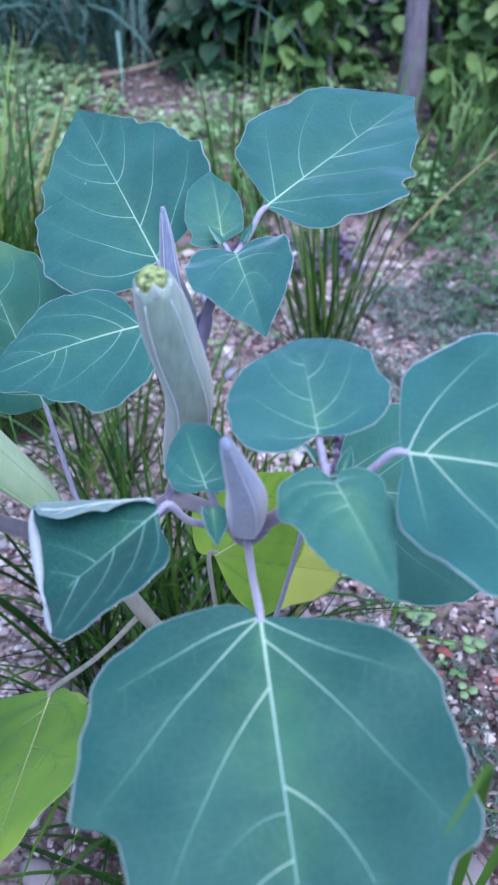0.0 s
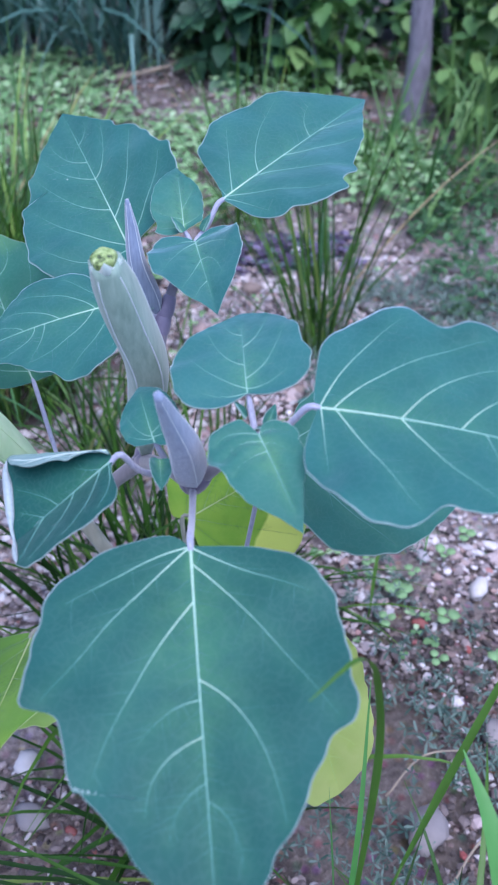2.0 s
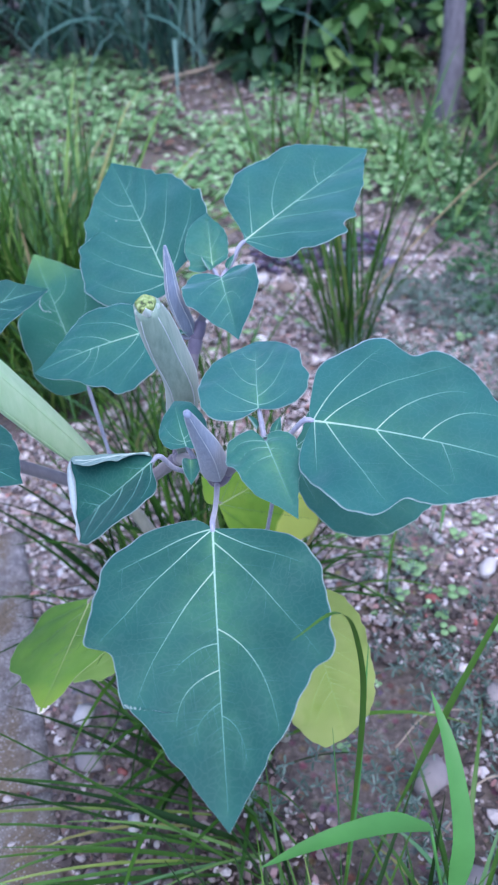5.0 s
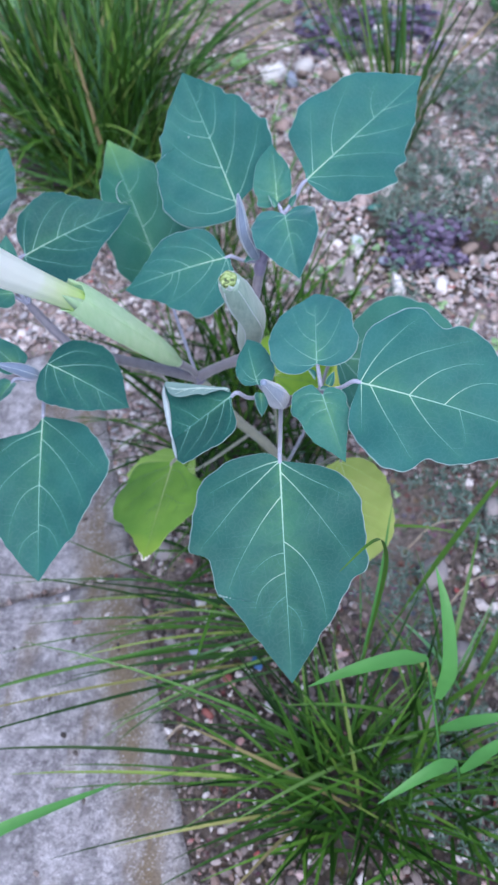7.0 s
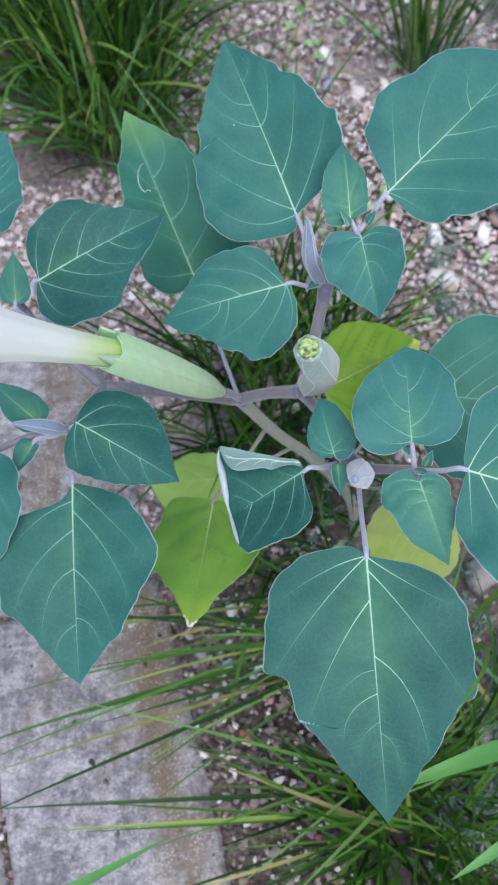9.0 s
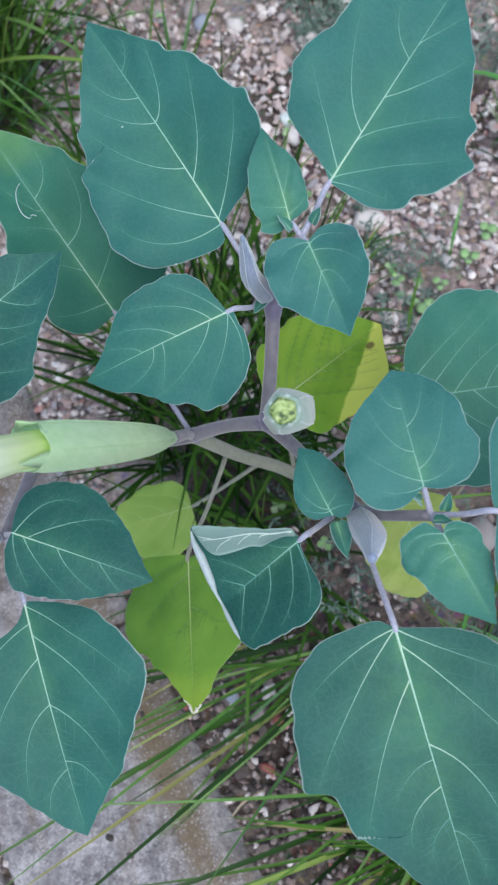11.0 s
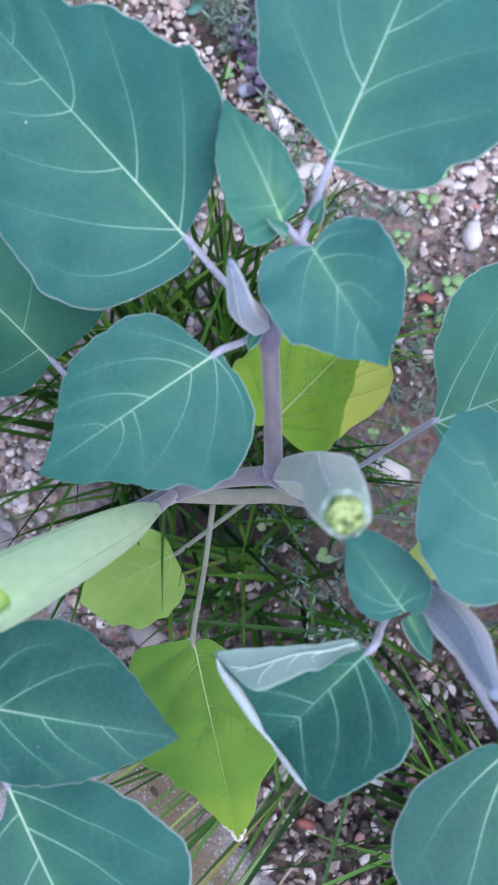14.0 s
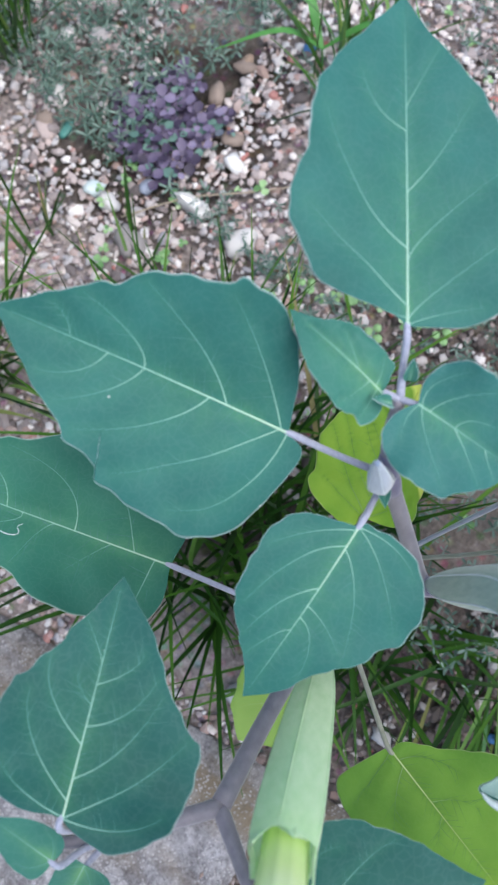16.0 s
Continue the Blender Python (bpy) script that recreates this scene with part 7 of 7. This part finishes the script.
for x, y, size, m, label in [
    (0.072, 0.836, 0.014, M_CYAN, "pale cyan glazed stone lying in gravel"), (0.062, 0.759, 0.016, M_GREY, "dark grey rounded stone in gravel"), (0.213, 0.777, 0.013, M_BROWN, "long brown stone by the purple seedlings"),
    (0.282, 0.829, 0.012, M_BROWN, "orange-brown stone among grey weeds"), (0.237, 0.826, 0.016, M_BROWN, "tan stone among grey weeds"), (0.347, 0.797, 0.009, M_BLUE, "small blue chip among grey weeds"),
    (-0.045, 0.855, 0.012, M_WHITE, "pale lilac stone on gravel"), (-0.045, 0.887, 0.013, M_GREY, "grey stone on gravel"), (-0.011, 1.002, 0.013, M_SLATE, "blue-grey stone on gravel"),
    (0.340, 0.858, 0.010, M_CHALK, "white stone among grey weeds"), (0.112, 0.798, 0.012, M_SLATE, "blue-grey stone by the purple seedlings"), (-0.019, 1.059, 0.015, M_CHALK, "white angular stone on gravel"),
    (0.088, 0.936, 0.013, M_BROWN, "tan stone on gravel"), (0.20, 0.86, 0.006, M_TEAL, "small teal chip among purple seedlings"), (0.136, 0.684, 0.018, M_WHITE, "flat pale stone sunk in gravel"),
    (0.30, 0.30, 0.017, M_BROWN, "reddish-brown stone half sunk in soil"), (0.25, 0.33, 0.019, M_BROWN, "reddish-brown stone half sunk in soil"), (0.33, 0.38, 0.013, M_GREY, "grey stone among weeds"),
    (0.21, 0.10, 0.016, M_BROWN, "brown stone by the grass tuft"), (0.24, 0.06, 0.012, M_WHITE, "pale stone by the grass tuft"), (-0.10, 0.19, 0.008, M_SLATE, "blue-grey pebble by the slab")]:
    stone(x, y, size * 0.85, m, label, flat=0.5)
grass_clump(-0.145, 0.77, 0.05, 70, 0.20, "sparse upright green grass in gravel", width=0.0022, lean=0.6, droop=0.9, seed=81)
grass_clump(-0.075, 0.90, 0.03, 16, 0.22, "sparse upright green grass in gravel", width=0.0022, lean=0.35, droop=0.6, seed=82)
grass_clump(-0.010, 0.83, 0.02, 9, 0.12, "few green grass blades in gravel", width=0.0020, lean=0.4, droop=0.5, seed=83)
grass_clump(0.045, 0.75, 0.03, 9, 0.09, "few green grass blades in gravel", width=0.0020, lean=0.6, droop=0.8, seed=84)
